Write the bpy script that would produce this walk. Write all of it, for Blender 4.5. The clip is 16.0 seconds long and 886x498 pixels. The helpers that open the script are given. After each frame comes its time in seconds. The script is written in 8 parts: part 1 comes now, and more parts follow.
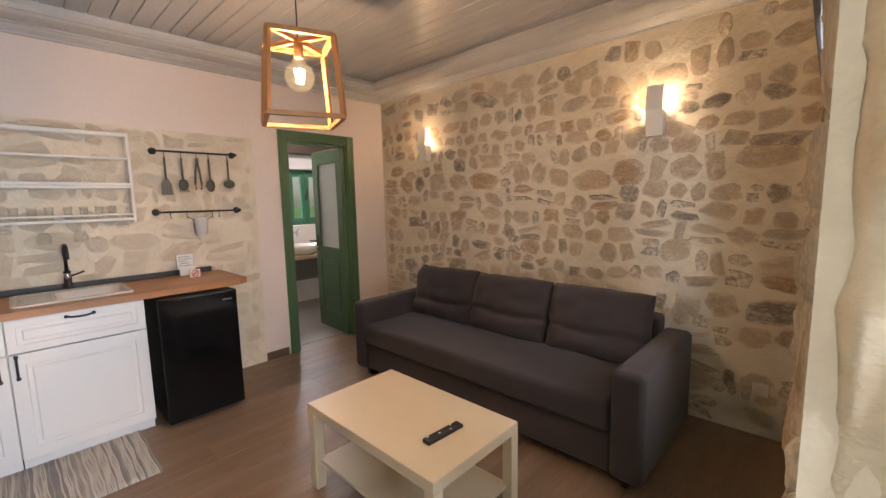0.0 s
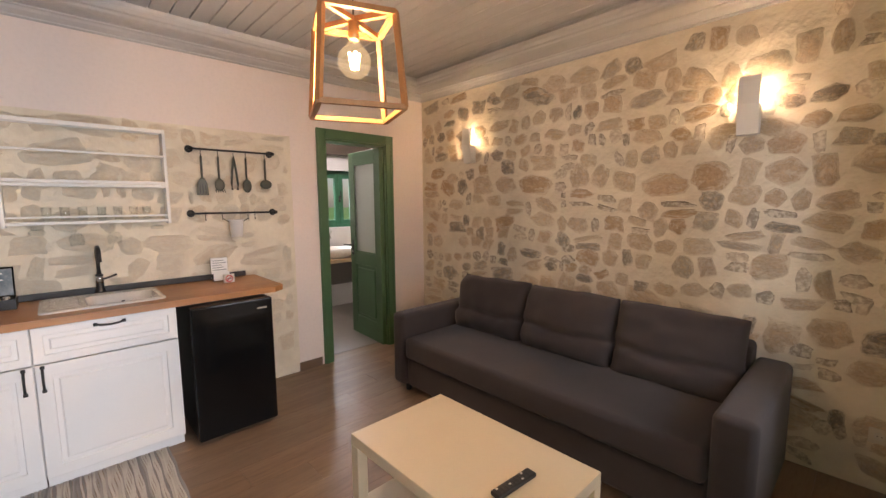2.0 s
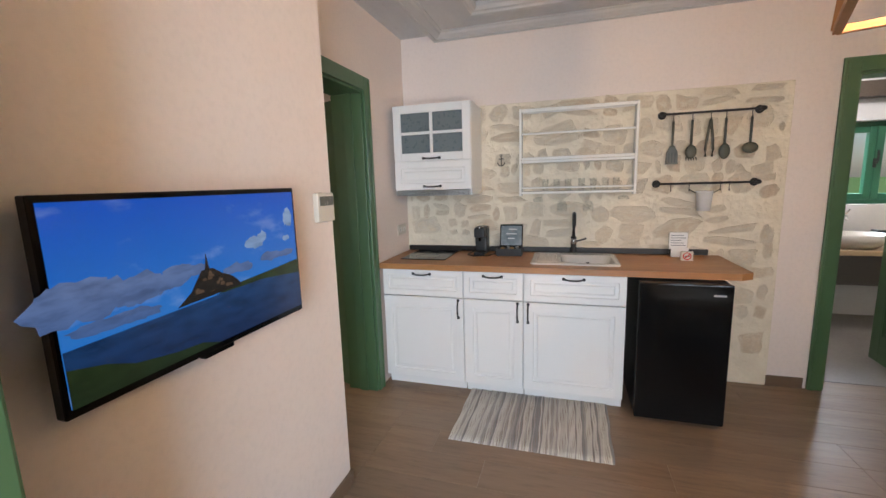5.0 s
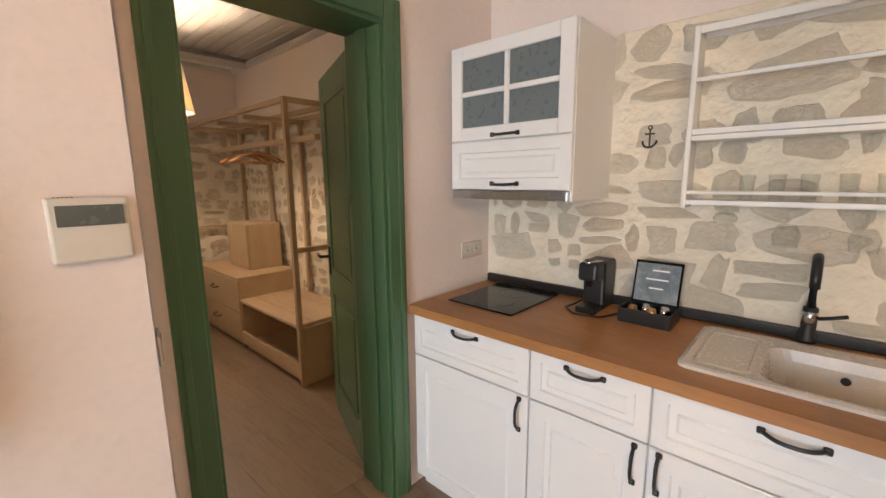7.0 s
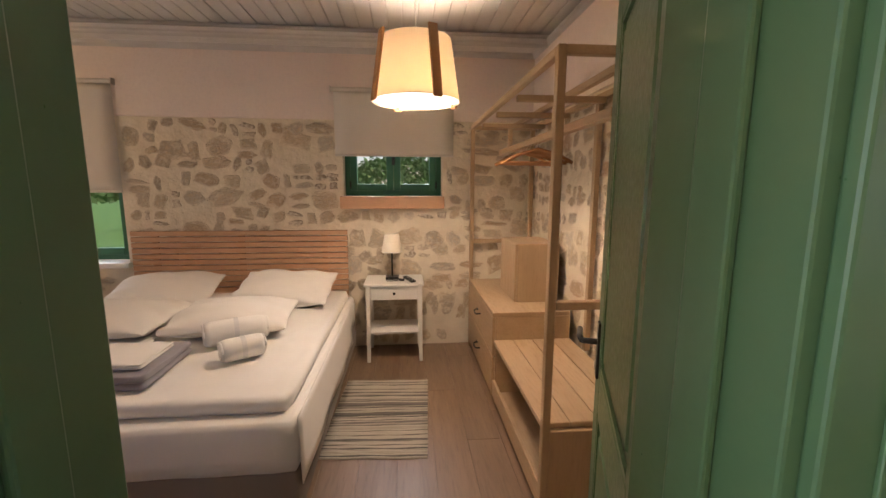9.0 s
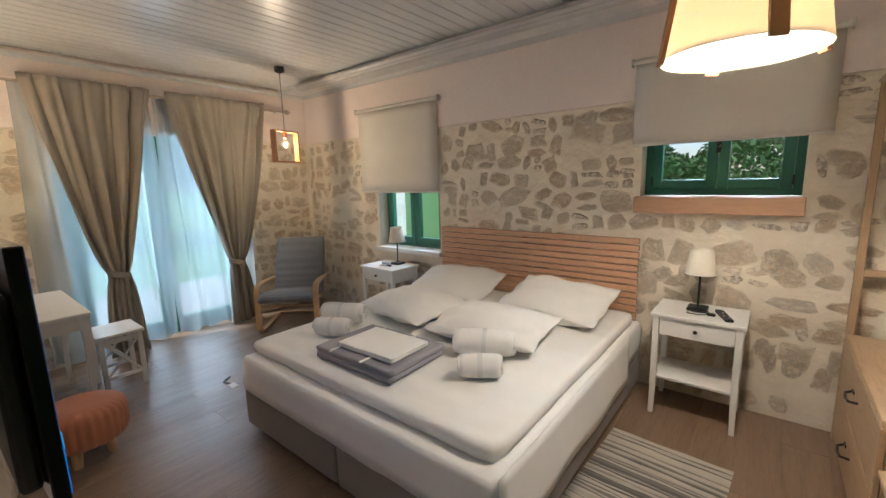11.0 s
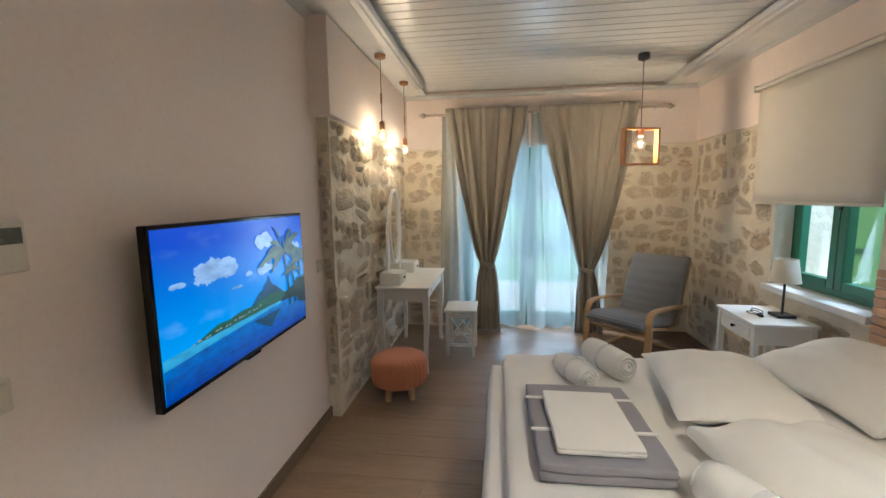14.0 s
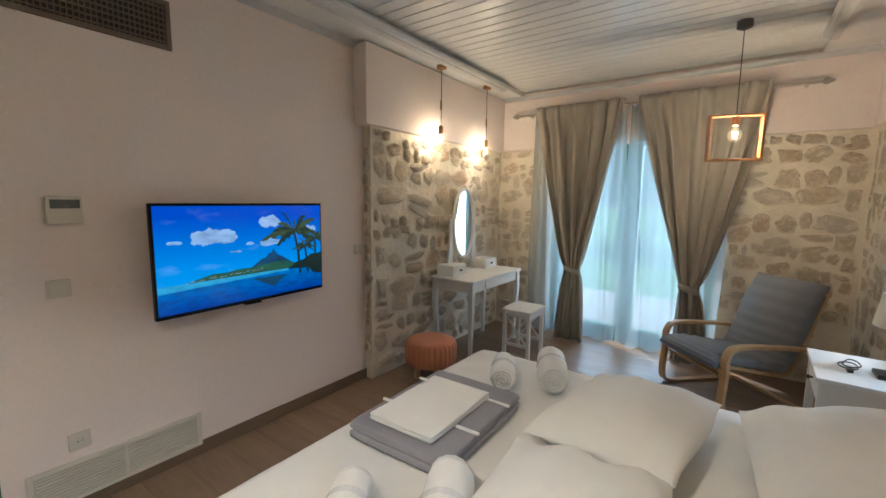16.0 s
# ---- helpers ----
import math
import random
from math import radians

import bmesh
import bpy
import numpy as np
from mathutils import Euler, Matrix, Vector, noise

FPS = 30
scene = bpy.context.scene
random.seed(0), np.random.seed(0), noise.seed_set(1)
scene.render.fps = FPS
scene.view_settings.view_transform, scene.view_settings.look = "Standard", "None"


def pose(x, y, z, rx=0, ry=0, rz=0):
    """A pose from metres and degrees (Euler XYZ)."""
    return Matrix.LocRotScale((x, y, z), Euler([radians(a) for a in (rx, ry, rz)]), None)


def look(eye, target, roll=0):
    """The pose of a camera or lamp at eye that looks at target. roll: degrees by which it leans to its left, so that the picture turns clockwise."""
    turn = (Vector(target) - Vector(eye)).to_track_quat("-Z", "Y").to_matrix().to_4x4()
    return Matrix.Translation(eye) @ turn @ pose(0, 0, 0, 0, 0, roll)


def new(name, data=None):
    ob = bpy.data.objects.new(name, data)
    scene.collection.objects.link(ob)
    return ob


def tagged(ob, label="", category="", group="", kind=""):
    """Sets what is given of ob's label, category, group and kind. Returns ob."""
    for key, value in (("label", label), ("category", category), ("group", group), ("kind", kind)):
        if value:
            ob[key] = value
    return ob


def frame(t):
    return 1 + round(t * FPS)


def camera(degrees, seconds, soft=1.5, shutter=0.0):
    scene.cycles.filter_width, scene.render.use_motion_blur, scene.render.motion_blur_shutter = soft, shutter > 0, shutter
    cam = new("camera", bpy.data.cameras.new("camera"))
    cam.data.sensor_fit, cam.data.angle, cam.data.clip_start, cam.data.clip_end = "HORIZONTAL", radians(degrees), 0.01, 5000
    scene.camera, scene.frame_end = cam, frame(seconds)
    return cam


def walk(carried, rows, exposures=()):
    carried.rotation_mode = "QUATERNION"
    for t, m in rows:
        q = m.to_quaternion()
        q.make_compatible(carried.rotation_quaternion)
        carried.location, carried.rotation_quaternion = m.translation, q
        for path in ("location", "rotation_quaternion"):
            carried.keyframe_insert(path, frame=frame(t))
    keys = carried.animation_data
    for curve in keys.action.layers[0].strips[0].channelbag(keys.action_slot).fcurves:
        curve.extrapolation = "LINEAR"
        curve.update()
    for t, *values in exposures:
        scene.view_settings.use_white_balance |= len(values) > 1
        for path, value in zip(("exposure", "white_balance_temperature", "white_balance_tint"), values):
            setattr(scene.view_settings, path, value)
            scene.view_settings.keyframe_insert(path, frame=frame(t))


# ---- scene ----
cam = camera(94.5, 16.0)
PATH = [
    (0, (0.607, 0.589, 1.449), (-0.756, 2.033, 1.208), -1.2),
    (0.5, (0.52, 0.63, 1.427), (-0.748, 2.156, 1.179), 1.0),
    (1, (0.42, 0.7, 1.439), (-0.726, 2.329, 1.257), 1.7),
    (1.5, (0.346, 0.704, 1.447), (-0.756, 2.359, 1.235), 0.8),
    (2, (0.29, 0.657, 1.46), (-1.156, 2.02, 1.235), -0.4),
    (2.5, (0.304, 0.681, 1.46), (-1.49, 1.527, 1.206), -0.1),
    (3, (0.31, 0.716, 1.452), (-1.653, 0.982, 1.173), 0.0),
    (3.5, (0.327, 0.707, 1.445), (-1.641, 0.486, 1.169), -0.6),
    (4, (0.329, 0.675, 1.438), (-1.596, 0.213, 1.158), -1.4),
    (4.2, (0.326, 0.68, 1.433), (-1.591, 0.186, 1.149), -1.6),
    (6.3, (-0.8, 0.927, 1.458), (-2.549, 0.02, 1.116), -0.9),
    (6.5, (-0.948, 0.893, 1.455), (-2.641, -0.117, 1.124), -0.9),
    (7, (-1.302, 0.807, 1.444), (-2.757, -0.524, 1.109), -0.5),
    (7.5, (-1.619, 0.628, 1.416), (-2.7, -1.023, 1.096), 0.0),
    (8, (-1.816, 0.354, 1.424), (-2.505, -1.501, 1.137), -0.0),
    (8.2, (-1.874, 0.24, 1.426), (-2.404, -1.672, 1.139), 0.0),
    (10.3, (-2.186, -0.672, 1.503), (-1.673, -2.579, 1.185), -0.4),
    (10.5, (-2.197, -0.7, 1.507), (-1.447, -2.523, 1.175), -0.8),
    (11, (-2.243, -0.75, 1.517), (-1.002, -2.284, 1.185), -1.5),
    (11.5, (-2.256, -0.813, 1.543), (-0.705, -2.033, 1.219), -1.9),
    (12, (-2.271, -0.881, 1.582), (-0.537, -1.829, 1.275), -1.9),
    (12.5, (-2.238, -1.08, 1.56), (-0.371, -1.735, 1.265), -2.0),
    (13, (-2.235, -1.319, 1.526), (-0.282, -1.637, 1.234), -1.1),
    (13.5, (-2.224, -1.577, 1.506), (-0.249, -1.573, 1.194), -0.4),
    (14, (-2.146, -1.843, 1.481), (-0.179, -1.577, 1.231), -0.8),
    (14.5, (-2.087, -2.188, 1.459), (-0.164, -1.696, 1.212), -0.1),
    (15, (-2.037, -2.538, 1.447), (-0.199, -1.789, 1.203), -0.3),
    (15.5, (-1.927, -2.791, 1.437), (-0.17, -1.855, 1.24), -0.2),
    (16, (-1.864, -3.082, 1.443), (-0.25, -1.924, 1.206), 0.7),
]
# stops, white balance
walk(cam, [(t, look(eye, target, roll)) for t, eye, target, roll in PATH], [(0.0, -0.05, 6650, 22), (1.5, 0.08, 7000, 33), (2.2, 0.02, 6650, 20), (4.2, -0.05, 6100, 16), (6.3, 0.0, 6600, 15), (8.2, 0.3, 7100, 28), (10.3, 0.47, 5350, 11), (11.3, 0.55, 5400, 10), (12.5, 0.76, 5500, 8), (13.8, 0.62, 5300, 7), (16.0, 0.5, 5200, 7)])

# ---- world and sun ----
world = bpy.data.worlds.new("world")
scene.world = world
world.use_nodes = True
wn = world.node_tree
sky = wn.nodes.new("ShaderNodeTexSky")
sky.sky_type, sky.sun_disc = "NISHITA", False
sky.sun_elevation, sky.sun_rotation = radians(58), radians(200)
wn.links.new(sky.outputs[0], wn.nodes["Background"].inputs[0])
wn.nodes["Background"].inputs[1].default_value = 0.09
sun = new("sun", bpy.data.lights.new("sun", "SUN"))
sun.data.energy, sun.data.angle, sun.data.color = 4.0, radians(0.5), (1.0, 0.95, 0.86)
sun.matrix_world = look((8, 12, 20), (0.5, 0, 0))


def bulb_light(name, p, watts, kelvin_rgb=(1.0, 0.72, 0.42), radius=0.03):
    l = new(name, bpy.data.lights.new(name, "POINT"))
    l.data.energy, l.data.color, l.data.shadow_soft_size = watts, kelvin_rgb, radius
    l.location = p
    return l


def window_light(name, p, target, sx, sy, watts, rgb=(0.80, 0.92, 1.0)):
    l = new(name, bpy.data.lights.new(name, "AREA"))
    l.data.shape, l.data.size, l.data.size_y, l.data.energy, l.data.color = "RECTANGLE", sx, sy, watts, rgb
    l.matrix_world = look(p, target)
    return l


# lamps of the living room: pendant, two wall lamps; daylight in the entrance and the window
bulb_light("pendant_bulb_light", (-1.115, 1.52, 1.99), 33, (1.0, 0.66, 0.36), 0.02)
bulb_light("wall_lamp_light", (-2.365, 3.505, 2.03), 4.5)
bulb_light("wall_lamp_light", (-0.245, 3.505, 2.03), 7)
window_light("entrance_daylight", (1.9, 1.12, 1.25), (0.0, 0.8, 1.0), 1.0, 2.1, 130)
window_light("living_window_daylight", (1.5, 2.45, 1.75), (-3.0, 0.9, 1.7), 0.9, 0.9, 55)
# bedroom: drum pendant, square pendant, two hanging bulbs, daylight in the three windows
bulb_light("drum_light", (-2.11, -2.55, 2.065), 52, (1.0, 0.79, 0.54), 0.05)
bulb_light("square_pendant_light", (1.55, -3.02, 1.897), 10)
bulb_light("hanging_bulb_light", (1.07, -0.94, 1.958), 5)
bulb_light("hanging_bulb_light", (1.83, -0.95, 1.93), 5)
window_light("french_window_daylight", (3.3, -2.2, 1.35), (0, -2.2, 1.6), 1.5, 1.9, 50)
window_light("bed_window_daylight", (0.75, -5.1, 2.5), (0.75, -3.0, 0.6), 1.2, 0.9, 55)
window_light("high_window_daylight", (-1.95, -5.1, 2.6), (-1.95, -3.0, 1.0), 1.2, 0.9, 75)
bulb_light("bathroom_lamp_light", (-4.1, 3.0, 2.36), 38, (1.0, 0.96, 0.9), 0.1)
window_light("bath_window_daylight", (-6.0, 3.65, 2.5), (-4.2, 3.2, 0.9), 0.9, 0.9, 320)


# ---- materials ----
def material(name, base, rough=0.6, metal=0.0):
    m = bpy.data.materials.new(name)
    m.use_nodes = True
    b = m.node_tree.nodes["Principled BSDF"]
    b.inputs["Base Color"].default_value = (*base, 1)
    b.inputs["Roughness"].default_value = rough
    b.inputs["Metallic"].default_value = metal
    return m


def node(m, kind, **values):
    n = m.node_tree.nodes.new(kind)
    for k, v in values.items():
        n.inputs[k].default_value = v
    return n


def link(m, a, b):
    m.node_tree.links.new(a, b)


def coords(m, scale=(1, 1, 1), kind="Object"):
    tc = m.node_tree.nodes.new("ShaderNodeTexCoord")
    mp = m.node_tree.nodes.new("ShaderNodeMapping")
    mp.inputs["Scale"].default_value = scale
    link(m, tc.outputs[kind], mp.inputs["Vector"])
    return mp.outputs[0]


def mix(m, fac, a, b):
    n = m.node_tree.nodes.new("ShaderNodeMix")
    n.data_type = "RGBA"
    for sock, v in ((n.inputs[0], fac), (n.inputs[6], a), (n.inputs[7], b)):
        if isinstance(v, bpy.types.NodeSocket):
            link(m, v, sock)
        elif isinstance(v, tuple):
            sock.default_value = (*v, 1)
        else:
            sock.default_value = v
    return n.outputs[2]


def span(m, v, lo, hi, a=0.0, b=1.0):
    n = node(m, "ShaderNodeMapRange")
    for i, x in ((1, lo), (2, hi), (3, a), (4, b)):
        n.inputs[i].default_value = x
    link(m, v, n.inputs[0])
    return n.outputs[0]


def fuzz(m, vec, scale, detail=4.0, rough=0.6):
    n = node(m, "ShaderNodeTexNoise", Scale=scale, Detail=detail, Roughness=rough)
    link(m, vec, n.inputs["Vector"])
    return n.outputs["Fac"]


def relief(m, height, strength=0.3, dist=0.01):
    n = node(m, "ShaderNodeBump", Strength=strength, Distance=dist)
    link(m, height, n.inputs["Height"])
    link(m, n.outputs[0], m.node_tree.nodes["Principled BSDF"].inputs["Normal"])
    return n


def bsdf(m):
    return m.node_tree.nodes["Principled BSDF"].inputs


def surface(name, a, b, rough=0.6, scale=3.0, fine=60.0, bump=0.1, dist=0.003, stretch=(1, 1, 1), metal=0.0):
    """Two tones in soft patches, with fine grain in colour, gloss and relief."""
    m = material(name, a, rough, metal)
    v = coords(m, stretch)
    big, small = fuzz(m, v, scale), fuzz(m, v, fine, 3.0)
    c = mix(m, span(m, big, 0.3, 0.7), a, b)
    dark = tuple(x * 0.88 for x in a)
    c = mix(m, span(m, small, 0.45, 0.75, 0, 0.5 if rough > 0.5 else 0.14), c, dark)
    link(m, c, bsdf(m)["Base Color"])
    link(m, span(m, small, 0.2, 0.8, max(rough - 0.08, 0.02), min(rough + 0.08, 1)), bsdf(m)["Roughness"])
    if bump:
        relief(m, small, bump, dist)
    return m


PLASTER = surface("pinkish_white_plaster", (0.80, 0.71, 0.66), (0.76, 0.67, 0.62), 0.75, 1.2, 45, 0.12)
MORTAR = surface("cream_lime_mortar", (0.80, 0.73, 0.59), (0.68, 0.60, 0.47), 0.9, 5.0, 22, 0.6, 0.012)
CEILING = surface("grey_white_painted_boards", (0.58, 0.58, 0.58), (0.52, 0.52, 0.52), 0.3, 2.0, 70, 0.06, 0.002, (1, 6, 1))
# same board paint, bedroom's brighter light put into the colour; grain turned
CEILING_LIT = surface("grey_white_boards_lit_tone", (0.70, 0.70, 0.69), (0.64, 0.64, 0.63), 0.3, 2.0, 70, 0.06, 0.002, (6, 1, 1))
TRIM_GREY = surface("grey_painted_moulding", (0.55, 0.55, 0.54), (0.5, 0.5, 0.5), 0.4, 3.0, 60, 0.05)
GREEN = surface("green_satin_paint", (0.068, 0.145, 0.068), (0.062, 0.134, 0.062), 0.34, 1.2, 60, 0.0, 0.0004)
GREEN_WINDOW = surface("light_green_window_paint", (0.035, 0.16, 0.088), (0.03, 0.135, 0.075), 0.35, 2.0, 80, 0.05)
WHITE = surface("white_lacquer", (0.80, 0.80, 0.79), (0.77, 0.77, 0.76), 0.32, 2.0, 90, 0.02, 0.001)
WHITE_WOOD = surface("white_painted_wood", (0.80, 0.79, 0.75), (0.76, 0.75, 0.71), 0.45, 3.0, 90, 0.05, 0.001)
BLACK = surface("black_painted_metal", (0.012, 0.012, 0.012), (0.02, 0.02, 0.02), 0.35, 5, 120, 0.05, 0.001)
BLACK_GLOSS = surface("black_gloss", (0.004, 0.004, 0.0045), (0.006, 0.006, 0.006), 0.12, 3, 100, 0.0)
bsdf(BLACK_GLOSS)["Specular IOR Level"].default_value = 0.25
STEEL = surface("brushed_steel", (0.55, 0.55, 0.55), (0.48, 0.48, 0.48), 0.3, 4, 150, 0.05, 0.001, (1, 20, 1), 1.0)
CHROME = surface("chrome", (0.7, 0.7, 0.7), (0.65, 0.65, 0.65), 0.12, 4, 100, 0.0, metal=1.0)
GREY_PLASTIC = surface("light_grey_plastic", (0.62, 0.60, 0.56), (0.58, 0.56, 0.52), 0.45, 4, 100, 0.03)
WHITE_PLASTIC = surface("white_plastic", (0.64, 0.60, 0.52), (0.60, 0.56, 0.48), 0.4, 4, 100, 0.02)


def wood(name, a, b, rough=0.45, along="x", rings=9.0, bump=0.12):
    m = material(name, a, rough)
    s = {"x": (0.12, 1, 1), "y": (1, 0.12, 1), "z": (1, 1, 0.12)}[along]
    v = coords(m, s)
    w = fuzz(m, v, rings, 6.0, 0.65)
    fine = fuzz(m, v, rings * 14, 3.0)
    c = mix(m, span(m, w, 0.32, 0.68), a, b)
    c = mix(m, span(m, fine, 0.5, 0.8, 0, 0.35), c, tuple(x * 0.6 for x in b))
    link(m, c, bsdf(m)["Base Color"])
    link(m, span(m, fine, 0.2, 0.8, rough - 0.08, rough + 0.1), bsdf(m)["Roughness"])
    relief(m, fine, bump, 0.002)
    return m


OAK_TOP = wood("oiled_oak_worktop", (0.44, 0.21, 0.075), (0.33, 0.145, 0.05), 0.38, "y")
PINE = wood("pale_pine", (0.56, 0.36, 0.18), (0.46, 0.28, 0.13), 0.5, "z")
LIGHT_OAK = wood("light_oak_laminate", (0.50, 0.36, 0.22), (0.43, 0.30, 0.175), 0.45, "y", 6)
LIGHT_OAK_V = wood("light_oak_laminate_upright", (0.46, 0.33, 0.20), (0.39, 0.27, 0.155), 0.45, "z", 6)
HEAD_OAK = wood("warm_oak_slats", (0.60, 0.36, 0.215), (0.52, 0.30, 0.17), 0.45, "x", 7)


def plank_material():
    m = material("greyed_oak_floor_plank", (0.2, 0.14, 0.09), 0.38)
    v = coords(m, (1, 0.1, 1))
    info = m.node_tree.nodes.new("ShaderNodeObjectInfo")
    off = m.node_tree.nodes.new("ShaderNodeVectorMath")
    off.operation = "ADD"
    sc = m.node_tree.nodes.new("ShaderNodeVectorMath")
    sc.operation = "SCALE"
    comb = m.node_tree.nodes.new("ShaderNodeCombineXYZ")
    for i in range(3):
        link(m, info.outputs["Random"], comb.inputs[i])
    link(m, comb.outputs[0], sc.inputs[0])
    sc.inputs["Scale"].default_value = 40.0
    link(m, v, off.inputs[0])
    link(m, sc.outputs[0], off.inputs[1])
    w, fine = fuzz(m, off.outputs[0], 7.0, 6.0, 0.7), fuzz(m, off.outputs[0], 70.0, 3.0)
    c = mix(m, span(m, w, 0.3, 0.7), (0.30, 0.20, 0.125), (0.185, 0.12, 0.075))
    c = mix(m, span(m, info.outputs["Random"], 0, 1, 0, 0.45), c, (0.21, 0.155, 0.11))
    c = mix(m, span(m, fine, 0.5, 0.8, 0, 0.4), c, (0.08, 0.055, 0.038))
    link(m, c, bsdf(m)["Base Color"])
    link(m, span(m, w, 0.2, 0.8, 0.28, 0.5), bsdf(m)["Roughness"])
    relief(m, fine, 0.15, 0.002)
    return m


PLANK = plank_material()
GROUT = surface("dark_floor_joint", (0.07, 0.05, 0.04), (0.09, 0.065, 0.05), 0.8)


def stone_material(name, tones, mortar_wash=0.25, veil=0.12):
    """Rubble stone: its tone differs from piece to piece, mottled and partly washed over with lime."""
    m = material(name, tones[0], 0.9)
    info = m.node_tree.nodes.new("ShaderNodeObjectInfo")
    ramp = m.node_tree.nodes.new("ShaderNodeValToRGB")
    ramp.color_ramp.interpolation = "CONSTANT"
    el = ramp.color_ramp.elements
    while len(el) < len(tones):
        el.new(0.5)
    for i, t in enumerate(tones):
        el[i].position, el[i].color = i / len(tones), (*t, 1)
    link(m, info.outputs["Random"], ramp.inputs[0])
    v0 = coords(m, (1, 1, 1))
    comb = m.node_tree.nodes.new("ShaderNodeCombineXYZ")
    off = m.node_tree.nodes.new("ShaderNodeVectorMath")
    off.operation = "MULTIPLY_ADD"
    for i in range(3):
        link(m, info.outputs["Random"], comb.inputs[i])
    link(m, comb.outputs[0], off.inputs[0])
    off.inputs[1].default_value = (91.0, 57.0, 33.0)
    link(m, v0, off.inputs[2])
    v = off.outputs[0]
    big, mid, small = fuzz(m, v, 2.2, 5.0, 0.65), fuzz(m, v, 9.0, 4.0), fuzz(m, v, 60.0, 3.0)
    dark = m.node_tree.nodes.new("ShaderNodeMix")
    dark.data_type, dark.blend_type = "RGBA", "MULTIPLY"
    link(m, span(m, mid, 0.4, 0.7, 0, 0.75), dark.inputs[0])
    link(m, ramp.outputs[0], dark.inputs[6])
    dark.inputs[7].default_value = (0.70, 0.60, 0.48, 1)
    c = mix(m, span(m, big, 0.52, 0.66, 0, mortar_wash * 3), dark.outputs[2], (0.72, 0.65, 0.52))
    c = mix(m, span(m, small, 0.5, 0.75, 0, 0.35), c, (0.6, 0.54, 0.44))
    c = mix(m, span(m, fuzz(m, v, 4.0, 6.0, 0.7), 0.5, 0.68, 0, 0.75), c, (0.66, 0.47, 0.26))
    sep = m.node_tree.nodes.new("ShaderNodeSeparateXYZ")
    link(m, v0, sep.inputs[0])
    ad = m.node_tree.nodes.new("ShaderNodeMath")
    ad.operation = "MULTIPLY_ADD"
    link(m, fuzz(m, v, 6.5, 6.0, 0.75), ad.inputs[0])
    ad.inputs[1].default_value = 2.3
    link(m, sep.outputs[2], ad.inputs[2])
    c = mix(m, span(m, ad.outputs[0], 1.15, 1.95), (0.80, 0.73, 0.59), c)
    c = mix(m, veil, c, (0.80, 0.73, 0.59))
    link(m, c, bsdf(m)["Base Color"])
    both = m.node_tree.nodes.new("ShaderNodeMath")
    both.operation = "MULTIPLY_ADD"
    link(m, fuzz(m, v, 26.0, 5.0, 0.7), both.inputs[0])
    both.inputs[1].default_value = 0.7
    link(m, mid, both.inputs[2])
    relief(m, both.outputs[0], 0.7, 0.018)
    return m


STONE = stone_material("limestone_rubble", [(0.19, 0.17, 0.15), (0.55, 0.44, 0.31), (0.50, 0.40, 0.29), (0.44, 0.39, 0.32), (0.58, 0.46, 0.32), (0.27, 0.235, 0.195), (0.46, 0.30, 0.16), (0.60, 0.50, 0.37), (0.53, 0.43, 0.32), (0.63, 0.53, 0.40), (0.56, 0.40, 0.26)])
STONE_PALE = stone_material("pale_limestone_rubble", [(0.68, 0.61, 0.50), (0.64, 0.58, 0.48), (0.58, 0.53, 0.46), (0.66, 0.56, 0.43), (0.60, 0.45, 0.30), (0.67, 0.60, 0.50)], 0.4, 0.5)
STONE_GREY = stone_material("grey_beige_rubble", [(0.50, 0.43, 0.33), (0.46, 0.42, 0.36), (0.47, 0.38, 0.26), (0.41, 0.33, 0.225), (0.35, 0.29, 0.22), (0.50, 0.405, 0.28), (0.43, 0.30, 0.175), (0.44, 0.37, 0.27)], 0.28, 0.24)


_h = MORTAR.node_tree.nodes
_wave = fuzz(MORTAR, coords(MORTAR), 7.0, 3.0)
_bump = node(MORTAR, "ShaderNodeBump", Strength=0.55, Distance=0.035)
link(MORTAR, _wave, _bump.inputs["Height"])
link(MORTAR, _bump.outputs[0], [q for q in _h if q.bl_idname == "ShaderNodeBump" and q != _bump][0].inputs["Normal"])


def chip_material():
    m = material("small_rubble_chips", (0.45, 0.38, 0.3), 0.9)
    geo = m.node_tree.nodes.new("ShaderNodeNewGeometry")
    v = coords(m)
    c = mix(m, geo.outputs["Random Per Island"], (0.33, 0.28, 0.22), (0.60, 0.51, 0.39))
    c = mix(m, span(m, fuzz(m, v, 40.0, 4.0), 0.42, 0.62, 0, 0.8), c, (0.76, 0.69, 0.56))
    link(m, c, bsdf(m)["Base Color"])
    relief(m, fuzz(m, v, 60.0, 3.0), 0.5, 0.008)
    return m


STONE_CHIP = chip_material()


def glow(name, rgb, strength):
    m = bpy.data.materials.new(name)
    m.use_nodes = True
    b = m.node_tree.nodes["Principled BSDF"].inputs
    b["Base Color"].default_value = (*rgb, 1)
    b["Emission Color"].default_value = (*rgb, 1)
    b["Emission Strength"].default_value = strength
    return m


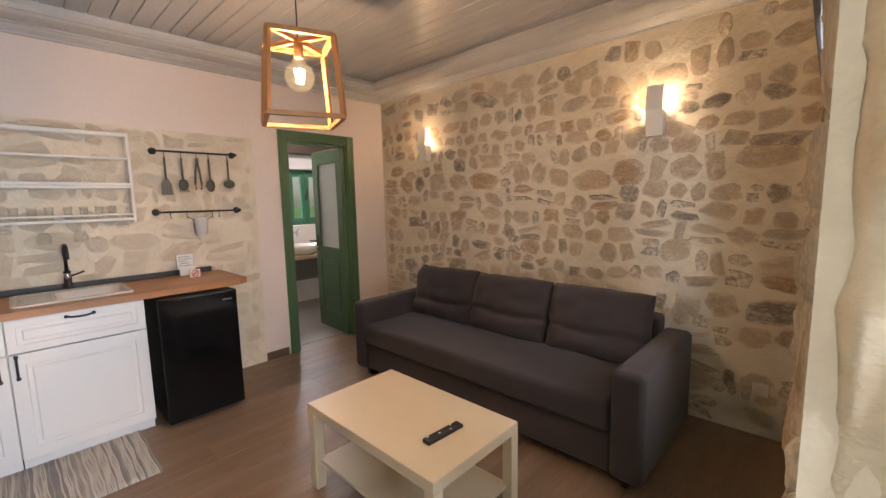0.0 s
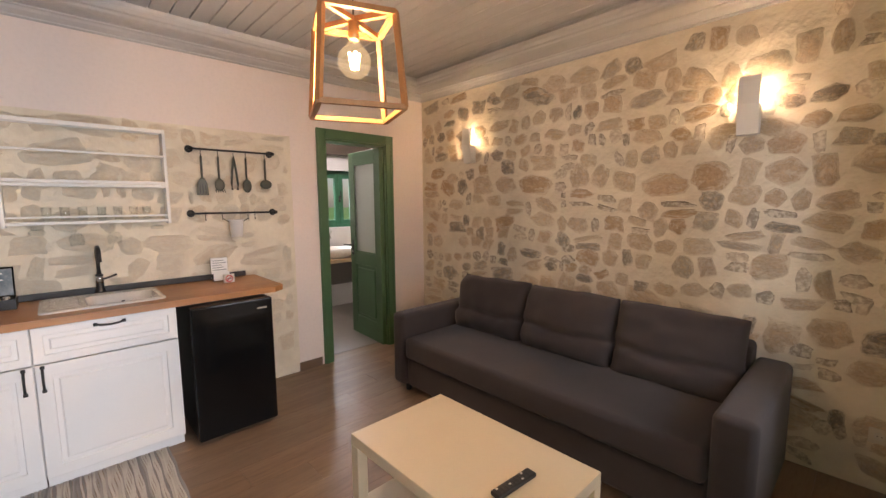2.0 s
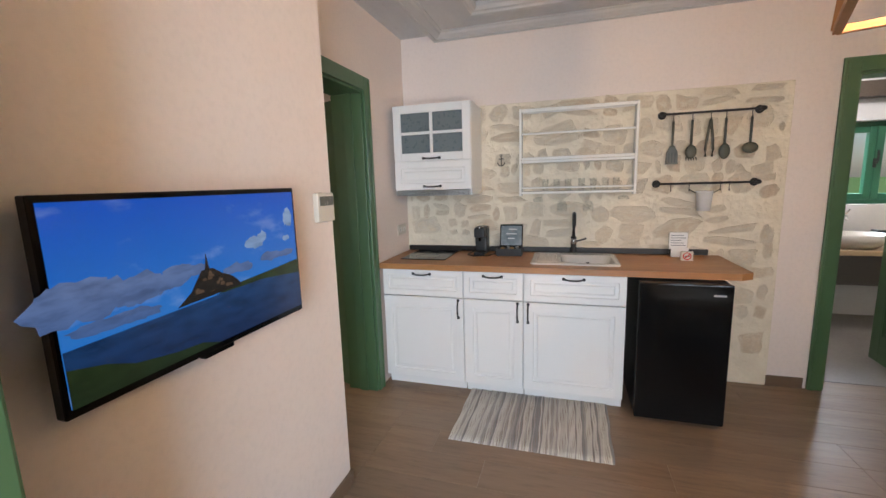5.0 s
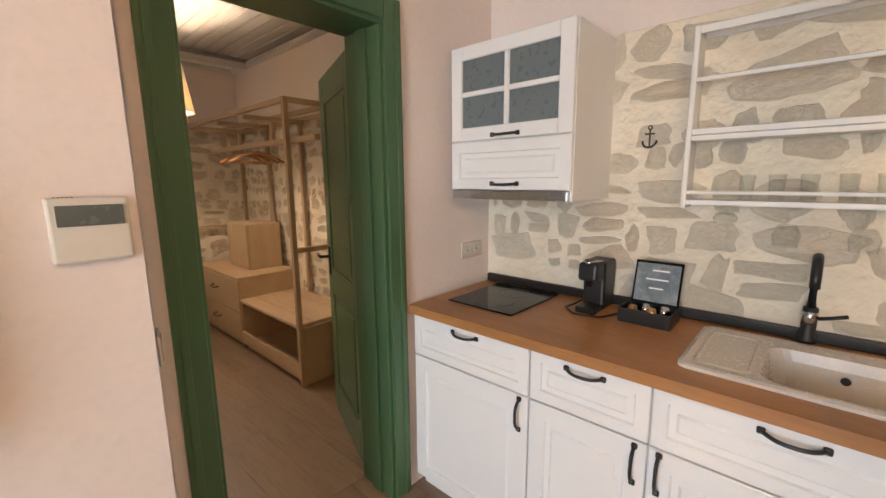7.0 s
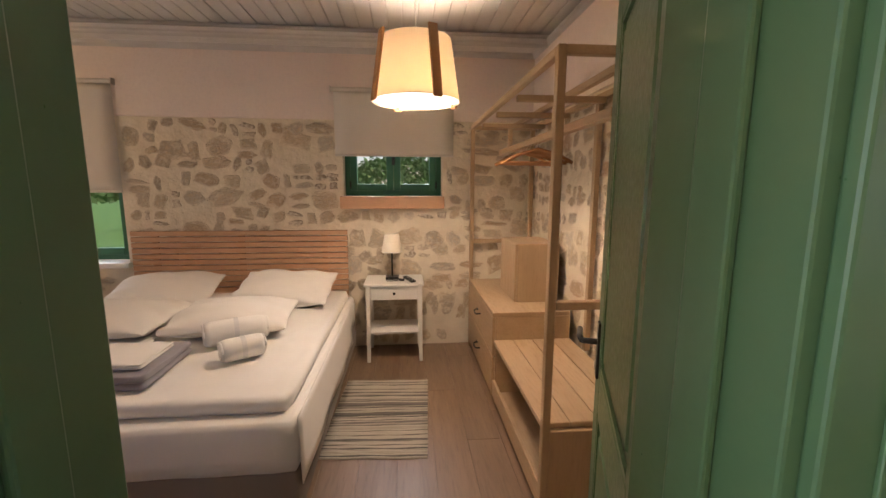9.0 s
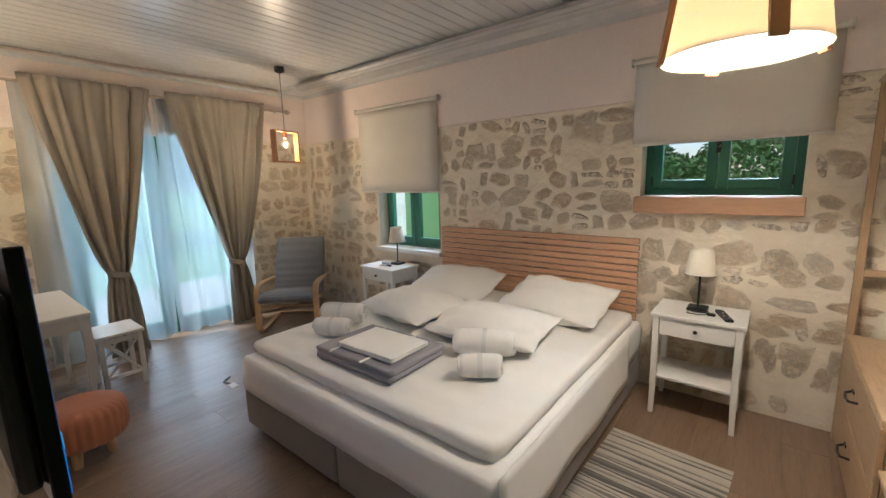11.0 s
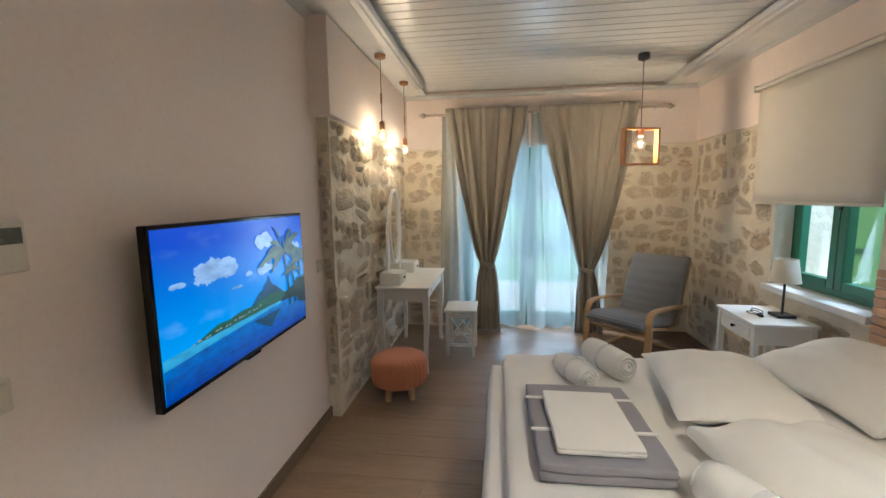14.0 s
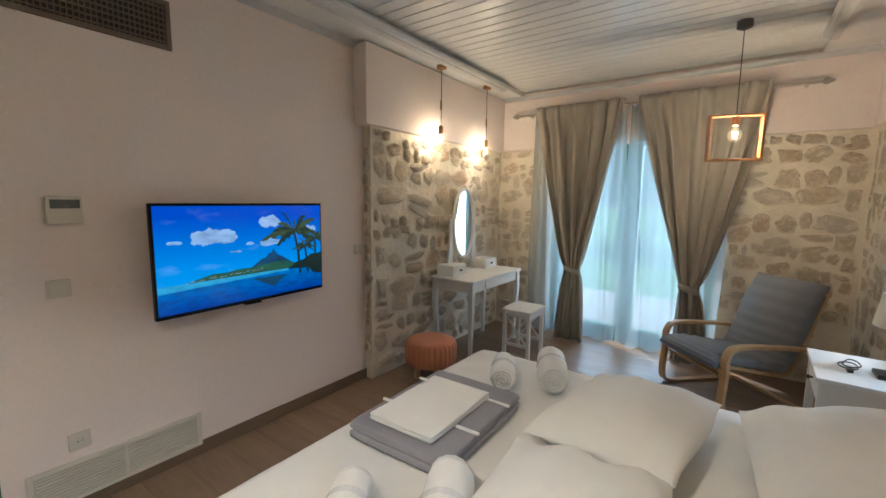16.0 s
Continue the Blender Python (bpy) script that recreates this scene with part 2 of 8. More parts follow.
def clear_glass(name, tint=(1, 1, 1), rough=0.0, share=0.9):
    m = bpy.data.materials.new(name)
    m.use_nodes = True
    n = m.node_tree
    n.nodes.clear()
    out, mx = n.nodes.new("ShaderNodeOutputMaterial"), n.nodes.new("ShaderNodeMixShader")
    tr, gl, fr = n.nodes.new("ShaderNodeBsdfTransparent"), n.nodes.new("ShaderNodeBsdfGlossy"), n.nodes.new("ShaderNodeLayerWeight")
    tr.inputs[0].default_value, gl.inputs["Roughness"].default_value = (*tint, 1), rough
    fr.inputs["Blend"].default_value = 0.5
    pw = n.nodes.new("ShaderNodeMath")
    pw.operation, pw.inputs[1].default_value = "POWER", 3.5
    mr = n.nodes.new("ShaderNodeMapRange")
    mr.inputs[3].default_value, mr.inputs[4].default_value = 0.035, 0.6
    n.links.new(fr.outputs["Facing"], pw.inputs[0])
    n.links.new(pw.outputs[0], mr.inputs[0])
    n.links.new(mr.outputs[0], mx.inputs[0])
    n.links.new(tr.outputs[0], mx.inputs[1])
    n.links.new(gl.outputs[0], mx.inputs[2])
    n.links.new(mx.outputs[0], out.inputs[0])
    return m


GLASS = clear_glass("clear_glass", (0.985, 0.99, 0.985), 0.02)
FILAMENT = glow("glowing_filament", (1.0, 0.62, 0.25), 60.0)
BULB_GLASS = bpy.data.materials.new("lit_bulb_glass")
BULB_GLASS.use_nodes = True
_g = BULB_GLASS.node_tree
_g.nodes.clear()
_go, _gm, _gt, _ge = _g.nodes.new("ShaderNodeOutputMaterial"), _g.nodes.new("ShaderNodeMixShader"), _g.nodes.new("ShaderNodeBsdfTransparent"), _g.nodes.new("ShaderNodeEmission")
_ge.inputs[0].default_value, _ge.inputs[1].default_value = (1.0, 0.72, 0.36, 1), 1.6
_gm.inputs[0].default_value = 0.16
_g.links.new(_gt.outputs[0], _gm.inputs[1])
_g.links.new(_ge.outputs[0], _gm.inputs[2])
_g.links.new(_gm.outputs[0], _go.inputs[0])


# ---- building helpers ----
def blank():
    return bmesh.new()


def box(bm, x0, x1, y0, y1, z0, z1, bevel=0.0, segs=2):
    r = bmesh.ops.create_cube(bm, size=1.0, matrix=Matrix.LocRotScale(((x0 + x1) / 2, (y0 + y1) / 2, (z0 + z1) / 2), None, (abs(x1 - x0), abs(y1 - y0), abs(z1 - z0))))
    if bevel:
        es = {e for v in r["verts"] for e in v.link_edges}
        bmesh.ops.bevel(bm, geom=list(es), offset=bevel, segments=segs, profile=0.5, affect="EDGES")
    return bm


def rod(bm, a, b, r0, r1=None, n=12):
    a, b = Vector(a), Vector(b)
    d = b - a
    m = Matrix.Translation((a + b) / 2) @ d.to_track_quat("Z", "Y").to_matrix().to_4x4()
    bmesh.ops.create_cone(bm, cap_ends=True, segments=n, radius1=r0, radius2=r0 if r1 is None else r1, depth=d.length, matrix=m)
    return bm


def lathe(bm, profile, n=24, centre=(0, 0, 0), close=True):
    """Turns a profile of (radius, height) round the upright axis."""
    cx, cy, cz = centre
    rings = []
    for r, z in profile:
        rings.append([bm.verts.new((cx + r * math.cos(2 * math.pi * k / n), cy + r * math.sin(2 * math.pi * k / n), cz + z)) for k in range(n)])
    for p, q in zip(rings, rings[1:]):
        for k in range(n):
            bm.faces.new((p[k], p[(k + 1) % n], q[(k + 1) % n], q[k]))
    if close:
        bm.faces.new(rings[0][::-1])
        bm.faces.new(rings[-1])
    return bm


def tube(bm, pts, r, n=8):
    """A round bar along a line of points."""
    pts = [Vector(p) for p in pts]
    rings = []
    for i, p in enumerate(pts):
        d = (pts[min(i + 1, len(pts) - 1)] - pts[max(i - 1, 0)]).normalized()
        q = d.to_track_quat("Z", "Y")
        rings.append([bm.verts.new(p + q @ Vector((r * math.cos(2 * math.pi * k / n), r * math.sin(2 * math.pi * k / n), 0))) for k in range(n)])
    for a, b in zip(rings, rings[1:]):
        for k in range(n):
            bm.faces.new((a[k], a[(k + 1) % n], b[(k + 1) % n], b[k]))
    bm.faces.new(rings[0][::-1])
    bm.faces.new(rings[-1])
    return bm


def part(name, bm, mat, parent=None, label="", smooth=False, at=None):
    me = bpy.data.meshes.new(name)
    bmesh.ops.recalc_face_normals(bm, faces=bm.faces)
    bm.to_mesh(me)
    bm.free()
    for mt in (mat if isinstance(mat, (list, tuple)) else [mat]):
        me.materials.append(mt)
    if smooth:
        for p in me.polygons:
            p.use_smooth = True
    ob = new(name, me)
    ob.parent = parent
    if at is not None:
        ob.matrix_basis = at
    if label:
        ob["label"] = label
    return ob


def block(name, dims, mat, parent=None, bevel=0.004, label="", segs=2):
    return part(name, box(blank(), *dims, bevel=bevel, segs=segs), mat, parent, label)


def thing(name, at, label, category, group="", kind=""):
    ob = new(name)
    ob.empty_display_size = 0.1
    ob.matrix_basis = at if isinstance(at, Matrix) else pose(*at)
    return tagged(ob, label, category, group, kind)


def set_piece(name, bm, mat, label, category="", smooth=False):
    return tagged(part(name, bm, mat, smooth=smooth), label, category, kind="structure")


def pierced(axis, face0, face1, u0, u1, z0, z1, holes):
    """A wall slab between two faces, along x or y, with rectangular holes (u0, u1, z0, z1)."""
    bm = blank()
    us = sorted({u0, u1, *[h[0] for h in holes], *[h[1] for h in holes]})
    for a, b in zip(us, us[1:]):
        cuts = sorted([(h[2], h[3]) for h in holes if h[0] <= a + 1e-6 and h[1] >= b - 1e-6])
        z = z0
        for c, d in cuts + [(z1, z1)]:
            if c > z + 1e-6:
                if axis == "x":
                    box(bm, a, b, face0, face1, z, c)
                else:
                    box(bm, face0, face1, a, b, z, c)
            z = d
    bmesh.ops.remove_doubles(bm, verts=bm.verts, dist=1e-5)
    return bm


# ---- the rooms ----
XW, XE, YN = -3.09, 0.60, 3.55           # living room: kitchen wall, entrance wall, stone wall
YTV, YDOOR, XSTEP = -0.215, -0.49, -1.49  # its south side, which steps back beside the bedroom door
BW, BE, BS, BN = -3.19, 2.45, -3.86, -0.71  # bedroom: west, east, south, north
TOP = 2.62

part_floor = set_piece("floor", box(blank(), -6.0, 3.2, -4.5, 4.3, -0.2, -0.006), GROUT, "greyed oak-look plank floor with dark joints", "floor")
wall_north = set_piece("wall_north", box(blank(), XW - 0.16, 1.02, YN, YN + 0.4, 0, 2.9), MORTAR, "rubble stone wall pointed with cream mortar", "wall")
wall_west = set_piece("wall_west", pierced("y", XW - 0.16, XW, YDOOR - 0.01, YN, 0, 2.9, [(2.41, 3.08, 0, 2.04)]), PLASTER, "pinkish white plastered wall behind the kitchen", "wall")
wall_east = set_piece("wall_east", pierced("y", XE, XE + 0.45, 0.0, YN, 0, 2.9, [(0.06, 1.25, 0, 2.12), (1.97, 2.80, 0.80, 2.25)]), MORTAR, "thick rubble stone wall with window and entrance", "wall")
bm = box(blank(), XSTEP, 2.5, BN + 0.001, YTV, 0, 2.9)
for v in bm.verts:
    if v.co.x < 0:
        v.co.x = XSTEP - 0.01 - 0.055 * (YTV - v.co.y) / (YTV - YDOOR)
wall_middle = set_piece("wall_middle", bm, PLASTER, "pinkish white plastered wall between the rooms", "wall")
wall_door = set_piece("wall_door", pierced("x", BN, YDOOR, XW - 0.3, XSTEP, 0, 2.9, [(-2.40, -1.655, 0, 2.05)]), PLASTER, "pinkish white plastered wall with the bedroom doorway", "wall")
wall_pier = set_piece("wall_pier", box(blank(), XE, XE + 0.45, YTV, 0.0, 0, 2.9), PLASTER, "plastered wall beside the entrance door", "wall")
wall_south = set_piece("wall_south", pierced("x", BS - 0.42, BS, BW - 0.3, BE + 0.4, 0, 2.9, [(0.30, 1.17, 0.80, 2.01), (-2.37, -1.51, 1.36, 2.01)]), MORTAR, "stone wall with two small windows behind the bed", "wall")
wall_terrace = set_piece("wall_terrace", pierced("y", BE, BE + 0.4, BS, YTV, 0, 2.9, [(-2.95, -1.42, 0.0, 2.16)]), MORTAR, "stone wall with the french window", "wall")
wall_wardrobe = set_piece("wall_wardrobe", box(blank(), BW - 0.3, BW, BS, BN, 0, 2.9), MORTAR, "rubble stone wall behind the open wardrobe", "wall")


def upper_plaster(name, dims):
    return tagged(block(name, dims, PLASTER, None, 0.004), "white plaster band above the exposed stone", "wall", kind="structure")


upper_plaster("wall_band_south", (BW, BE - 0.022, BS - 0.01, BS + 0.022, 2.012, 2.61))
upper_plaster("wall_band_terrace", (BE - 0.022, BE + 0.01, BS, BN - 0.06, 2.005, 2.61))
upper_plaster("wall_band_wardrobe", (BW - 0.01, BW + 0.022, BS + 0.022, BN, 2.01, 2.61))
wall_niche = set_piece("wall_niche", box(blank(), 0.38, BE, BN - 0.075, BN + 0.01, 0, 1.99), MORTAR, "rough stone facing that stands proud of the plaster", "wall")
upper_plaster("wall_band_niche", (0.29, BE - 0.022, BN - 0.13, BN + 0.01, 1.99, 2.56))


# ceilings: boards with grooves, a lower band round them, mouldings
def ceiling(name, x0, x1, y0, y1, zb, along, band, round_all=True, mat=CEILING):
    bm = blank()
    w = 0.105
    lo, hi = (y0, y1) if along == "x" else (x0, x1)
    k = lo
    while k < hi - 0.01:
        e = min(k + w - 0.006, hi)
        if along == "x":
            box(bm, x0, x1, k, e, zb, zb + 0.02, 0.003, 1)
        else:
            box(bm, k, e, y0, y1, zb, zb + 0.02, 0.003, 1)
        k += w
    box(bm, x0 - 0.1, x1 + 0.1, y0 - 0.1, y1 + 0.1, zb + 0.012, zb + 0.3)
    d = band
    runs = [(x0, x1, y0, y0 + d), (x0, x1, y1 - d, y1)]
    if round_all:
        runs += [(x0, x0 + d, y0 + d, y1 - d), (x1 - d, x1, y0 + d, y1 - d)]
    for a in runs:
        box(bm, *a, zb - 0.045, zb + 0.011)
    return set_piece(name, bm, mat, "grey-white painted board ceiling with mouldings", "ceiling")


def moulding_run(bm, a, b, inward, z, prof):
    """Sweeps a profile of (out, down) steps along a straight run."""
    a, b, n = Vector((*a, z)), Vector((*b, z)), Vector((*inward, 0))
    ra = [bm.verts.new(a + n * o + Vector((0, 0, -d))) for o, d in prof]
    rb = [bm.verts.new(b + n * o + Vector((0, 0, -d))) for o, d in prof]
    for i in range(len(prof)):
        j = (i + 1) % len(prof)
        bm.faces.new((ra[i], ra[j], rb[j], rb[i]))
    bm.faces.new(ra[::-1])
    bm.faces.new(rb)


CORNICE = [(0, 0), (0.085, 0), (0.085, 0.008), (0.07, 0.012), (0.06, 0.025), (0.035, 0.036), (0.02, 0.042), (0.02, 0.05), (0, 0.054)]
STRIP = [(-0.03, 0), (0.055, 0), (0.055, 0.012), (0.04, 0.03), (0.02, 0.034), (0.01, 0.045), (-0.02, 0.05), (-0.03, 0.05)]


def trim_round(name, x0, x1, y0, y1, z, prof):
    bm = blank()
    moulding_run(bm, (x0, y0), (x1, y0), (0, 1), z, prof)
    moulding_run(bm, (x0, y1), (x1, y1), (0, -1), z, prof)
    moulding_run(bm, (x0, y0), (x0, y1), (1, 0), z, prof)
    moulding_run(bm, (x1, y0), (x1, y1), (-1, 0), z, prof)
    return set_piece(name, bm, TRIM_GREY, "grey painted ceiling moulding", "moulding")


ceiling("ceiling_living", XW, XE, YTV, YN, 2.60, "x", 0.36)
ceiling("ceiling_bedroom", BW, BE, BS, BN, 2.62, "y", 0.36, False, CEILING_LIT)
tagged(block("ceiling_recess", (XW, XSTEP, YDOOR - 0.02, YTV, 2.555, 2.9), CEILING, None, 0), "grey-white painted ceiling strip beside the door", "ceiling", kind="structure")
trim_round("trim_1", XW, XE, YTV, YN, 2.555, CORNICE)
trim_round("trim_2", XW + 0.36, XE - 0.36, YTV + 0.36, YN - 0.36, 2.56, STRIP)
trim_round("trim_3", BW + 0.02, BE - 0.02, BS + 0.02, BN, 2.575, [(0, 0), (0.04, 0), (0.03, 0.02), (0.01, 0.035), (0, 0.04)])
bm = blank()
moulding_run(bm, (BW, BN - 0.36), (1.97, BN - 0.36), (0, -1), 2.58, STRIP)
moulding_run(bm, (BW, BS + 0.36), (1.97, BS + 0.36), (0, 1), 2.58, STRIP)
set_piece("trim_4", bm, TRIM_GREY, "grey painted ceiling moulding", "moulding")


# ---- doors, windows, skirting ----
def handle_lever(parent, x, y, z, side, mat=BLACK):
    """A lever handle with its plate on a leaf's face; side is +1 or -1 along y."""
    bm = box(blank(), x - 0.018, x + 0.018, y, y + side * 0.008, z - 0.11, z + 0.06, 0.003)
    h = part("handle_plate", bm, mat, parent)
    bm = rod(blank(), (x, y, z), (x, y + side * 0.05, z), 0.009)
    tube(bm, [(x, y + side * 0.05, z), (x + 0.03, y + side * 0.055, z), (x + 0.12, y + side * 0.05, z - 0.004)], 0.009)
    part("lever", bm, mat, h, smooth=True)
    rodk = rod(blank(), (x, y, z - 0.07), (x, y + side * 0.012, z - 0.07), 0.012)
    part("keyhole", rodk, STEEL, h)


def door_leaf(name, width, height, at, label, glazed=False):
    """A framed leaf, hinge edge at x = 0, thickness along y."""
    d = thing(name, at, label, "door", kind="structure")
    t = 0.042
    st = 0.105
    block("stile", (0, st, -t / 2, t / 2, 0.008, height), GREEN, d, 0.003)
    block("stile", (width - st, width, -t / 2, t / 2, 0.008, height), GREEN, d, 0.003)
    for z0, z1 in ((0.008, 0.2), (0.80, 0.93), (height - 0.13, height)):
        block("rail", (st, width - st, -t / 2, t / 2, z0, z1), GREEN, d, 0.003)
    zones = [(0.2, 0.80, False), (0.93, height - 0.13, glazed)]
    for z0, z1, g in zones:
        if g:
            part("frosted_pane", box(blank(), st, width - st, -0.006, 0.006, z0, z1), FROST, d, "frosted glass pane")
        else:
            bm = box(blank(), st, width - st, -0.010, 0.010, z0, z1)
            box(bm, st + 0.035, width - st - 0.035, -0.019, 0.019, z0 + 0.035, z1 - 0.035, 0.012, 1)
            part("panel", bm, GREEN, d)
        bm = blank()
        for s in (-1, 1):
            for a in ((st, st + 0.014, z0, z1), (width - st - 0.014, width - st, z0, z1), (st, width - st, z0, z0 + 0.014), (st, width - st, z1 - 0.014, z1)):
                box(bm, a[0], a[1], s * 0.012, s * 0.0195, a[2], a[3])
        part("bead", bm, GREEN, d)
    for s in (-1, 1):
        handle_lever(d, width - 0.06, s * t / 2, 1.0, s)
    for z in (0.25, 1.0, height - 0.25):
        part("hinge", rod(blank(), (-0.006, -t / 2 - 0.006, z - 0.05), (-0.006, -t / 2 - 0.006, z + 0.05), 0.008), BLACK, d)
    return d


def door_frame(name, axis, u0, u1, top, f0, f1, label, wide=0.085, faces=()):
    """Lining and architraves on both faces f0 < f1 of a wall; u runs along the axis."""
    d = thing(name, (0, 0, 0), label, "door frame", kind="structure")

    def put(n, a, b, c, e, z0, z1, bev=0.004):
        dims = (a, b, c, e, z0, z1) if axis == "x" else (c, e, a, b, z0, z1)
        block(n, dims, GREEN, d, bev)
    lin = 0.035
    put("lining", u0, u0 + lin, f0, f1, 0, top - lin)
    put("lining", u1 - lin, u1, f0, f1, 0, top - lin)
    put("head_lining", u0, u1, f0, f1, top - lin, top)
    mid = (f0 + f1) / 2
    put("stop", u0 + lin, u0 + lin + 0.012, mid - 0.02, mid + 0.04, 0, top - lin)
    put("stop", u1 - lin - 0.012, u1 - lin, mid - 0.02, mid + 0.04, 0, top - lin)
    for a, b in faces or ((f0 - 0.018, f0), (f1, f1 + 0.018)):
        put("architrave", u0 - wide + 0.02, u0 + 0.02, a, b, 0, top + wide - 0.02)
        put("architrave", u1 - 0.02, u1 + wide - 0.02, a, b, 0, top + wide - 0.02)
        put("head_architrave", u0 + 0.02, u1 - 0.02, a, b, top - 0.02, top + wide - 0.02)
        s = 1 if b > f1 + 0.001 else -1
        o = b if s > 0 else a
        put("bead", u0 - wide + 0.035, u0 - wide + 0.055, min(o, o + s * 0.006), max(o, o + s * 0.006), 0, top + wide - 0.04, 0.002)
        put("bead", u1 + wide - 0.055, u1 + wide - 0.035, min(o, o + s * 0.006), max(o, o + s * 0.006), 0, top + wide - 0.04, 0.002)
    return d


FROST = material("frosted_glass", (0.62, 0.68, 0.66), 0.35)
bsdf(FROST)["Transmission Weight"].default_value = 0.75
FROST_GREY = surface("grey_frosted_glass", (0.13, 0.16, 0.17), (0.15, 0.18, 0.19), 0.3, 2, 40, 0.03)

door_frame("door_frame_1", "y", 2.405, 3.085, 2.045, XW - 0.162, XW + 0.002, "dark green painted frame of the bathroom door")
door_leaf("door_1", 0.66, 2.0, pose(XW - 0.02, 3.03, 0, 0, 0, 176), "green panelled bathroom door with frosted pane, standing open", True)
door_frame("door_frame_2", "x", -2.40, -1.655, 2.06, BN + 0.002, YDOOR + 0.002, "dark green painted frame of the bedroom door", faces=((YDOOR + 0.002, YDOOR + 0.02),))
door_leaf("door_2", 0.70, 2.0, pose(-2.405, BN + 0.01, 0, 0, 0, 249), "dark green panelled bedroom door, standing wide open")

# entrance door, open against the wall
d = thing("door_3", pose(0.57, 0.03, 0, 0, 0, 178), "light green glazed-style entrance door, standing open with keys", "door", kind="structure")
GREEN_LIGHT = surface("sunlit_green_paint", (0.066, 0.128, 0.058), (0.062, 0.121, 0.054), 0.33, 1.2, 60, 0.0, 0.0004)
W3, H3, T3 = 0.79, 2.09, 0.066
block("stile", (0, 0.12, -T3 / 2, T3 / 2, 0.01, H3), GREEN_LIGHT, d, 0.006)
block("stile", (W3 - 0.20, W3, -T3 / 2, T3 / 2, 0.01, H3), GREEN_LIGHT, d, 0.006)
block("rail", (0.12, W3 - 0.20, -T3 / 2, T3 / 2, 0.01, 0.14), GREEN_LIGHT, d, 0.005)
block("rail", (0.12, W3 - 0.20, -T3 / 2, T3 / 2, H3 - 0.13, H3), GREEN_LIGHT, d, 0.005)
block("panel", (0.12, W3 - 0.20, -0.012, 0.012, 0.14, H3 - 0.13), GREEN_LIGHT, d, 0)
for s in (-1, 1):
    bm = blank()
    for u in (0.12, W3 - 0.20):
        tube(bm, [(u, s * 0.014, 0.14), (u, s * 0.014, H3 - 0.13)], 0.014, 10)
        tube(bm, [(u + (0.035 if u < 0.3 else -0.035), s * 0.012, 0.16), (u + (0.035 if u < 0.3 else -0.035), s * 0.012, H3 - 0.15)], 0.007, 8)
    for z in (0.15, H3 - 0.14):
        tube(bm, [(0.12, s * 0.014, z), (W3 - 0.20, s * 0.014, z)], 0.014, 10)
    part("bead", bm, GREEN_LIGHT, d, smooth=True)
part("weather_seal", box(blank(), W3 - 0.058, W3 - 0.050, -T3 / 2 - 0.003, -T3 / 2 + 0.004, 0.01, H3), BLACK, d, "black rubber seal strip")
lock = part("lock_plate", box(blank(), W3 - 0.043, W3 - 0.011, -T3 / 2 - 0.008, -T3 / 2, 0.955, 1.03, 0.007, 3), STEEL, d, "steel lock plate")
part("lock_cylinder", rod(blank(), (W3 - 0.027, -T3 / 2, 1.0), (W3 - 0.027, -T3 / 2 - 0.03, 1.0), 0.011), STEEL, lock)
keys = thing("key_ring", pose(0, 0, 0), "steel door keys hanging in the lock with yellow tag", "keys")
kx, ky, kz = Vector(d.matrix_basis @ Vector((W3 - 0.027, -T3 / 2 - 0.05, 1.0)))
part("key", box(rod(blank(), (kx, ky - 0.02, kz), (kx, ky + 0.004, kz), 0.003), kx - 0.002, kx + 0.002, ky, ky + 0.022, kz - 0.011, kz + 0.011, 0.002), CHROME, keys)
bm = blank()
tube(bm, [(kx, ky + 0.018 + 0.0 * a, kz) if a < 0 else (kx + 0.0, ky + 0.018 + 0.016 * math.sin(a), kz - 0.016 + 0.016 * math.cos(a)) for a in [i * math.pi / 8 for i in range(17)]], 0.0013, 6)
part("ring", bm, CHROME, keys, smooth=True)
part("second_key", box(blank(), kx - 0.0015, kx + 0.0015, ky + 0.012, ky + 0.028, kz - 0.085, kz - 0.032, 0.001), CHROME, keys)
YELLOW = surface("yellow_plastic_tag", (0.75, 0.42, 0.03), (0.7, 0.38, 0.03), 0.4)
part("tag", box(blank(), kx - 0.003, kx + 0.003, ky + 0.006, ky + 0.034, kz - 0.135, kz - 0.085, 0.002), YELLOW, keys, "yellow plastic key tag")
part("entrance_jamb", box(blank(), XE + 0.12, XE + 0.2, 0.06, 0.10, 0, 2.12, 0.004), GREEN_LIGHT, d).matrix_parent_inverse = d.matrix_basis.inverted()
part("entrance_jamb", box(blank(), XE + 0.12, XE + 0.2, 1.21, 1.25, 0, 2.12, 0.004), GREEN_LIGHT, d).matrix_parent_inverse = d.matrix_basis.inverted()


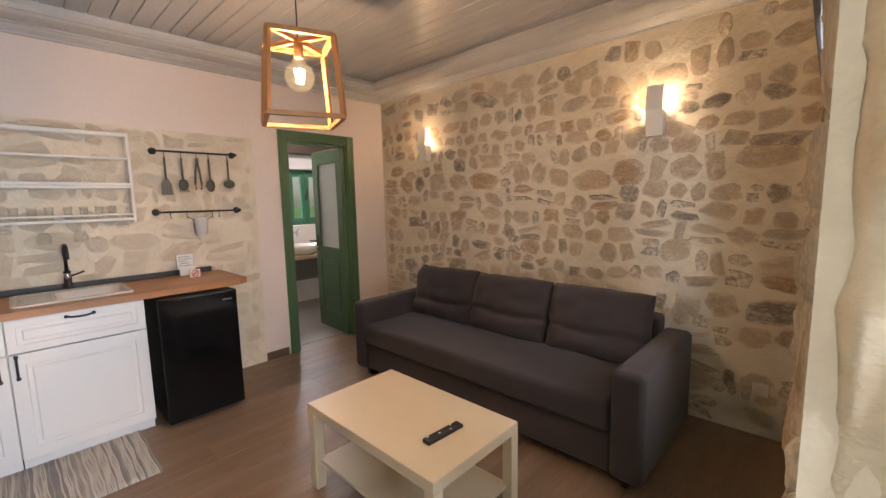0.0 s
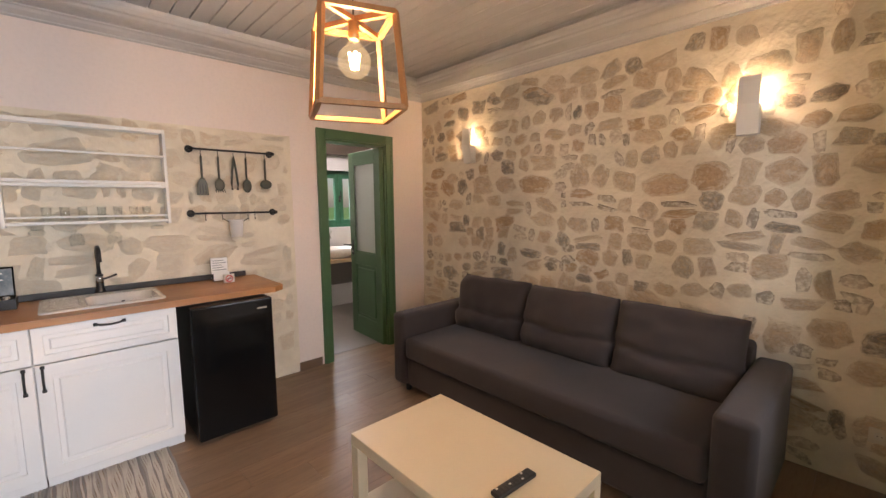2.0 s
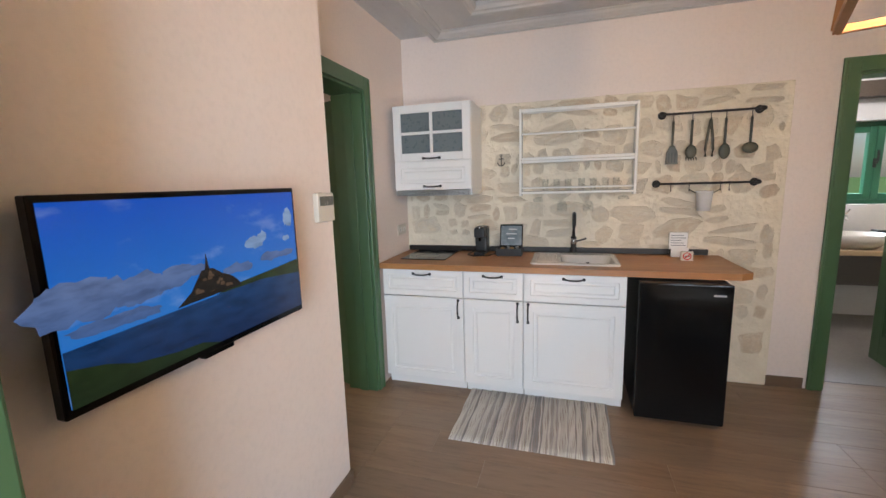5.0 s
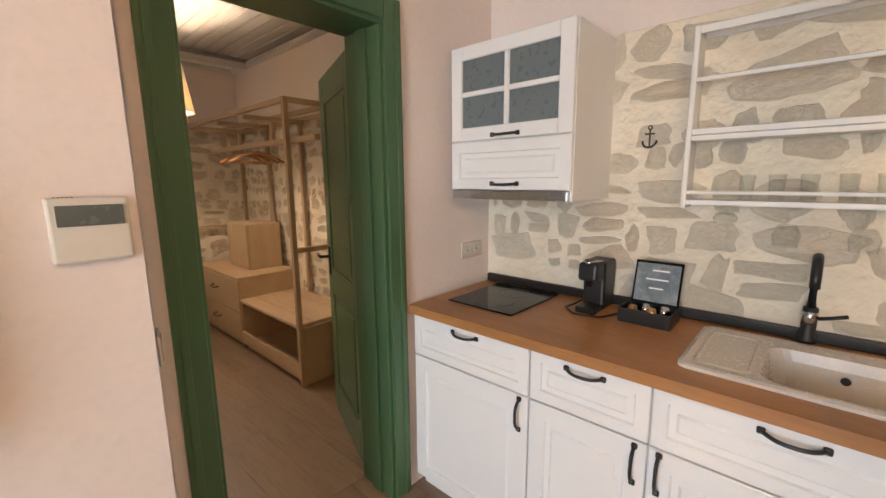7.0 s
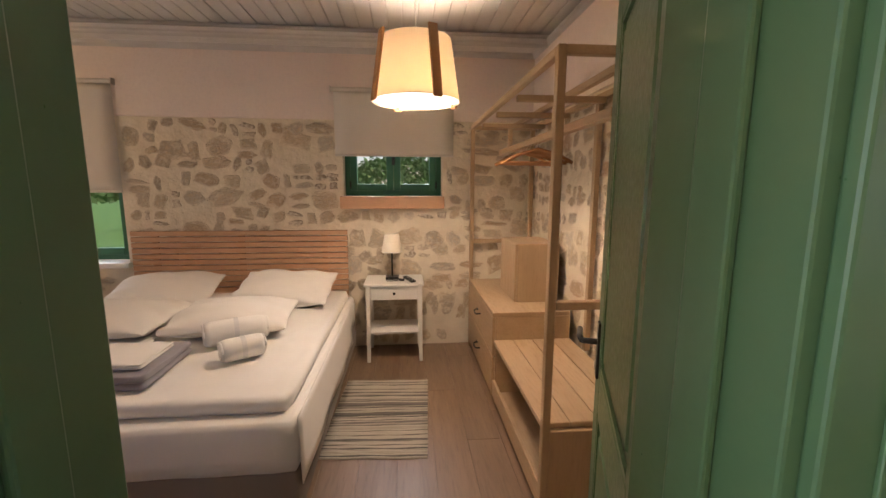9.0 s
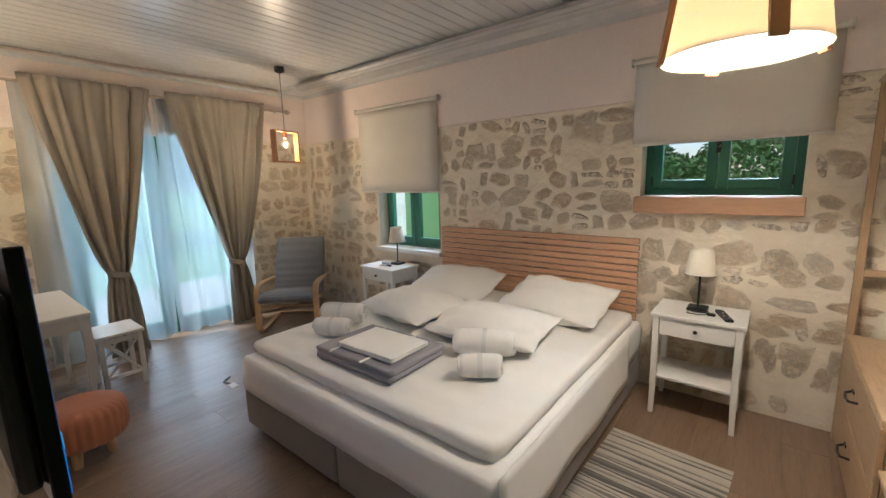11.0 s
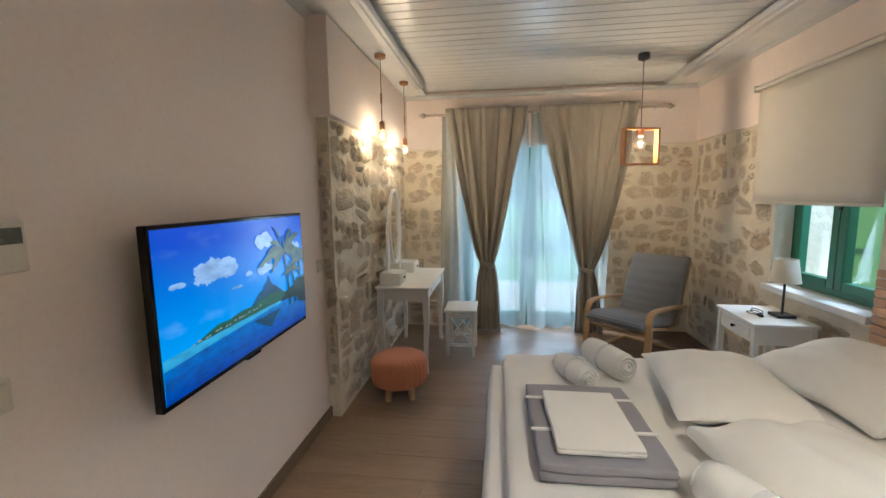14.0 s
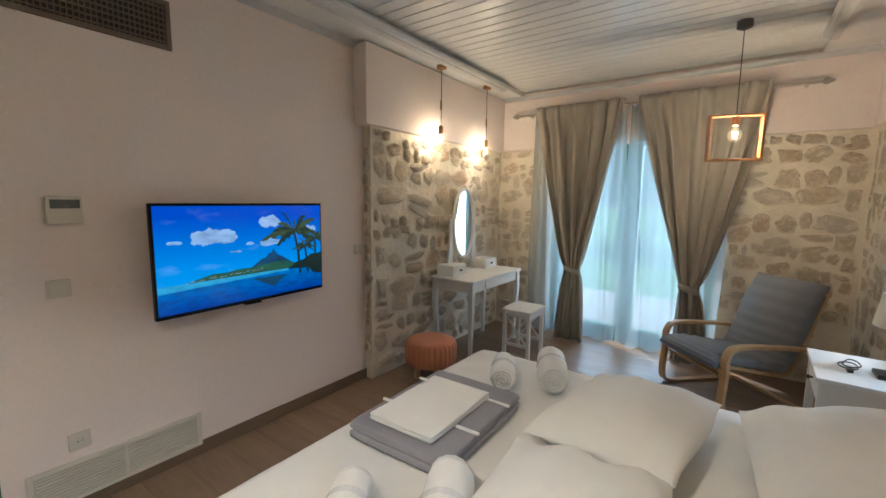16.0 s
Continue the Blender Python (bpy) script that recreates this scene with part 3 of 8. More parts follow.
def casement(name, at, w, h, label, sashes=2, mat=GREEN_WINDOW):
    """A casement window in its opening: x across, y outward, z up from the sill; the room is at -y."""
    win = thing(name, at, label, "window", kind="structure")
    f = 0.045
    bm = blank()
    for a in ((0, f, 0, h), (w - f, w, 0, h), (f, w - f, 0, f), (f, w - f, h - f, h)):
        box(bm, a[0], a[1], 0, 0.06, a[2], a[3], 0.003, 1)
    part("window_frame", bm, mat, win)
    sw = (w - 2 * f) / sashes
    for k in range(sashes):
        x0, x1 = f + k * sw + 0.002, f + (k + 1) * sw - 0.002
        e = 0.06
        bm = blank()
        for a in ((x0, x0 + e, f, h - f), (x1 - e, x1, f, h - f), (x0 + e, x1 - e, f, f + e), (x0 + e, x1 - e, h - f - e, h - f)):
            box(bm, a[0], a[1], -0.018, 0.04, a[2], a[3], 0.006, 2)
        sash = part("sash", bm, mat, win)
        g = part("pane", box(blank(), x0 + e - 0.005, x1 - e + 0.005, 0.012, 0.018, f + e - 0.005, h - f - e + 0.005), GLASS, sash)
        g.visible_shadow = False
        for z in (f + 0.05, h - f - 0.05):
            part("hinge", rod(blank(), ((x0 if k == 0 else x1), -0.022, z - 0.03), ((x0 if k == 0 else x1), -0.022, z + 0.03), 0.007), BLACK, sash)
    xm = w / 2 if sashes == 2 else w - f - 0.03
    hb = box(blank(), xm - 0.014, xm + 0.014, -0.028, -0.018, h / 2 - 0.045, h / 2 + 0.045, 0.003)
    tube(hb, [(xm, -0.02, h / 2), (xm, -0.06, h / 2), (xm, -0.065, h / 2 + 0.02), (xm, -0.06, h / 2 + 0.12)], 0.009)
    part("handle", hb, BLACK, win, "black window handle")
    return win


def roller_blind(name, at, w, drop, label, mat, tube_mat):
    b = thing(name, at, label, "roller blind")
    part("roller", rod(blank(), (0, 0, 0), (w, 0, 0), 0.018), tube_mat, b, smooth=False)
    bm = blank()
    n = 10
    rows = []
    for k in range(n + 1):
        z = -drop * k / n
        rows.append([bm.verts.new((0.015 + (w - 0.03) * j / 8, 0.016 + 0.003 * math.sin(j * 0.8 + k * 0.2), z)) for j in range(9)])
    for p, q in zip(rows, rows[1:]):
        for j in range(8):
            bm.faces.new((p[j], p[j + 1], q[j + 1], q[j]))
    cloth = part("cloth", bm, mat, b, smooth=True)
    so = cloth.modifiers.new("thickness", "SOLIDIFY")
    so.thickness = 0.002
    part("bottom_bar", box(blank(), 0.015, w - 0.015, 0.008, 0.02, -drop - 0.012, -drop + 0.006, 0.003), tube_mat if mat is BLIND_WHITE else mat, b)
    for x in (-0.012, w + 0.002):
        part("bracket", box(blank(), x, x + 0.01, -0.02, 0.03, -0.025, 0.025, 0.003), tube_mat, b)
    return b


BLIND_WHITE = surface("white_blind_cloth", (0.66, 0.63, 0.57), (0.62, 0.59, 0.53), 0.8, 3, 220, 0.15, 0.001)
BLIND_TUBE = surface("white_blind_tube", (0.62, 0.58, 0.52), (0.58, 0.55, 0.5), 0.5)
BLIND_GREY = surface("grey_brown_blind_cloth", (0.17, 0.155, 0.15), (0.15, 0.14, 0.13), 0.7, 3, 220, 0.15, 0.001)

casement("window_1", pose(0.30, BS - 0.13, 0.812, 0, 0, 180) @ pose(-0.87, 0, 0), 0.87, 1.195, "green casement window beside the bed")
casement("window_2", pose(-2.37, BS - 0.13, 1.372, 0, 0, 180) @ pose(-0.86, 0, 0), 0.86, 0.635, "small green casement window high above the nightstand")
casement("window_3", pose(XE + 0.095, 2.80, 0.81, 0, 0, -90), 0.83, 1.44, "green casement window in the thick stone wall")
SILL = wood("honey_oak_sill", (0.60, 0.38, 0.18), (0.53, 0.325, 0.145), 0.4, "x", 6)
tagged(block("window_sill_1", (0.28, 1.19, BS - 0.13, BS + 0.05, 0.765, 0.81), WHITE_WOOD, None, 0.006), "cream window sill in the stone wall", "window sill", kind="structure")
tagged(block("window_sill_2", (-2.385, -1.485, BS - 0.13, BS + 0.065, 1.262, 1.37), HEAD_OAK, None, 0.006), "thick oak window sill", "window sill", kind="structure")
tagged(block("window_sill_3", (XE - 0.045, XE + 0.16, 1.972, 2.798, 0.745, 0.808), SILL, None, 0.01), "honey-coloured wooden window sill", "window sill", kind="structure")
roller_blind("roller_blind", pose(1.41, BS + 0.05, 2.27, 0, 0, 180), 1.15, 0.86, "cream roller blind half down over the bed window", BLIND_WHITE, BLIND_TUBE)
roller_blind("roller_blind", pose(-1.44, BS + 0.05, 2.25, 0, 0, 180), 1.04, 0.53, "cream roller blind half down over the high window", BLIND_WHITE, BLIND_TUBE)
roller_blind("roller_blind", pose(XE - 0.06, 2.95, 2.30, 0, 0, -90), 1.10, 0.42, "grey-brown roller blind on a black tube", BLIND_GREY, BLACK)

# skirting
SKIRT = surface("brown_skirting_tile", (0.17, 0.115, 0.075), (0.13, 0.09, 0.06), 0.45, 3, 60, 0.1, 0.002, (1, 1, 4))


def skirting(name, dims):
    tagged(block(name, dims, SKIRT, None, 0.003), "brown wood-look skirting tile", "baseboard", kind="structure")


skirting("baseboard_1", (XW, XW + 0.012, 2.105, 2.32, 0, 0.075))
skirting("baseboard_2", (XSTEP + 0.0, XE, YTV, YTV + 0.012, 0, 0.075))
skirting("baseboard_3", (XSTEP - 0.02, XSTEP, YTV - 0.02, YTV + 0.012, 0, 0.075))
skirting("baseboard_4", (-1.57, 0.42, BN - 0.012, BN, 0, 0.075))
skirting("baseboard_5", (XW, XW + 0.012, 3.18, YN, 0, 0.075))

# french window behind the curtains
fw = thing("window_4", pose(BE + 0.16, -1.42, 0, 0, 0, -90), "double glazed green french window to the garden", "window", kind="structure")
bm = blank()
for a in ((0, 0.06, 0, 2.16), (1.47, 1.53, 0, 2.16), (0.06, 1.47, 2.10, 2.16), (0.06, 1.47, 0, 0.03)):
    box(bm, a[0], a[1], 0, 0.07, a[2], a[3], 0.004, 1)
part("window_frame", bm, GREEN_WINDOW, fw)
for x0, x1 in ((0.062, 0.764), (0.766, 1.468)):
    bm = blank()
    for a in ((x0, x0 + 0.09, 0.032, 2.098), (x1 - 0.09, x1, 0.032, 2.098), (x0 + 0.09, x1 - 0.09, 0.032, 0.15), (x0 + 0.09, x1 - 0.09, 1.99, 2.098)):
        box(bm, a[0], a[1], -0.01, 0.05, a[2], a[3], 0.006, 1)
    sash = part("sash", bm, GREEN_WINDOW, fw)
    part("pane", box(blank(), x0 + 0.085, x1 - 0.085, 0.016, 0.024, 0.145, 1.995), GLASS, sash).visible_shadow = False
part("handle", tube(box(blank(), 0.75, 0.78, -0.022, -0.01, 0.95, 1.12, 0.003), [(0.765, -0.02, 1.05), (0.765, -0.06, 1.05), (0.72, -0.062, 1.05), (0.66, -0.06, 1.05)], 0.009), BLACK, fw)


# ---- living room ----
def padded(bm, w, d, h, at=Matrix(), n=14, power=5.0, edge=0.5, wobble=0.0, seed=0):
    """A stuffed cushion of w by d by h round the origin."""
    def prof(u):
        return max(0.0, 1 - abs(u) ** power) ** edge
    grid = {}
    for s in (1, -1):
        for i in range(n + 1):
            for j in range(n + 1):
                u, v = math.sin((2 * i / n - 1) * math.pi / 2), math.sin((2 * j / n - 1) * math.pi / 2)
                if s < 0 and (i in (0, n) or j in (0, n)):
                    grid[s, i, j] = grid[1, i, j]
                    continue
                z = s * h / 2 * prof(u) * prof(v)
                p = Vector((u * w / 2, v * d / 2, z))
                if wobble:
                    p += wobble * Vector((noise.noise(Vector((u * 1.7 + seed, v * 1.7, s))), noise.noise(Vector((u * 1.7, v * 1.7 + seed, s + 5))), noise.noise(Vector((u * 2.5 + seed, v * 2.5, s + 9)))))
                grid[s, i, j] = bm.verts.new(at @ p)
    for s in (1, -1):
        for i in range(n):
            for j in range(n):
                q = [grid[s, i, j], grid[s, i + 1, j], grid[s, i + 1, j + 1], grid[s, i, j + 1]]
                bm.faces.new(q if s > 0 else q[::-1])
    return bm


def fabric(name, a, b, weave=420.0, rough=0.95, bump=0.35):
    m = surface(name, a, b, rough, 6.0, weave, bump, 0.002)
    bsdf(m)["Sheen Weight"].default_value = 0.12
    return m


SOFA = fabric("charcoal_brown_upholstery", (0.040, 0.032, 0.033), (0.050, 0.040, 0.041))
SEAM = surface("dark_seam", (0.012, 0.010, 0.010), (0.015, 0.012, 0.012), 0.9)

sofa = thing("sofa", (-2.25, 2.50, 0), "charcoal brown upholstered three-seat sofa bed by the stone wall", "sofa")
SW, SD = 2.30, 0.92
part("base", box(blank(), 0.14, SW - 0.16, 0.035, SD - 0.1, 0.06, 0.30, 0.015), SOFA, sofa)
bm = box(blank(), 0.145, SW - 0.165, 0.0, 0.70, 0.28, 0.445, 0.035, 4)
part("seat_cushion", bm, SOFA, sofa, smooth=True)
for x0, x1 in ((0.0, 0.14), (SW - 0.16, SW)):
    part("armrest", box(blank(), x0, x1, 0.0, SD - 0.02, 0.06, 0.62, 0.036, 5), SOFA, sofa, smooth=True)
part("back_frame", box(blank(), 0.14, SW - 0.16, 0.74, SD, 0.06, 0.70, 0.03, 3), SOFA, sofa, smooth=True)
cw = (SW - 0.30) / 3
for k in range(3):
    at = pose(0.14 + cw * (k + 0.5), 0.63, 0.638, 74, 0, (1.5, -1.0, -2.0)[k])
    bm = padded(blank(), cw - 0.005, 0.45, 0.21, at, 26, 5.0, 0.45, 0.02, k * 3.1)
    # the fold across the middle
    for v in bm.verts:
        lz = (at.inverted() @ v.co)
        if lz.z > 0:
            v.co -= (at.to_3x3() @ Vector((0, 0, 1))) * 0.045 * math.exp(-((lz.y + 0.07 - 0.06 * (lz.x / cw) ** 2 + 0.008 * math.sin(lz.x * 14 + k)) / 0.018) ** 2)
    c = part("back_cushion", bm, SOFA, sofa, smooth=True)
    c.modifiers.new("round", "SUBSURF").levels = 1
for x in (0.1, SW - 0.1):
    for y in (0.08, SD - 0.1):
        part("foot", rod(blank(), (x, y, 0.0), (x, y, 0.065), 0.022, 0.026), BLACK, sofa)
part("seam", box(blank(), 0.15, SW - 0.17, 0.026, 0.032, 0.278, 0.286), SEAM, sofa)

table = thing("coffee_table", (-1.235, 1.527, 0), "cream birch-effect coffee table with lower shelf", "table")
CREAM = surface("cream_laminate", (0.62, 0.52, 0.36), (0.59, 0.49, 0.335), 0.38, 2.0, 60, 0.02, 0.001)
part("tabletop", box(blank(), 0, 0.885, 0, 0.543, 0.40, 0.45, 0.002, 1), CREAM, table)
for x in (0, 0.835):
    for y in (0, 0.493):
        part("leg", box(blank(), x, x + 0.05, y, y + 0.05, 0, 0.40, 0.002, 1), CREAM, table)
part("shelf", box(blank(), 0.03, 0.855, 0.03, 0.513, 0.135, 0.153, 0.002, 1), CREAM, table)


def remote(at, label):
    r = thing("remote_control", at, label, "remote control")
    part("body", box(blank(), -0.022, 0.022, -0.1, 0.1, 0, 0.018, 0.005, 3), BLACK, r)
    for j in range(9):
        for i in range(3):
            part("button", box(blank(), -0.0155 + i * 0.0115, -0.0075 + i * 0.0115, -0.083 + j * 0.0185, -0.073 + j * 0.0185, 0.018, 0.0205, 0.001, 1), GREY_PLASTIC if (i + j * 2) % 7 == 0 else KEYPAD, r)
    return r


KEYPAD = surface("dark_grey_rubber", (0.05, 0.05, 0.052), (0.06, 0.06, 0.06), 0.7)
remote(pose(-0.53, 1.772, 0.4505, 0, 0, -4), "long black remote control on the coffee table")


# pendant of tapered wooden bars
def lantern(at, label):
    l = thing("pendant_lamp", at, label, "pendant lamp")
    b, t, h, r = 0.150, 0.127, 0.33, 0.0095
    lo = [(-b, -b, 0), (b, -b, 0), (b, b, 0), (-b, b, 0)]
    hi = [(-t, -t, h), (t, -t, h), (t, t, h), (-t, t, h)]

    def bar(p, q, w=r):
        bm = blank()
        p, q = Vector(p), Vector(q)
        d = q - p
        m = Matrix.Translation((p + q) / 2) @ d.to_track_quat("Z", "X").to_matrix().to_4x4() @ Matrix.Diagonal((2 * w, 2 * w, d.length, 1))
        bmesh.ops.create_cube(bm, size=1.0, matrix=m)
        part("wooden_bar", bm, LANTERN_WOOD, l)
    for k in range(4):
        bar(lo[k], lo[(k + 1) % 4])
        bar(hi[k], hi[(k + 1) % 4])
        bar(lo[k], hi[k])
        bar(hi[k], (0, 0, h + 0.005))
    part("socket", lathe(blank(), [(0.008, 0.33), (0.02, 0.325), (0.02, 0.265), (0.016, 0.26)], 16), BRASS, l, "brass lamp socket", smooth=True)
    part("cord", rod(blank(), (0, 0, 0.33), (0, 0, 0.775), 0.003), BLACK, l)
    part("canopy", lathe(blank(), [(0.05, 0.785), (0.05, 0.76), (0.012, 0.745)], 20), BLACK, l, smooth=True)
    bulb(l, (0, 0, 0.185), 0.062)
    return l


def bulb(parent, c, r):
    """A clear globe with glowing filaments."""
    prof = [(0.013, 0.075 * r / 0.055)] + [(r * math.sin(a), -0.0 + r * math.cos(a)) for a in [math.pi * (0.18 + 0.80 * i / 10) for i in range(11)]]
    g = part("bulb", lathe(blank(), prof, 20, c, False), BULB_GLASS, parent, "clear glowing glass bulb", smooth=True)
    g.visible_shadow = False
    bm = blank()
    for k in range(4):
        a = k * math.pi / 2
        x, y = c[0] + 0.3 * r * math.cos(a), c[1] + 0.3 * r * math.sin(a)
        tube(bm, [(x, y, c[2] + 0.5 * r), (x * 0.5 + c[0] * 0.5, y * 0.5 + c[1] * 0.5, c[2] - 0.45 * r)], 0.09 * r, 6)
    f = part("filament", bm, FILAMENT, g)
    f.visible_shadow = False


LANTERN_WOOD = wood("orange_stained_wood", (0.40, 0.19, 0.068), (0.33, 0.15, 0.052), 0.5, "z", 12)
BRASS = surface("aged_brass", (0.55, 0.35, 0.16), (0.5, 0.3, 0.13), 0.35, 5, 100, 0.05, metal=0.9)
COPPER = surface("copper_cap", (0.50, 0.24, 0.12), (0.45, 0.2, 0.1), 0.4, 5, 100, 0.05, metal=0.6)
lantern(pose(-1.11, 1.525, 1.805, 0, 0, 68.5), "open tapered wooden lantern pendant with glowing globe bulb")


def wall_lamp(at):
    w = thing("wall_lamp", at, "white plaster wall lamp with folded front, switched on", "wall lamp", "wall lamps on the stone wall")
    bm = blank()
    v = [bm.verts.new(p) for p in [(-0.05, 0, 0), (0.05, 0, 0), (0.05, -0.055, 0.0), (-0.05, -0.055, 0.0), (-0.05, 0, 0.15), (0.05, 0, 0.15), (0.05, -0.085, 0.16), (-0.05, -0.085, 0.16), (-0.05, -0.075, 0.31), (0.05, -0.075, 0.31), (-0.05, -0.062, 0.31), (0.05, -0.062, 0.31), (-0.05, -0.07, 0.16), (0.05, -0.07, 0.16)]]
    for f in ((0, 1, 2, 3), (0, 3, 7, 12, 4), (1, 5, 13, 6, 2), (3, 2, 6, 7), (7, 6, 9, 8), (8, 9, 11, 10), (10, 11, 13, 12), (12, 13, 5, 4), (7, 8, 10, 12), (6, 13, 11, 9), (0, 4, 5, 1)):
        bm.faces.new([v[i] for i in f])
    part("body", bm, WHITE_WOOD, w)
    part("bulb", lathe(blank(), [(0.004, 0.16), (0.013, 0.17), (0.013, 0.20), (0.004, 0.215)], 12, (0, -0.035, 0)), FILAMENT, w, "glowing bulb").visible_shadow = False


for x in (-2.365, -0.245):
    wall_lamp(pose(x, YN - 0.012, 1.825))


def socket(name, at, label, kind="socket", wide=1):
    """A wall plate; local y points out of the wall."""
    s = thing(name, at, label, kind)
    part("plate", box(blank(), -0.041 * wide, 0.041 * wide, 0, 0.009, -0.041, 0.041, 0.004), WHITE_PLASTIC, s)
    for k in range(wide):
        c = (k - (wide - 1) / 2) * 0.075
        if "switch" in name:
            part("rocker", box(blank(), c - 0.03, c + 0.03, 0.009, 0.014, -0.03, 0.03, 0.003), WHITE_PLASTIC, s)
        else:
            part("socket_well", lathe(blank(), [(0.021, 0.0), (0.021, 0.004), (0.017, 0.004), (0.017, 0.001)], 20), GREY_PLASTIC, s, at=pose(c, 0.0085, 0, -90))
            for q in (-0.008, 0.008):
                part("contact", rod(blank(), (c + q, 0.010, 0), (c + q, 0.012, 0), 0.0025, n=8), BLACK, s)


socket("wall_socket", pose(0.38, YN - 0.002, 0.29, 0, 0, 180), "cream wall socket low on the stone wall")
socket("wall_socket", pose(-2.93, YDOOR + 0.001, 1.09), "white double wall socket over the worktop", wide=2)
socket("light_switch", pose(XSTEP - 0.053, -0.425, 1.02, 0, 0, 78.7), "white light switch beside the bedroom door", "switch")


def thermostat(at, label):
    t = thing("thermostat", at, label, "thermostat")
    part("body", box(blank(), -0.06, 0.06, 0, 0.025, -0.06, 0.06, 0.005), WHITE_PLASTIC, t)
    part("display", box(blank(), -0.05, 0.048, 0.0255, 0.028, 0.008, 0.046, 0.001, 1), LCD, t, "grey liquid-crystal display")
    for k in range(5):
        part("vent_slot", box(blank(), 0.02 + k * 0.006, 0.023 + k * 0.006, 0.004, 0.02, 0.0595, 0.0612), BLACK, t)
    part("cover_line", box(blank(), -0.055, 0.055, 0.0252, 0.0262, -0.0015, 0.0005), GREY_PLASTIC, t)


LCD = surface("grey_display", (0.10, 0.11, 0.10), (0.12, 0.13, 0.12), 0.25)
thermostat(pose(-1.422, YTV, 1.357), "square white thermostat beside the door frame")


def television(at, w, h, label, picture, gap=0.075):
    """A flat screen on its wall arm; local y points to the room, x to the picture's left."""
    t = thing("television", at, label, "television")
    part("back_case", box(blank(), -w / 2 + 0.06, w / 2 - 0.06, -0.058, -0.018, 0.03, h - 0.10, 0.012), BLACK, t)
    part("bezel", box(blank(), -w / 2, w / 2, -0.018, 0.012, 0, h, 0.004), BLACK_GLOSS, t)
    part("wall_arm", box(blank(), -0.12, 0.12, -gap, -0.055, h / 2 - 0.1, h / 2 + 0.1, 0.01), BLACK, t)
    part("foot_strip", box(blank(), -0.05, 0.05, -0.012, 0.010, -0.012, 0.0, 0.003), BLACK_GLOSS, t)
    picture(t, w - 0.022, h - 0.034, 0.0172)


def screen_glow(name, low, high, strength, cloud=0.0, z0=0.0, z1=1.0, scale=5.0):
    """Screen light: a graded colour with soft white clouds."""
    m = bpy.data.materials.new(name)
    m.use_nodes = True
    v = coords(m)
    sep = m.node_tree.nodes.new("ShaderNodeSeparateXYZ")
    link(m, v, sep.inputs[0])
    c = mix(m, span(m, sep.outputs[2], z0, z1), low, high)
    if cloud:
        v2 = coords(m, (1, 1, 2.2))
        c = mix(m, span(m, fuzz(m, v2, scale, 6.0, 0.55), 0.56, 0.72, 0, cloud), c, (0.75, 0.85, 0.95))
    else:
        c = mix(m, span(m, fuzz(m, coords(m, (1, 1, 3)), 14.0, 5.0), 0.4, 0.7, 0, 0.6), c, tuple(x * 0.4 for x in low))
    b = bsdf(m)
    b["Base Color"].default_value = (0.01, 0.01, 0.01, 1)
    b["Roughness"].default_value = 0.2
    link(m, c, b["Emission Color"])
    b["Emission Strength"].default_value = strength
    return m


def flat(points, y, mat, parent, name, label=""):
    bm = blank()
    a = [bm.verts.new((x, y, z)) for x, z in points]
    f = bm.faces.new(a)
    bmesh.ops.extrude_face_region(bm, geom=[f])
    for v in a:
        v.co.y -= 0.0012
    return part(name, bm, mat, parent, label)


def blob(cx, cz, rx, rz, n=22, rough=0.25, seed=0):
    return [(cx + rx * math.cos(a) * (1 + rough * noise.noise(Vector((math.cos(a) * 2 + seed, math.sin(a) * 2, seed)))), cz + rz * math.sin(a) * (1 + rough * noise.noise(Vector((math.cos(a) * 2, math.sin(a) * 2 + seed, 3))))) for a in [2 * math.pi * k / n for k in range(n)]]


SKY_A = screen_glow("screen_sky", (0.03, 0.24, 0.74), (0.0, 0.11, 0.66), 0.62, 0.25, 0.16, 0.42, 6.0)
SEA_A = screen_glow("screen_sea", (0.006, 0.03, 0.12), (0.02, 0.10, 0.28), 0.5, 0, 0, 0.2)
LAND_A = screen_glow("screen_marsh", (0.016, 0.045, 0.018), (0.05, 0.085, 0.02), 0.45, 0, 0, 0.2)
ROCK_A = screen_glow("screen_rock", (0.012, 0.012, 0.012), (0.05, 0.035, 0.025), 0.5, 0, 0.1, 0.3)
TOWN_A = screen_glow("screen_houses", (0.15, 0.09, 0.05), (0.24, 0.15, 0.085), 0.5, 0, 0.1, 0.3)
CLOUD = screen_glow("screen_cloud", (0.26, 0.45, 0.75), (0.52, 0.68, 0.90), 0.55, 0, 0.2, 0.5)
CLOUD_DIM = screen_glow("screen_dim_cloud", (0.10, 0.20, 0.46), (0.24, 0.34, 0.60), 0.55, 0, 0.15, 0.3)
SKY_B = screen_glow("screen_tropic_sky", (0.02, 0.34, 0.80), (0.0, 0.07, 0.52), 0.62, 0.12, 0.16, 0.5, 5.0)
SEA_B = screen_glow("screen_lagoon", (0.0, 0.06, 0.42), (0.01, 0.24, 0.66), 0.5, 0, 0.02, 0.16)
SHALLOW_B = screen_glow("screen_shallows", (0.05, 0.42, 0.70), (0.12, 0.52, 0.74), 0.55, 0, 0.1, 0.2)
SAND_B = screen_glow("screen_sand", (0.45, 0.42, 0.40), (0.50, 0.48, 0.45), 0.5, 0, 0.1, 0.2)
MOUNT_B = screen_glow("screen_mountain", (0.01, 0.05, 0.09), (0.015, 0.06, 0.14), 0.8, 0, 0.15, 0.3)
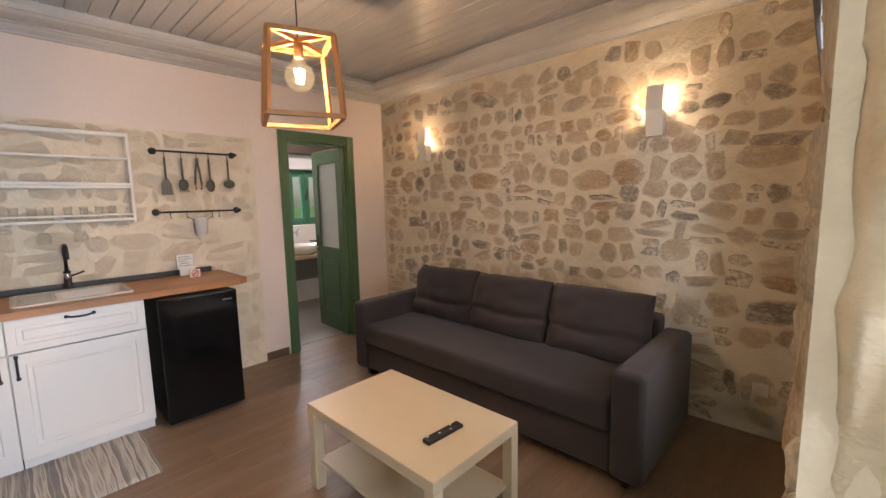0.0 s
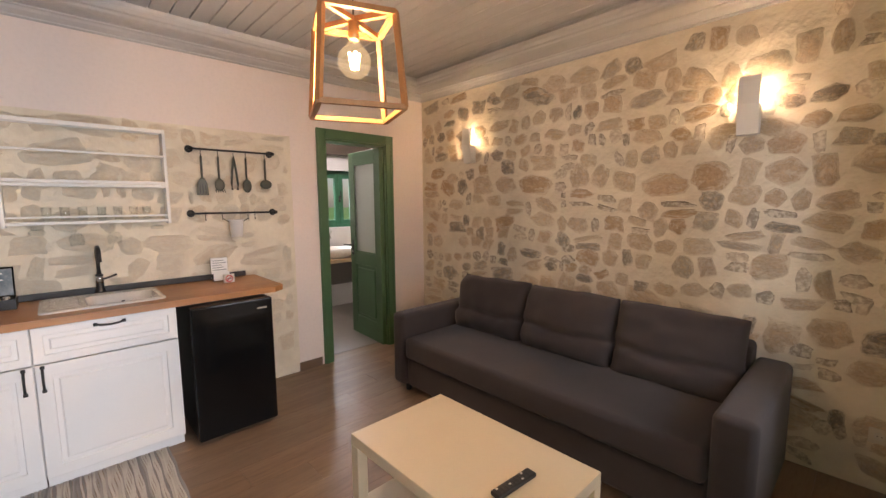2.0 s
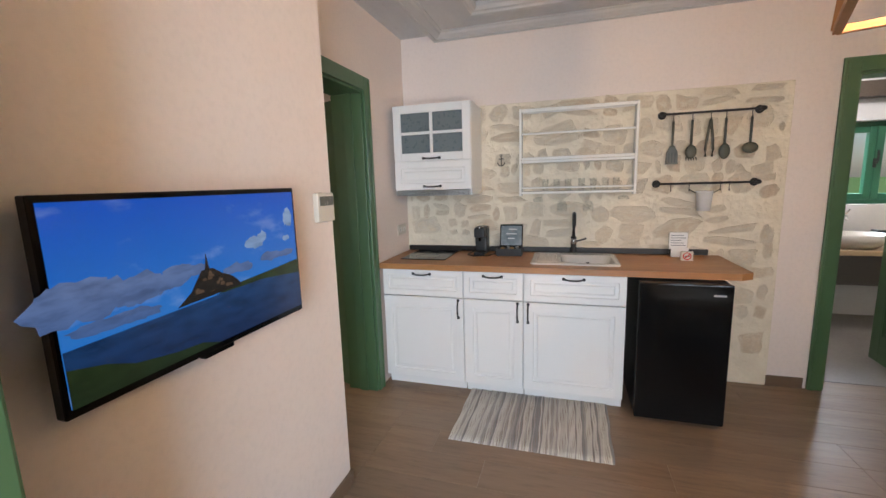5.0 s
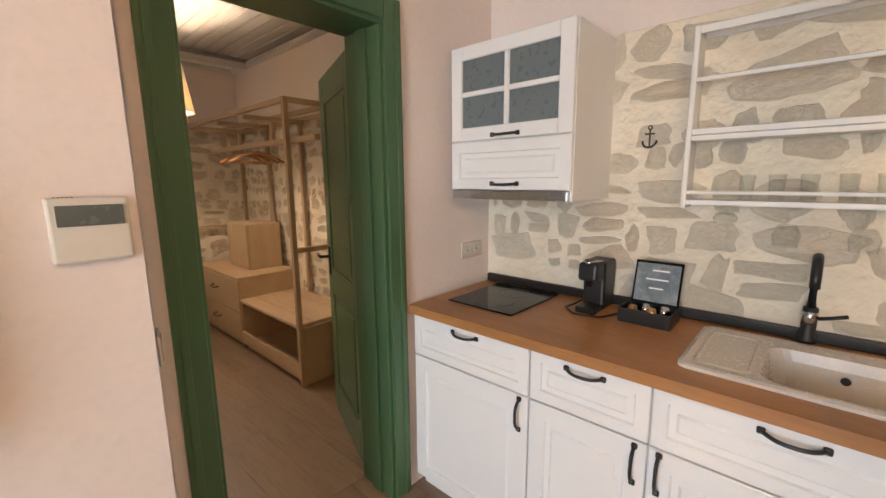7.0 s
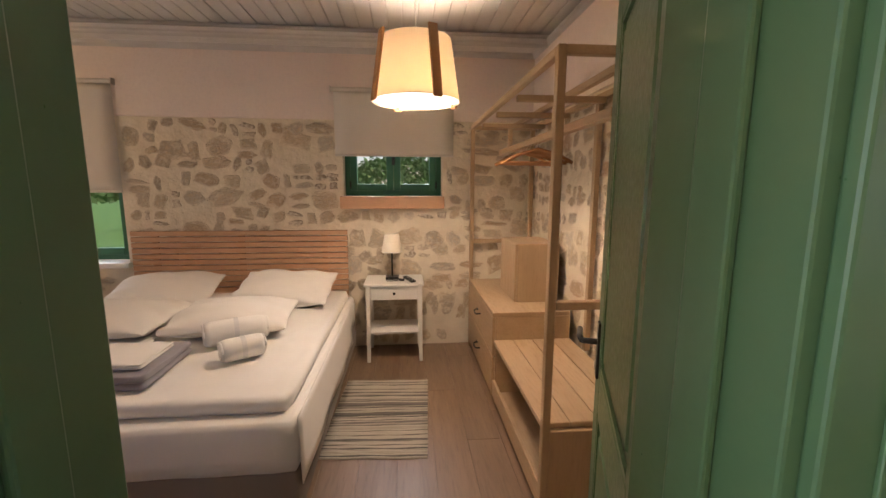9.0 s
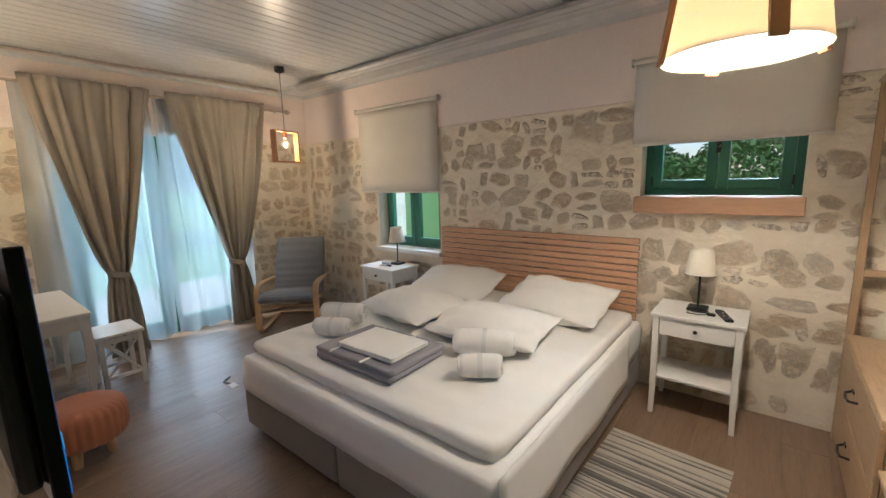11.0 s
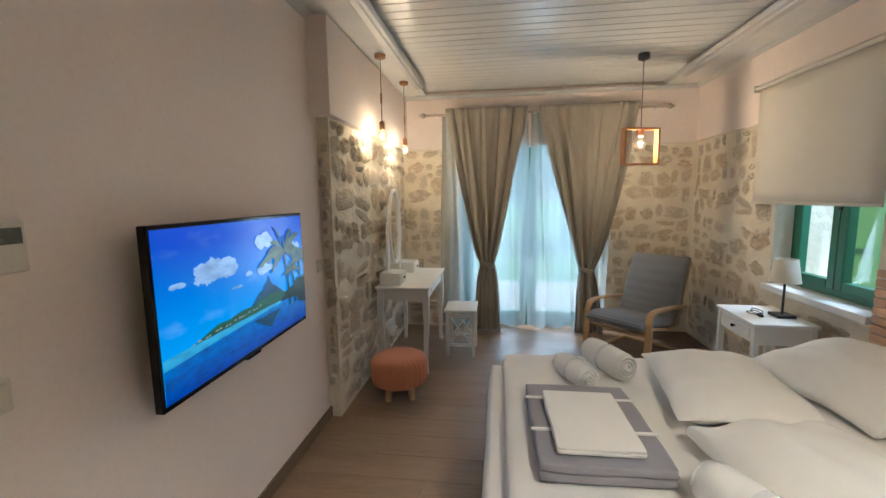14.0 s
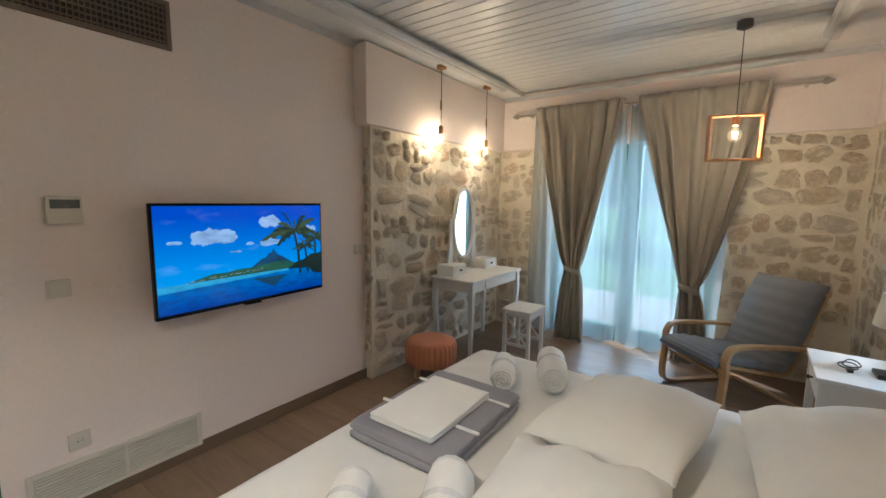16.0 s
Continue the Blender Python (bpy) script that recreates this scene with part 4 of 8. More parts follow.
HILL_B = screen_glow("screen_green_hill", (0.015, 0.07, 0.04), (0.03, 0.11, 0.06), 0.7, 0, 0.12, 0.2)
PALM_B = screen_glow("screen_palm", (0.006, 0.016, 0.014), (0.02, 0.045, 0.025), 0.7, 0, 0.1, 0.5)
FROND_B = screen_glow("screen_sunlit_frond", (0.03, 0.06, 0.025), (0.06, 0.085, 0.03), 0.7, 0, 0.2, 0.5)


def cloud_heap(t, X, Z, w, h, y, cx, cz, rx, rz, seed, mat):
    """A heap of overlapping puffs, drawn on a screen."""
    rnd = random.Random(seed)
    for k in range(7):
        u, q = rnd.uniform(-1, 1), rnd.uniform(0.35, 0.6)
        flat(blob(X(cx + u * rx * 0.7), Z(cz + rnd.uniform(-0.2, 0.5) * rz * (1 - abs(u))), rx * w * q, rz * h * q * 1.3, 18, 0.6, seed + k * 1.7), y + 0.00002 * k, mat, t, "picture_cloud")


def island_picture(t, w, h, y):
    # local x runs to the picture's left
    X = lambda u: w / 2 - min(max(u, 0), 1) * w
    Z = lambda v: 0.02 + min(max(v, 0), 1) * h
    flat([(X(0), Z(0)), (X(1), Z(0)), (X(1), Z(1)), (X(0), Z(1))], y - 0.004, SKY_A, t, "screen", "glowing landscape picture")
    for k, (cx, cz, rx, rz, mat) in enumerate(((0.08, 0.50, 0.12, 0.13, CLOUD_DIM), (0.26, 0.50, 0.12, 0.10, CLOUD_DIM), (0.40, 0.53, 0.10, 0.07, CLOUD_DIM), (0.15, 0.36, 0.13, 0.05, CLOUD_DIM), (0.62, 0.47, 0.07, 0.05, CLOUD_DIM), (0.86, 0.50, 0.10, 0.05, CLOUD_DIM), (0.72, 0.62, 0.06, 0.06, CLOUD), (0.78, 0.66, 0.03, 0.05, CLOUD), (0.96, 0.78, 0.035, 0.08, CLOUD), (0.93, 0.62, 0.025, 0.03, CLOUD))):
        cloud_heap(t, X, Z, w, h, y - 0.0025 + 0.0001 * k, cx, cz, rx, rz, 3 + k * 5, mat)
    flat([(X(0), Z(0.0)), (X(1), Z(0.0)), (X(1), Z(0.36)), (X(0.55), Z(0.33)), (X(0), Z(0.29))], y - 0.001, SEA_A, t, "picture_sea")
    flat([(X(0.50), Z(0.33)), (X(0.75), Z(0.34)), (X(1), Z(0.30)), (X(1), Z(0.42)), (X(0.8), Z(0.39)), (X(0.6), Z(0.365))], y - 0.0004, LAND_A, t, "picture_shore")
    flat([(X(0), Z(0)), (X(0.5), Z(0)), (X(0.42), Z(0.05)), (X(0.32), Z(0.06)), (X(0.18), Z(0.10)), (X(0.1), Z(0.16)), (X(0), Z(0.20))], y - 0.0004, LAND_A, t, "picture_marsh")
    flat([(X(0.34), Z(0.325)), (X(0.37), Z(0.36)), (X(0.40), Z(0.40)), (X(0.425), Z(0.46)), (X(0.45), Z(0.52)), (X(0.50), Z(0.52)), (X(0.54), Z(0.47)), (X(0.58), Z(0.44)), (X(0.61), Z(0.40)), (X(0.63), Z(0.35))], y, ROCK_A, t, "picture_island")
    flat([(X(0.462), Z(0.50)), (X(0.468), Z(0.555)), (X(0.474), Z(0.625)), (X(0.480), Z(0.555)), (X(0.487), Z(0.50))], y + 0.0004, ROCK_A, t, "picture_spire")
    rnd = random.Random(8)
    for k in range(22):
        u = rnd.uniform(0.42, 0.60)
        top = 0.53 - abs(u - 0.475) * 1.1
        v = rnd.uniform(0.35, max(0.37, top - 0.03))
        a, b = rnd.uniform(0.006, 0.014), rnd.uniform(0.012, 0.028)
        flat([(X(u - a), Z(v)), (X(u + a), Z(v)), (X(u + a), Z(v + b)), (X(u), Z(v + b * 1.5)), (X(u - a), Z(v + b))], y + 0.0005 + 0.00003 * k, TOWN_A if k % 3 else ROCK_A, t, "picture_house")


def lagoon_picture(t, w, h, y):
    X = lambda u: w / 2 - min(max(u, 0), 1) * w
    Z = lambda v: 0.02 + min(max(v, 0), 1) * h
    flat([(X(0), Z(0)), (X(1), Z(0)), (X(1), Z(1)), (X(0), Z(1))], y - 0.004, SKY_B, t, "screen", "glowing picture of a tropical lagoon")
    flat([(X(0), Z(0.0)), (X(1), Z(0.0)), (X(1), Z(0.29)), (X(0), Z(0.26))], y - 0.0025, SEA_B, t, "picture_sea")
    flat([(X(0), Z(0.20)), (X(0.3), Z(0.225)), (X(0.74), Z(0.255)), (X(0.74), Z(0.29)), (X(0.3), Z(0.28)), (X(0), Z(0.265))], y - 0.0019, SHALLOW_B, t, "picture_shoal")
    flat([(X(0.50), Z(0.215)), (X(0.62), Z(0.11)), (X(0.64), Z(0.09)), (X(0.66), Z(0.13)), (X(0.73), Z(0.215))], y - 0.0017, MOUNT_B, t, "picture_reflection")
    flat([(X(0.42), Z(0.29)), (X(0.50), Z(0.35)), (X(0.54), Z(0.40)), (X(0.565), Z(0.425)), (X(0.585), Z(0.43)), (X(0.61), Z(0.48)), (X(0.625), Z(0.475)), (X(0.64), Z(0.53)), (X(0.652), Z(0.485)), (X(0.67), Z(0.45)), (X(0.70), Z(0.425)), (X(0.75), Z(0.37)), (X(0.80), Z(0.30))], y - 0.0012, MOUNT_B, t, "picture_mountain")
    flat([(X(0.14), Z(0.27)), (X(0.2), Z(0.30)), (X(0.27), Z(0.33)), (X(0.34), Z(0.325)), (X(0.42), Z(0.345)), (X(0.50), Z(0.34)), (X(0.58), Z(0.36)), (X(0.66), Z(0.375)), (X(0.74), Z(0.36)), (X(0.8), Z(0.33)), (X(0.8), Z(0.28))], y - 0.0008, HILL_B, t, "picture_hill")
    rnd = random.Random(4)
    for k in range(16):
        u = 0.13 + 0.028 * k + rnd.uniform(-0.008, 0.008)
        v = 0.268 + 0.0011 * k * 2.2 + rnd.uniform(0, 0.012)
        flat([(X(u), Z(v)), (X(u + rnd.uniform(0.01, 0.03)), Z(v + 0.002)), (X(u + 0.012), Z(v + rnd.uniform(0.008, 0.018)))], y - 0.0005, SAND_B, t, "picture_beach")
    flat([(X(0.74), Z(0.27)), (X(0.80), Z(0.34)), (X(0.86), Z(0.36)), (X(0.92), Z(0.42)), (X(0.96), Z(0.41)), (X(1), Z(0.43)), (X(1), Z(0.16)), (X(0.93), Z(0.18)), (X(0.9), Z(0.25))], y + 0.0001, PALM_B, t, "picture_bushes")
    for k, (cx, cz, rx, rz) in enumerate(((0.28, 0.70, 0.11, 0.09), (0.22, 0.66, 0.05, 0.05), (0.62, 0.60, 0.065, 0.055), (0.64, 0.82, 0.07, 0.08), (0.09, 0.66, 0.035, 0.025), (0.49, 0.60, 0.022, 0.02), (0.40, 0.53, 0.035, 0.014), (0.90, 0.72, 0.05, 0.05))):
        cloud_heap(t, X, Z, w, h, y - 0.0016 + 0.00003 * k, cx, cz, rx, rz, 2 + 3 * k, CLOUD)
    for px, pz, sc, lean in ((0.79, 0.70, 1.25, 0.03), (0.87, 0.52, 0.55, 0.01), (0.95, 0.60, 0.6, 0.0)):
        flat([(X(px + lean), Z(0.2)), (X(px + lean + 0.016), Z(0.2)), (X(px + lean * 0.8 + 0.008), Z(pz * 0.7)), (X(px + 0.006), Z(pz)), (X(px - 0.008), Z(pz)), (X(px + lean * 0.7 - 0.006), Z(pz * 0.7))], y + 0.0006, PALM_B, t, "picture_trunk")
        for k in range(11):
            a = math.pi * (-0.15 + 1.3 * k / 10)
            reach = (0.15 + 0.04 * math.sin(k * 2.3)) * sc
            ex, ez = math.cos(a) * reach, math.sin(a) * reach * 1.35 - 0.05 * sc
            mx, mz = ex * 0.55, ez * 0.55 + 0.07 * sc
            up, dn = [], []
            for i in range(9):
                q = i / 8
                bx, bz = 2 * q * (1 - q) * mx + q * q * ex, 2 * q * (1 - q) * mz + q * q * ez
                wd_ = 0.035 * sc * math.sin(math.pi * min(1, q * 0.9 + 0.08)) * (1.0 if i % 2 else 0.45)
                up.append((X(px + bx), Z(pz + bz + wd_ * 0.5)))
                dn.append((X(px + bx + 0.008 * sc), Z(pz + bz - wd_ * 1.5)))
            flat(up + dn[::-1], y + 0.0008 + 0.00004 * k, FROND_B if k % 2 else PALM_B, t, "picture_frond")


television(pose(-0.757, YTV + 0.075, 1.012), 0.735, 0.43, "flat television on the wall showing an island picture", island_picture)


# ---- kitchen ----
FX = -2.497  # plane of the fronts


def basin_ring(bm, x0, x1, y0, y1, z, r=0.03, n=5):
    out = []
    for cx, cy, a0 in ((x1 - r, y1 - r, 0), (x0 + r, y1 - r, 90), (x0 + r, y0 + r, 180), (x1 - r, y0 + r, 270)):
        for k in range(n):
            a = radians(a0 + 90 * k / (n - 1))
            out.append(bm.verts.new((cx + r * math.cos(a), cy + r * math.sin(a), z)))
    return out


def rings_join(bm, rings, cap_last=True):
    for p, q in zip(rings, rings[1:]):
        n = len(p)
        for k in range(n):
            bm.faces.new((p[k], p[(k + 1) % n], q[(k + 1) % n], q[k]))
    if cap_last:
        bm.faces.new(rings[-1])


def bow_handle(parent, x, y, z, upright=False, length=0.12):
    bm = blank()
    pts = []
    for i in range(11):
        u = -1 + 2 * i / 10
        o = 0.028 * (1 - abs(u) ** 3)
        s = u * length / 2
        pts.append((x + 0.004 + o, y, z + s) if upright else (x + 0.004 + o, y + s, z - 0.004 * (1 - u * u)))
    tube(bm, pts, 0.0055, 8)
    for u in (-1, 1):
        c = (x + 0.004, y, z + u * length / 2) if upright else (x + 0.004, y + u * length / 2, z)
        box(bm, c[0] - 0.004, c[0] + 0.006, c[1] - 0.009, c[1] + 0.009, c[2] - 0.009, c[2] + 0.009, 0.003, 1)
    return part("handle", bm, BLACK, parent, "black bow handle", smooth=True)


def shaker_front(name, parent, y0, y1, z0, z1, x=0.0, rail=0.055):
    """A framed front with a sunken field and a small raised bead."""
    bm = blank()
    t = 0.019
    rr = []
    bead = z1 - z0 > 0.12
    for i, d in [(0.0, -t), (0.0, -0.003), (0.003, 0.0), (rail, 0.0), (rail + 0.004, -0.009)] + ([(rail + 0.022, -0.009), (rail + 0.03, -0.003)] if bead else []):
        rr.append([bm.verts.new((x + d, a, b)) for a, b in ((y0 + i, z0 + i), (y1 - i, z0 + i), (y1 - i, z1 - i), (y0 + i, z1 - i))])
    rings_join(bm, rr)
    bm.faces.new(rr[0][::-1])
    return part(name, bm, WHITE, parent)


units = [(-0.465, 0.118), (0.12, 0.515), (0.517, 1.128)]
for i, (y0, y1) in enumerate(units):
    c = thing("base_cabinet", (FX, y0, 0), "white framed base cabinet with drawer and black handles", "cabinet", "kitchen base cabinets")
    w = y1 - y0
    bm = blank()
    for a in ((0, 0.018), (w - 0.018, w)):
        box(bm, XW - FX + 0.01, -0.02, a[0], a[1], 0.08, 0.866)
    box(bm, XW - FX + 0.01, -0.02, 0.018, w - 0.018, 0.08, 0.098)
    box(bm, XW - FX + 0.01, XW - FX + 0.02, 0.018, w - 0.018, 0.098, 0.866)
    part("carcass", bm, WHITE, c)
    part("plinth", box(blank(), -0.07, -0.055, 0.002, w - 0.002, 0, 0.08), WHITE, c)
    dr = shaker_front("drawer_front", c, 0.002, w - 0.002, 0.678, 0.862, rail=0.04)
    bow_handle(dr, 0, w / 2, 0.835)
    do = shaker_front("door", c, 0.002, w - 0.002, 0.075, 0.672, rail=0.06)
    bow_handle(do, 0, 0.03 if i == 2 else w - 0.035, 0.60, True)

# worktop with the sink's cut-out
SX0, SX1, SY0, SY1 = -2.995, -2.575, 0.55, 1.10
bm = blank()
for a in ((XW + 0.001, -2.474, -0.475, SY0 + 0.02), (XW + 0.001, -2.474, SY1 - 0.02, 1.60), (XW + 0.001, SX0 + 0.02, SY0 + 0.02, SY1 - 0.02), (SX1 - 0.02, -2.474, SY0 + 0.02, SY1 - 0.02)):
    box(bm, *a, 0.867, 0.905)
v = [bm.verts.new(p) for p in [(XW + 0.001, 1.60, 0.867), (-2.474, 1.60, 0.867), (-2.474, 1.70, 0.867), (-2.52, 1.768, 0.867), (XW + 0.001, 1.768, 0.867)]]
f = bm.faces.new(v)
r = bmesh.ops.extrude_face_region(bm, geom=[f])
bmesh.ops.translate(bm, verts=[e for e in r["geom"] if isinstance(e, bmesh.types.BMVert)], vec=(0, 0, 0.038))
worktop = tagged(part("worktop", bm, OAK_TOP), "oiled oak worktop over the white base cabinets", "worktop")
tagged(block("upstand_strip", (XW + 0.012, XW + 0.034, -0.475, 1.70, 0.906, 0.945), BLACK, None, 0.004), "black upstand strip along the back of the worktop", "upstand")

sink = thing("sink", (SX0, SY0, 0.905), "pale ceramic inset sink with one bowl and drainer", "sink")
CERAMIC = surface("pale_stone_ceramic", (0.66, 0.62, 0.56), (0.62, 0.58, 0.52), 0.25, 3, 120, 0.02)
sw_, sd_ = SX1 - SX0, SY1 - SY0
bm = blank()


rings_join(bm, [basin_ring(bm, 0, sw_, 0, sd_, 0.001), basin_ring(bm, 0, sw_, 0, sd_, 0.010), basin_ring(bm, 0.012, sw_ - 0.012, 0.012, sd_ - 0.012, 0.014), basin_ring(bm, 0.09, sw_ - 0.03, 0.19, sd_ - 0.03, 0.012, 0.05), basin_ring(bm, 0.10, sw_ - 0.04, 0.20, sd_ - 0.04, -0.02, 0.05), basin_ring(bm, 0.12, sw_ - 0.06, 0.22, sd_ - 0.06, -0.15, 0.05)])
part("bowl", bm, CERAMIC, sink, smooth=False)
bm = blank()
rings_join(bm, [basin_ring(bm, 0.07, sw_ - 0.03, 0.03, 0.175, 0.0155, 0.03), basin_ring(bm, 0.08, sw_ - 0.04, 0.04, 0.165, 0.0185, 0.025), basin_ring(bm, 0.085, sw_ - 0.045, 0.045, 0.16, 0.0145, 0.02)])
part("drainer", bm, CERAMIC, sink)
part("drain", lathe(blank(), [(0.035, -0.149), (0.035, -0.144), (0.012, -0.147)], 20, (0.26, 0.36, 0)), CHROME, sink)
part("overflow", lathe(blank(), [(0.012, 0), (0.012, 0.004), (0.004, 0.003)], 12), BLACK, sink, at=pose(0.104, 0.37, -0.045, 0, 90))

tap = thing("kitchen_tap", (-3.015, 0.825, 0.919), "black kitchen tap with pull-out spout", "tap")
part("base", lathe(blank(), [(0.026, 0), (0.026, 0.012), (0.02, 0.02), (0.02, 0.11), (0.017, 0.115)], 18), BLACK, tap, smooth=True)
part("spout", tube(blank(), [(0, 0, 0.11), (0, 0, 0.22), (0.02, 0, 0.265), (0.06, 0, 0.285), (0.10, 0, 0.27), (0.12, 0, 0.235), (0.125, 0, 0.20)], 0.013, 12), BLACK, tap, smooth=True)
part("collar", lathe(blank(), [(0.021, 0.06), (0.021, 0.10), (0.018, 0.102)], 18), CHROME, tap, "chrome collar", smooth=True)
part("lever", tube(blank(), [(0, 0.02, 0.08), (0.01, 0.05, 0.09), (0.02, 0.085, 0.105)], 0.006), BLACK, tap, smooth=True)

hob = thing("hob", (-3.03, -0.38, 0.906), "black glass two-ring hob set in the worktop", "hob")
part("glass_plate", box(blank(), 0, 0.40, 0, 0.335, 0, 0.006, 0.002, 1), BLACK_GLOSS, hob)
RINGMARK = surface("grey_ring_mark", (0.09, 0.09, 0.09), (0.08, 0.08, 0.08), 0.4)
for cx, r in ((0.12, 0.075), (0.28, 0.09)):
    part("ring_mark", lathe(blank(), [(r, 0.0062), (r, 0.0068), (r - 0.003, 0.0068), (r - 0.003, 0.0062)], 32, (cx, 0.17, 0), False), RINGMARK, hob)

coffee = thing("coffee_machine", (-2.965, 0.155, 0.905), "slim black capsule coffee machine on the worktop", "coffee machine")
part("body", box(blank(), -0.09, 0.03, -0.045, 0.045, 0.0, 0.205, 0.012, 3), BLACK, coffee)
part("head", box(blank(), 0.0, 0.10, -0.04, 0.04, 0.13, 0.205, 0.014, 3), BLACK, coffee)
part("drip_tray", box(blank(), 0.02, 0.11, -0.04, 0.04, 0.0, 0.025, 0.005), BLACK, coffee)
part("spout", rod(blank(), (0.075, 0, 0.135), (0.075, 0, 0.105), 0.012, 0.009), BLACK_GLOSS, coffee)
part("lever", tube(blank(), [(0.03, -0.03, 0.207), (0.08, -0.025, 0.212), (0.105, 0, 0.205), (0.08, 0.025, 0.212), (0.03, 0.03, 0.207)], 0.005), CHROME, coffee, "chrome lever", smooth=True)
part("cable", tube(blank(), [(0.0, -0.046, 0.03), (0.02, -0.08, 0.006), (0.09, -0.09, 0.005), (0.15, -0.03, 0.005), (0.13, 0.07, 0.005), (0.02, 0.11, 0.005), (-0.09, 0.09, 0.006)], 0.004, 6), BLACK, coffee, smooth=True)

caps = thing("capsule_box", (-2.93, 0.375, 0.905), "open black capsule box with glossy picture lid", "box")
bm = box(blank(), -0.07, 0.07, -0.09, 0.09, 0, 0.004)
for a in ((-0.07, -0.066, -0.09, 0.09), (0.066, 0.07, -0.09, 0.09), (-0.066, 0.066, -0.09, -0.086), (-0.066, 0.066, 0.086, 0.09)):
    box(bm, a[0], a[1], a[2], a[3], 0.004, 0.055)
part("tray", bm, BLACK, caps)
lid = part("lid", box(blank(), -0.003, 0.003, -0.085, 0.085, 0, 0.17, 0.002, 1), BLACK_GLOSS, caps, at=pose(-0.06, 0, 0.05, 0, -14))
CARD_BLUE = surface("blue_grey_printed_card", (0.10, 0.14, 0.17), (0.26, 0.30, 0.32), 0.25, 18, 60, 0)
part("printed_face", box(blank(), 0.0032, 0.0045, -0.078, 0.078, 0.01, 0.16), CARD_BLUE, lid)
for k, (y, wl) in enumerate(((0.0, 0.05), (0.0, 0.08), (0.01, 0.06))):
    part("printed_line", box(blank(), 0.0046, 0.0054, y - wl / 2, y + wl / 2, 0.06 + 0.035 * k, 0.066 + 0.035 * k), WHITE, lid)
for k in range(4):
    part("capsule", lathe(blank(), [(0.019, 0.03), (0.019, 0.034), (0.015, 0.058), (0.006, 0.062)], 14, (0.03 - 0.05 * (k % 2), -0.05 + 0.033 * k, 0)), CHROME if k % 2 else BRASS, caps, smooth=True)

card = thing("card_holder", (-3.0, 1.50, 0.905), "clear acrylic stand with a printed card", "card holder")
ACRYL = clear_glass("acrylic", (0.93, 0.95, 0.97), 0.05)
part("stand", box(box(blank(), -0.004, 0.0, -0.06, 0.06, 0, 0.17, 0.001, 1), 0.0, 0.05, -0.06, 0.06, 0, 0.004), ACRYL, card).visible_shadow = False
part("printed_card", box(blank(), 0.001, 0.003, -0.055, 0.055, 0.05, 0.165), WHITE, card)
part("front_card", box(blank(), 0.04, 0.042, -0.05, 0.055, 0.004, 0.065), WHITE, card)
for k in range(5):
    part("printed_line", box(blank(), 0.0032, 0.004, -0.045, 0.045 - 0.014 * (k % 3), 0.075 + k * 0.017, 0.079 + k * 0.017), FROST_GREY, card)

sign = thing("no_smoking_sign", (-2.85, 1.52, 0.905), "small clear no-smoking sign with red ring", "sign")
RED = surface("red_print", (0.55, 0.03, 0.03), (0.5, 0.03, 0.03), 0.4)
part("block", box(blank(), -0.008, 0.006, -0.036, 0.036, 0, 0.06, 0.003, 1), WHITE_PLASTIC, sign)
part("red_ring", lathe(blank(), [(0.025, 0), (0.025, 0.002), (0.019, 0.002), (0.019, 0)], 24, (0, 0, 0), False), RED, sign, at=pose(0.0062, 0, 0.03, 0, 90))
part("red_bar", box(blank(), -0.0015, 0.0015, -0.022, 0.022, -0.003, 0.003), RED, sign, at=pose(0.0075, 0, 0.03, 45, 0, 0))
part("cigarette", box(blank(), 0.006, 0.0072, -0.015, 0.015, 0.027, 0.033), BLACK, sign)

fr = thing("fridge", (XW + 0.04, 1.18, 0), "black undercounter fridge with glossy door", "fridge")
FD = -2.40 - XW - 0.04
part("cabinet_body", box(blank(), 0, FD - 0.055, 0.005, 0.46, 0.02, 0.855, 0.006), BLACK, fr)
part("door", box(blank(), FD - 0.05, FD, 0.0, 0.466, 0.03, 0.855, 0.008, 3), BLACK_GLOSS, fr)
part("badge", box(blank(), FD, FD + 0.0015, 0.37, 0.43, 0.79, 0.80), CHROME, fr)
part("door_seal", box(blank(), FD - 0.056, FD - 0.049, 0.012, 0.454, 0.04, 0.845), GREY_PLASTIC, fr)
for y in (0.05, 0.42):
    part("foot", rod(blank(), (FD - 0.1, y, 0), (FD - 0.1, y, 0.022), 0.015), BLACK, fr)
    part("foot", rod(blank(), (0.08, y, 0), (0.08, y, 0.022), 0.015), BLACK, fr)

wc = thing("wall_cabinet", (-2.715, -0.43, 1.36), "white wall cabinet with glazed door and extractor below", "cabinet")
D = XW + 2.715
bm = blank()
for a in ((0, 0.018), (0.552, 0.57)):
    box(bm, D + 0.004, -0.02, a[0], a[1], 0.0, 0.63)
for z in (0.612, 0.24):
    box(bm, D + 0.004, -0.02, 0.018, 0.552, z, z + 0.018)
box(bm, D + 0.004, D + 0.012, 0.018, 0.552, 0.24, 0.612)
part("carcass", bm, WHITE, wc)
gdoor = part("glazed_door", box(blank(), -0.019, 0.0, 0.002, 0.06, 0.245, 0.63, 0.003, 1), WHITE, wc)
for a in ((0.51, 0.568, 0.245, 0.63), (0.06, 0.51, 0.245, 0.30), (0.06, 0.51, 0.575, 0.63)):
    part("door_rail", box(blank(), -0.019, 0.0, *a, 0.003, 1), WHITE, gdoor)
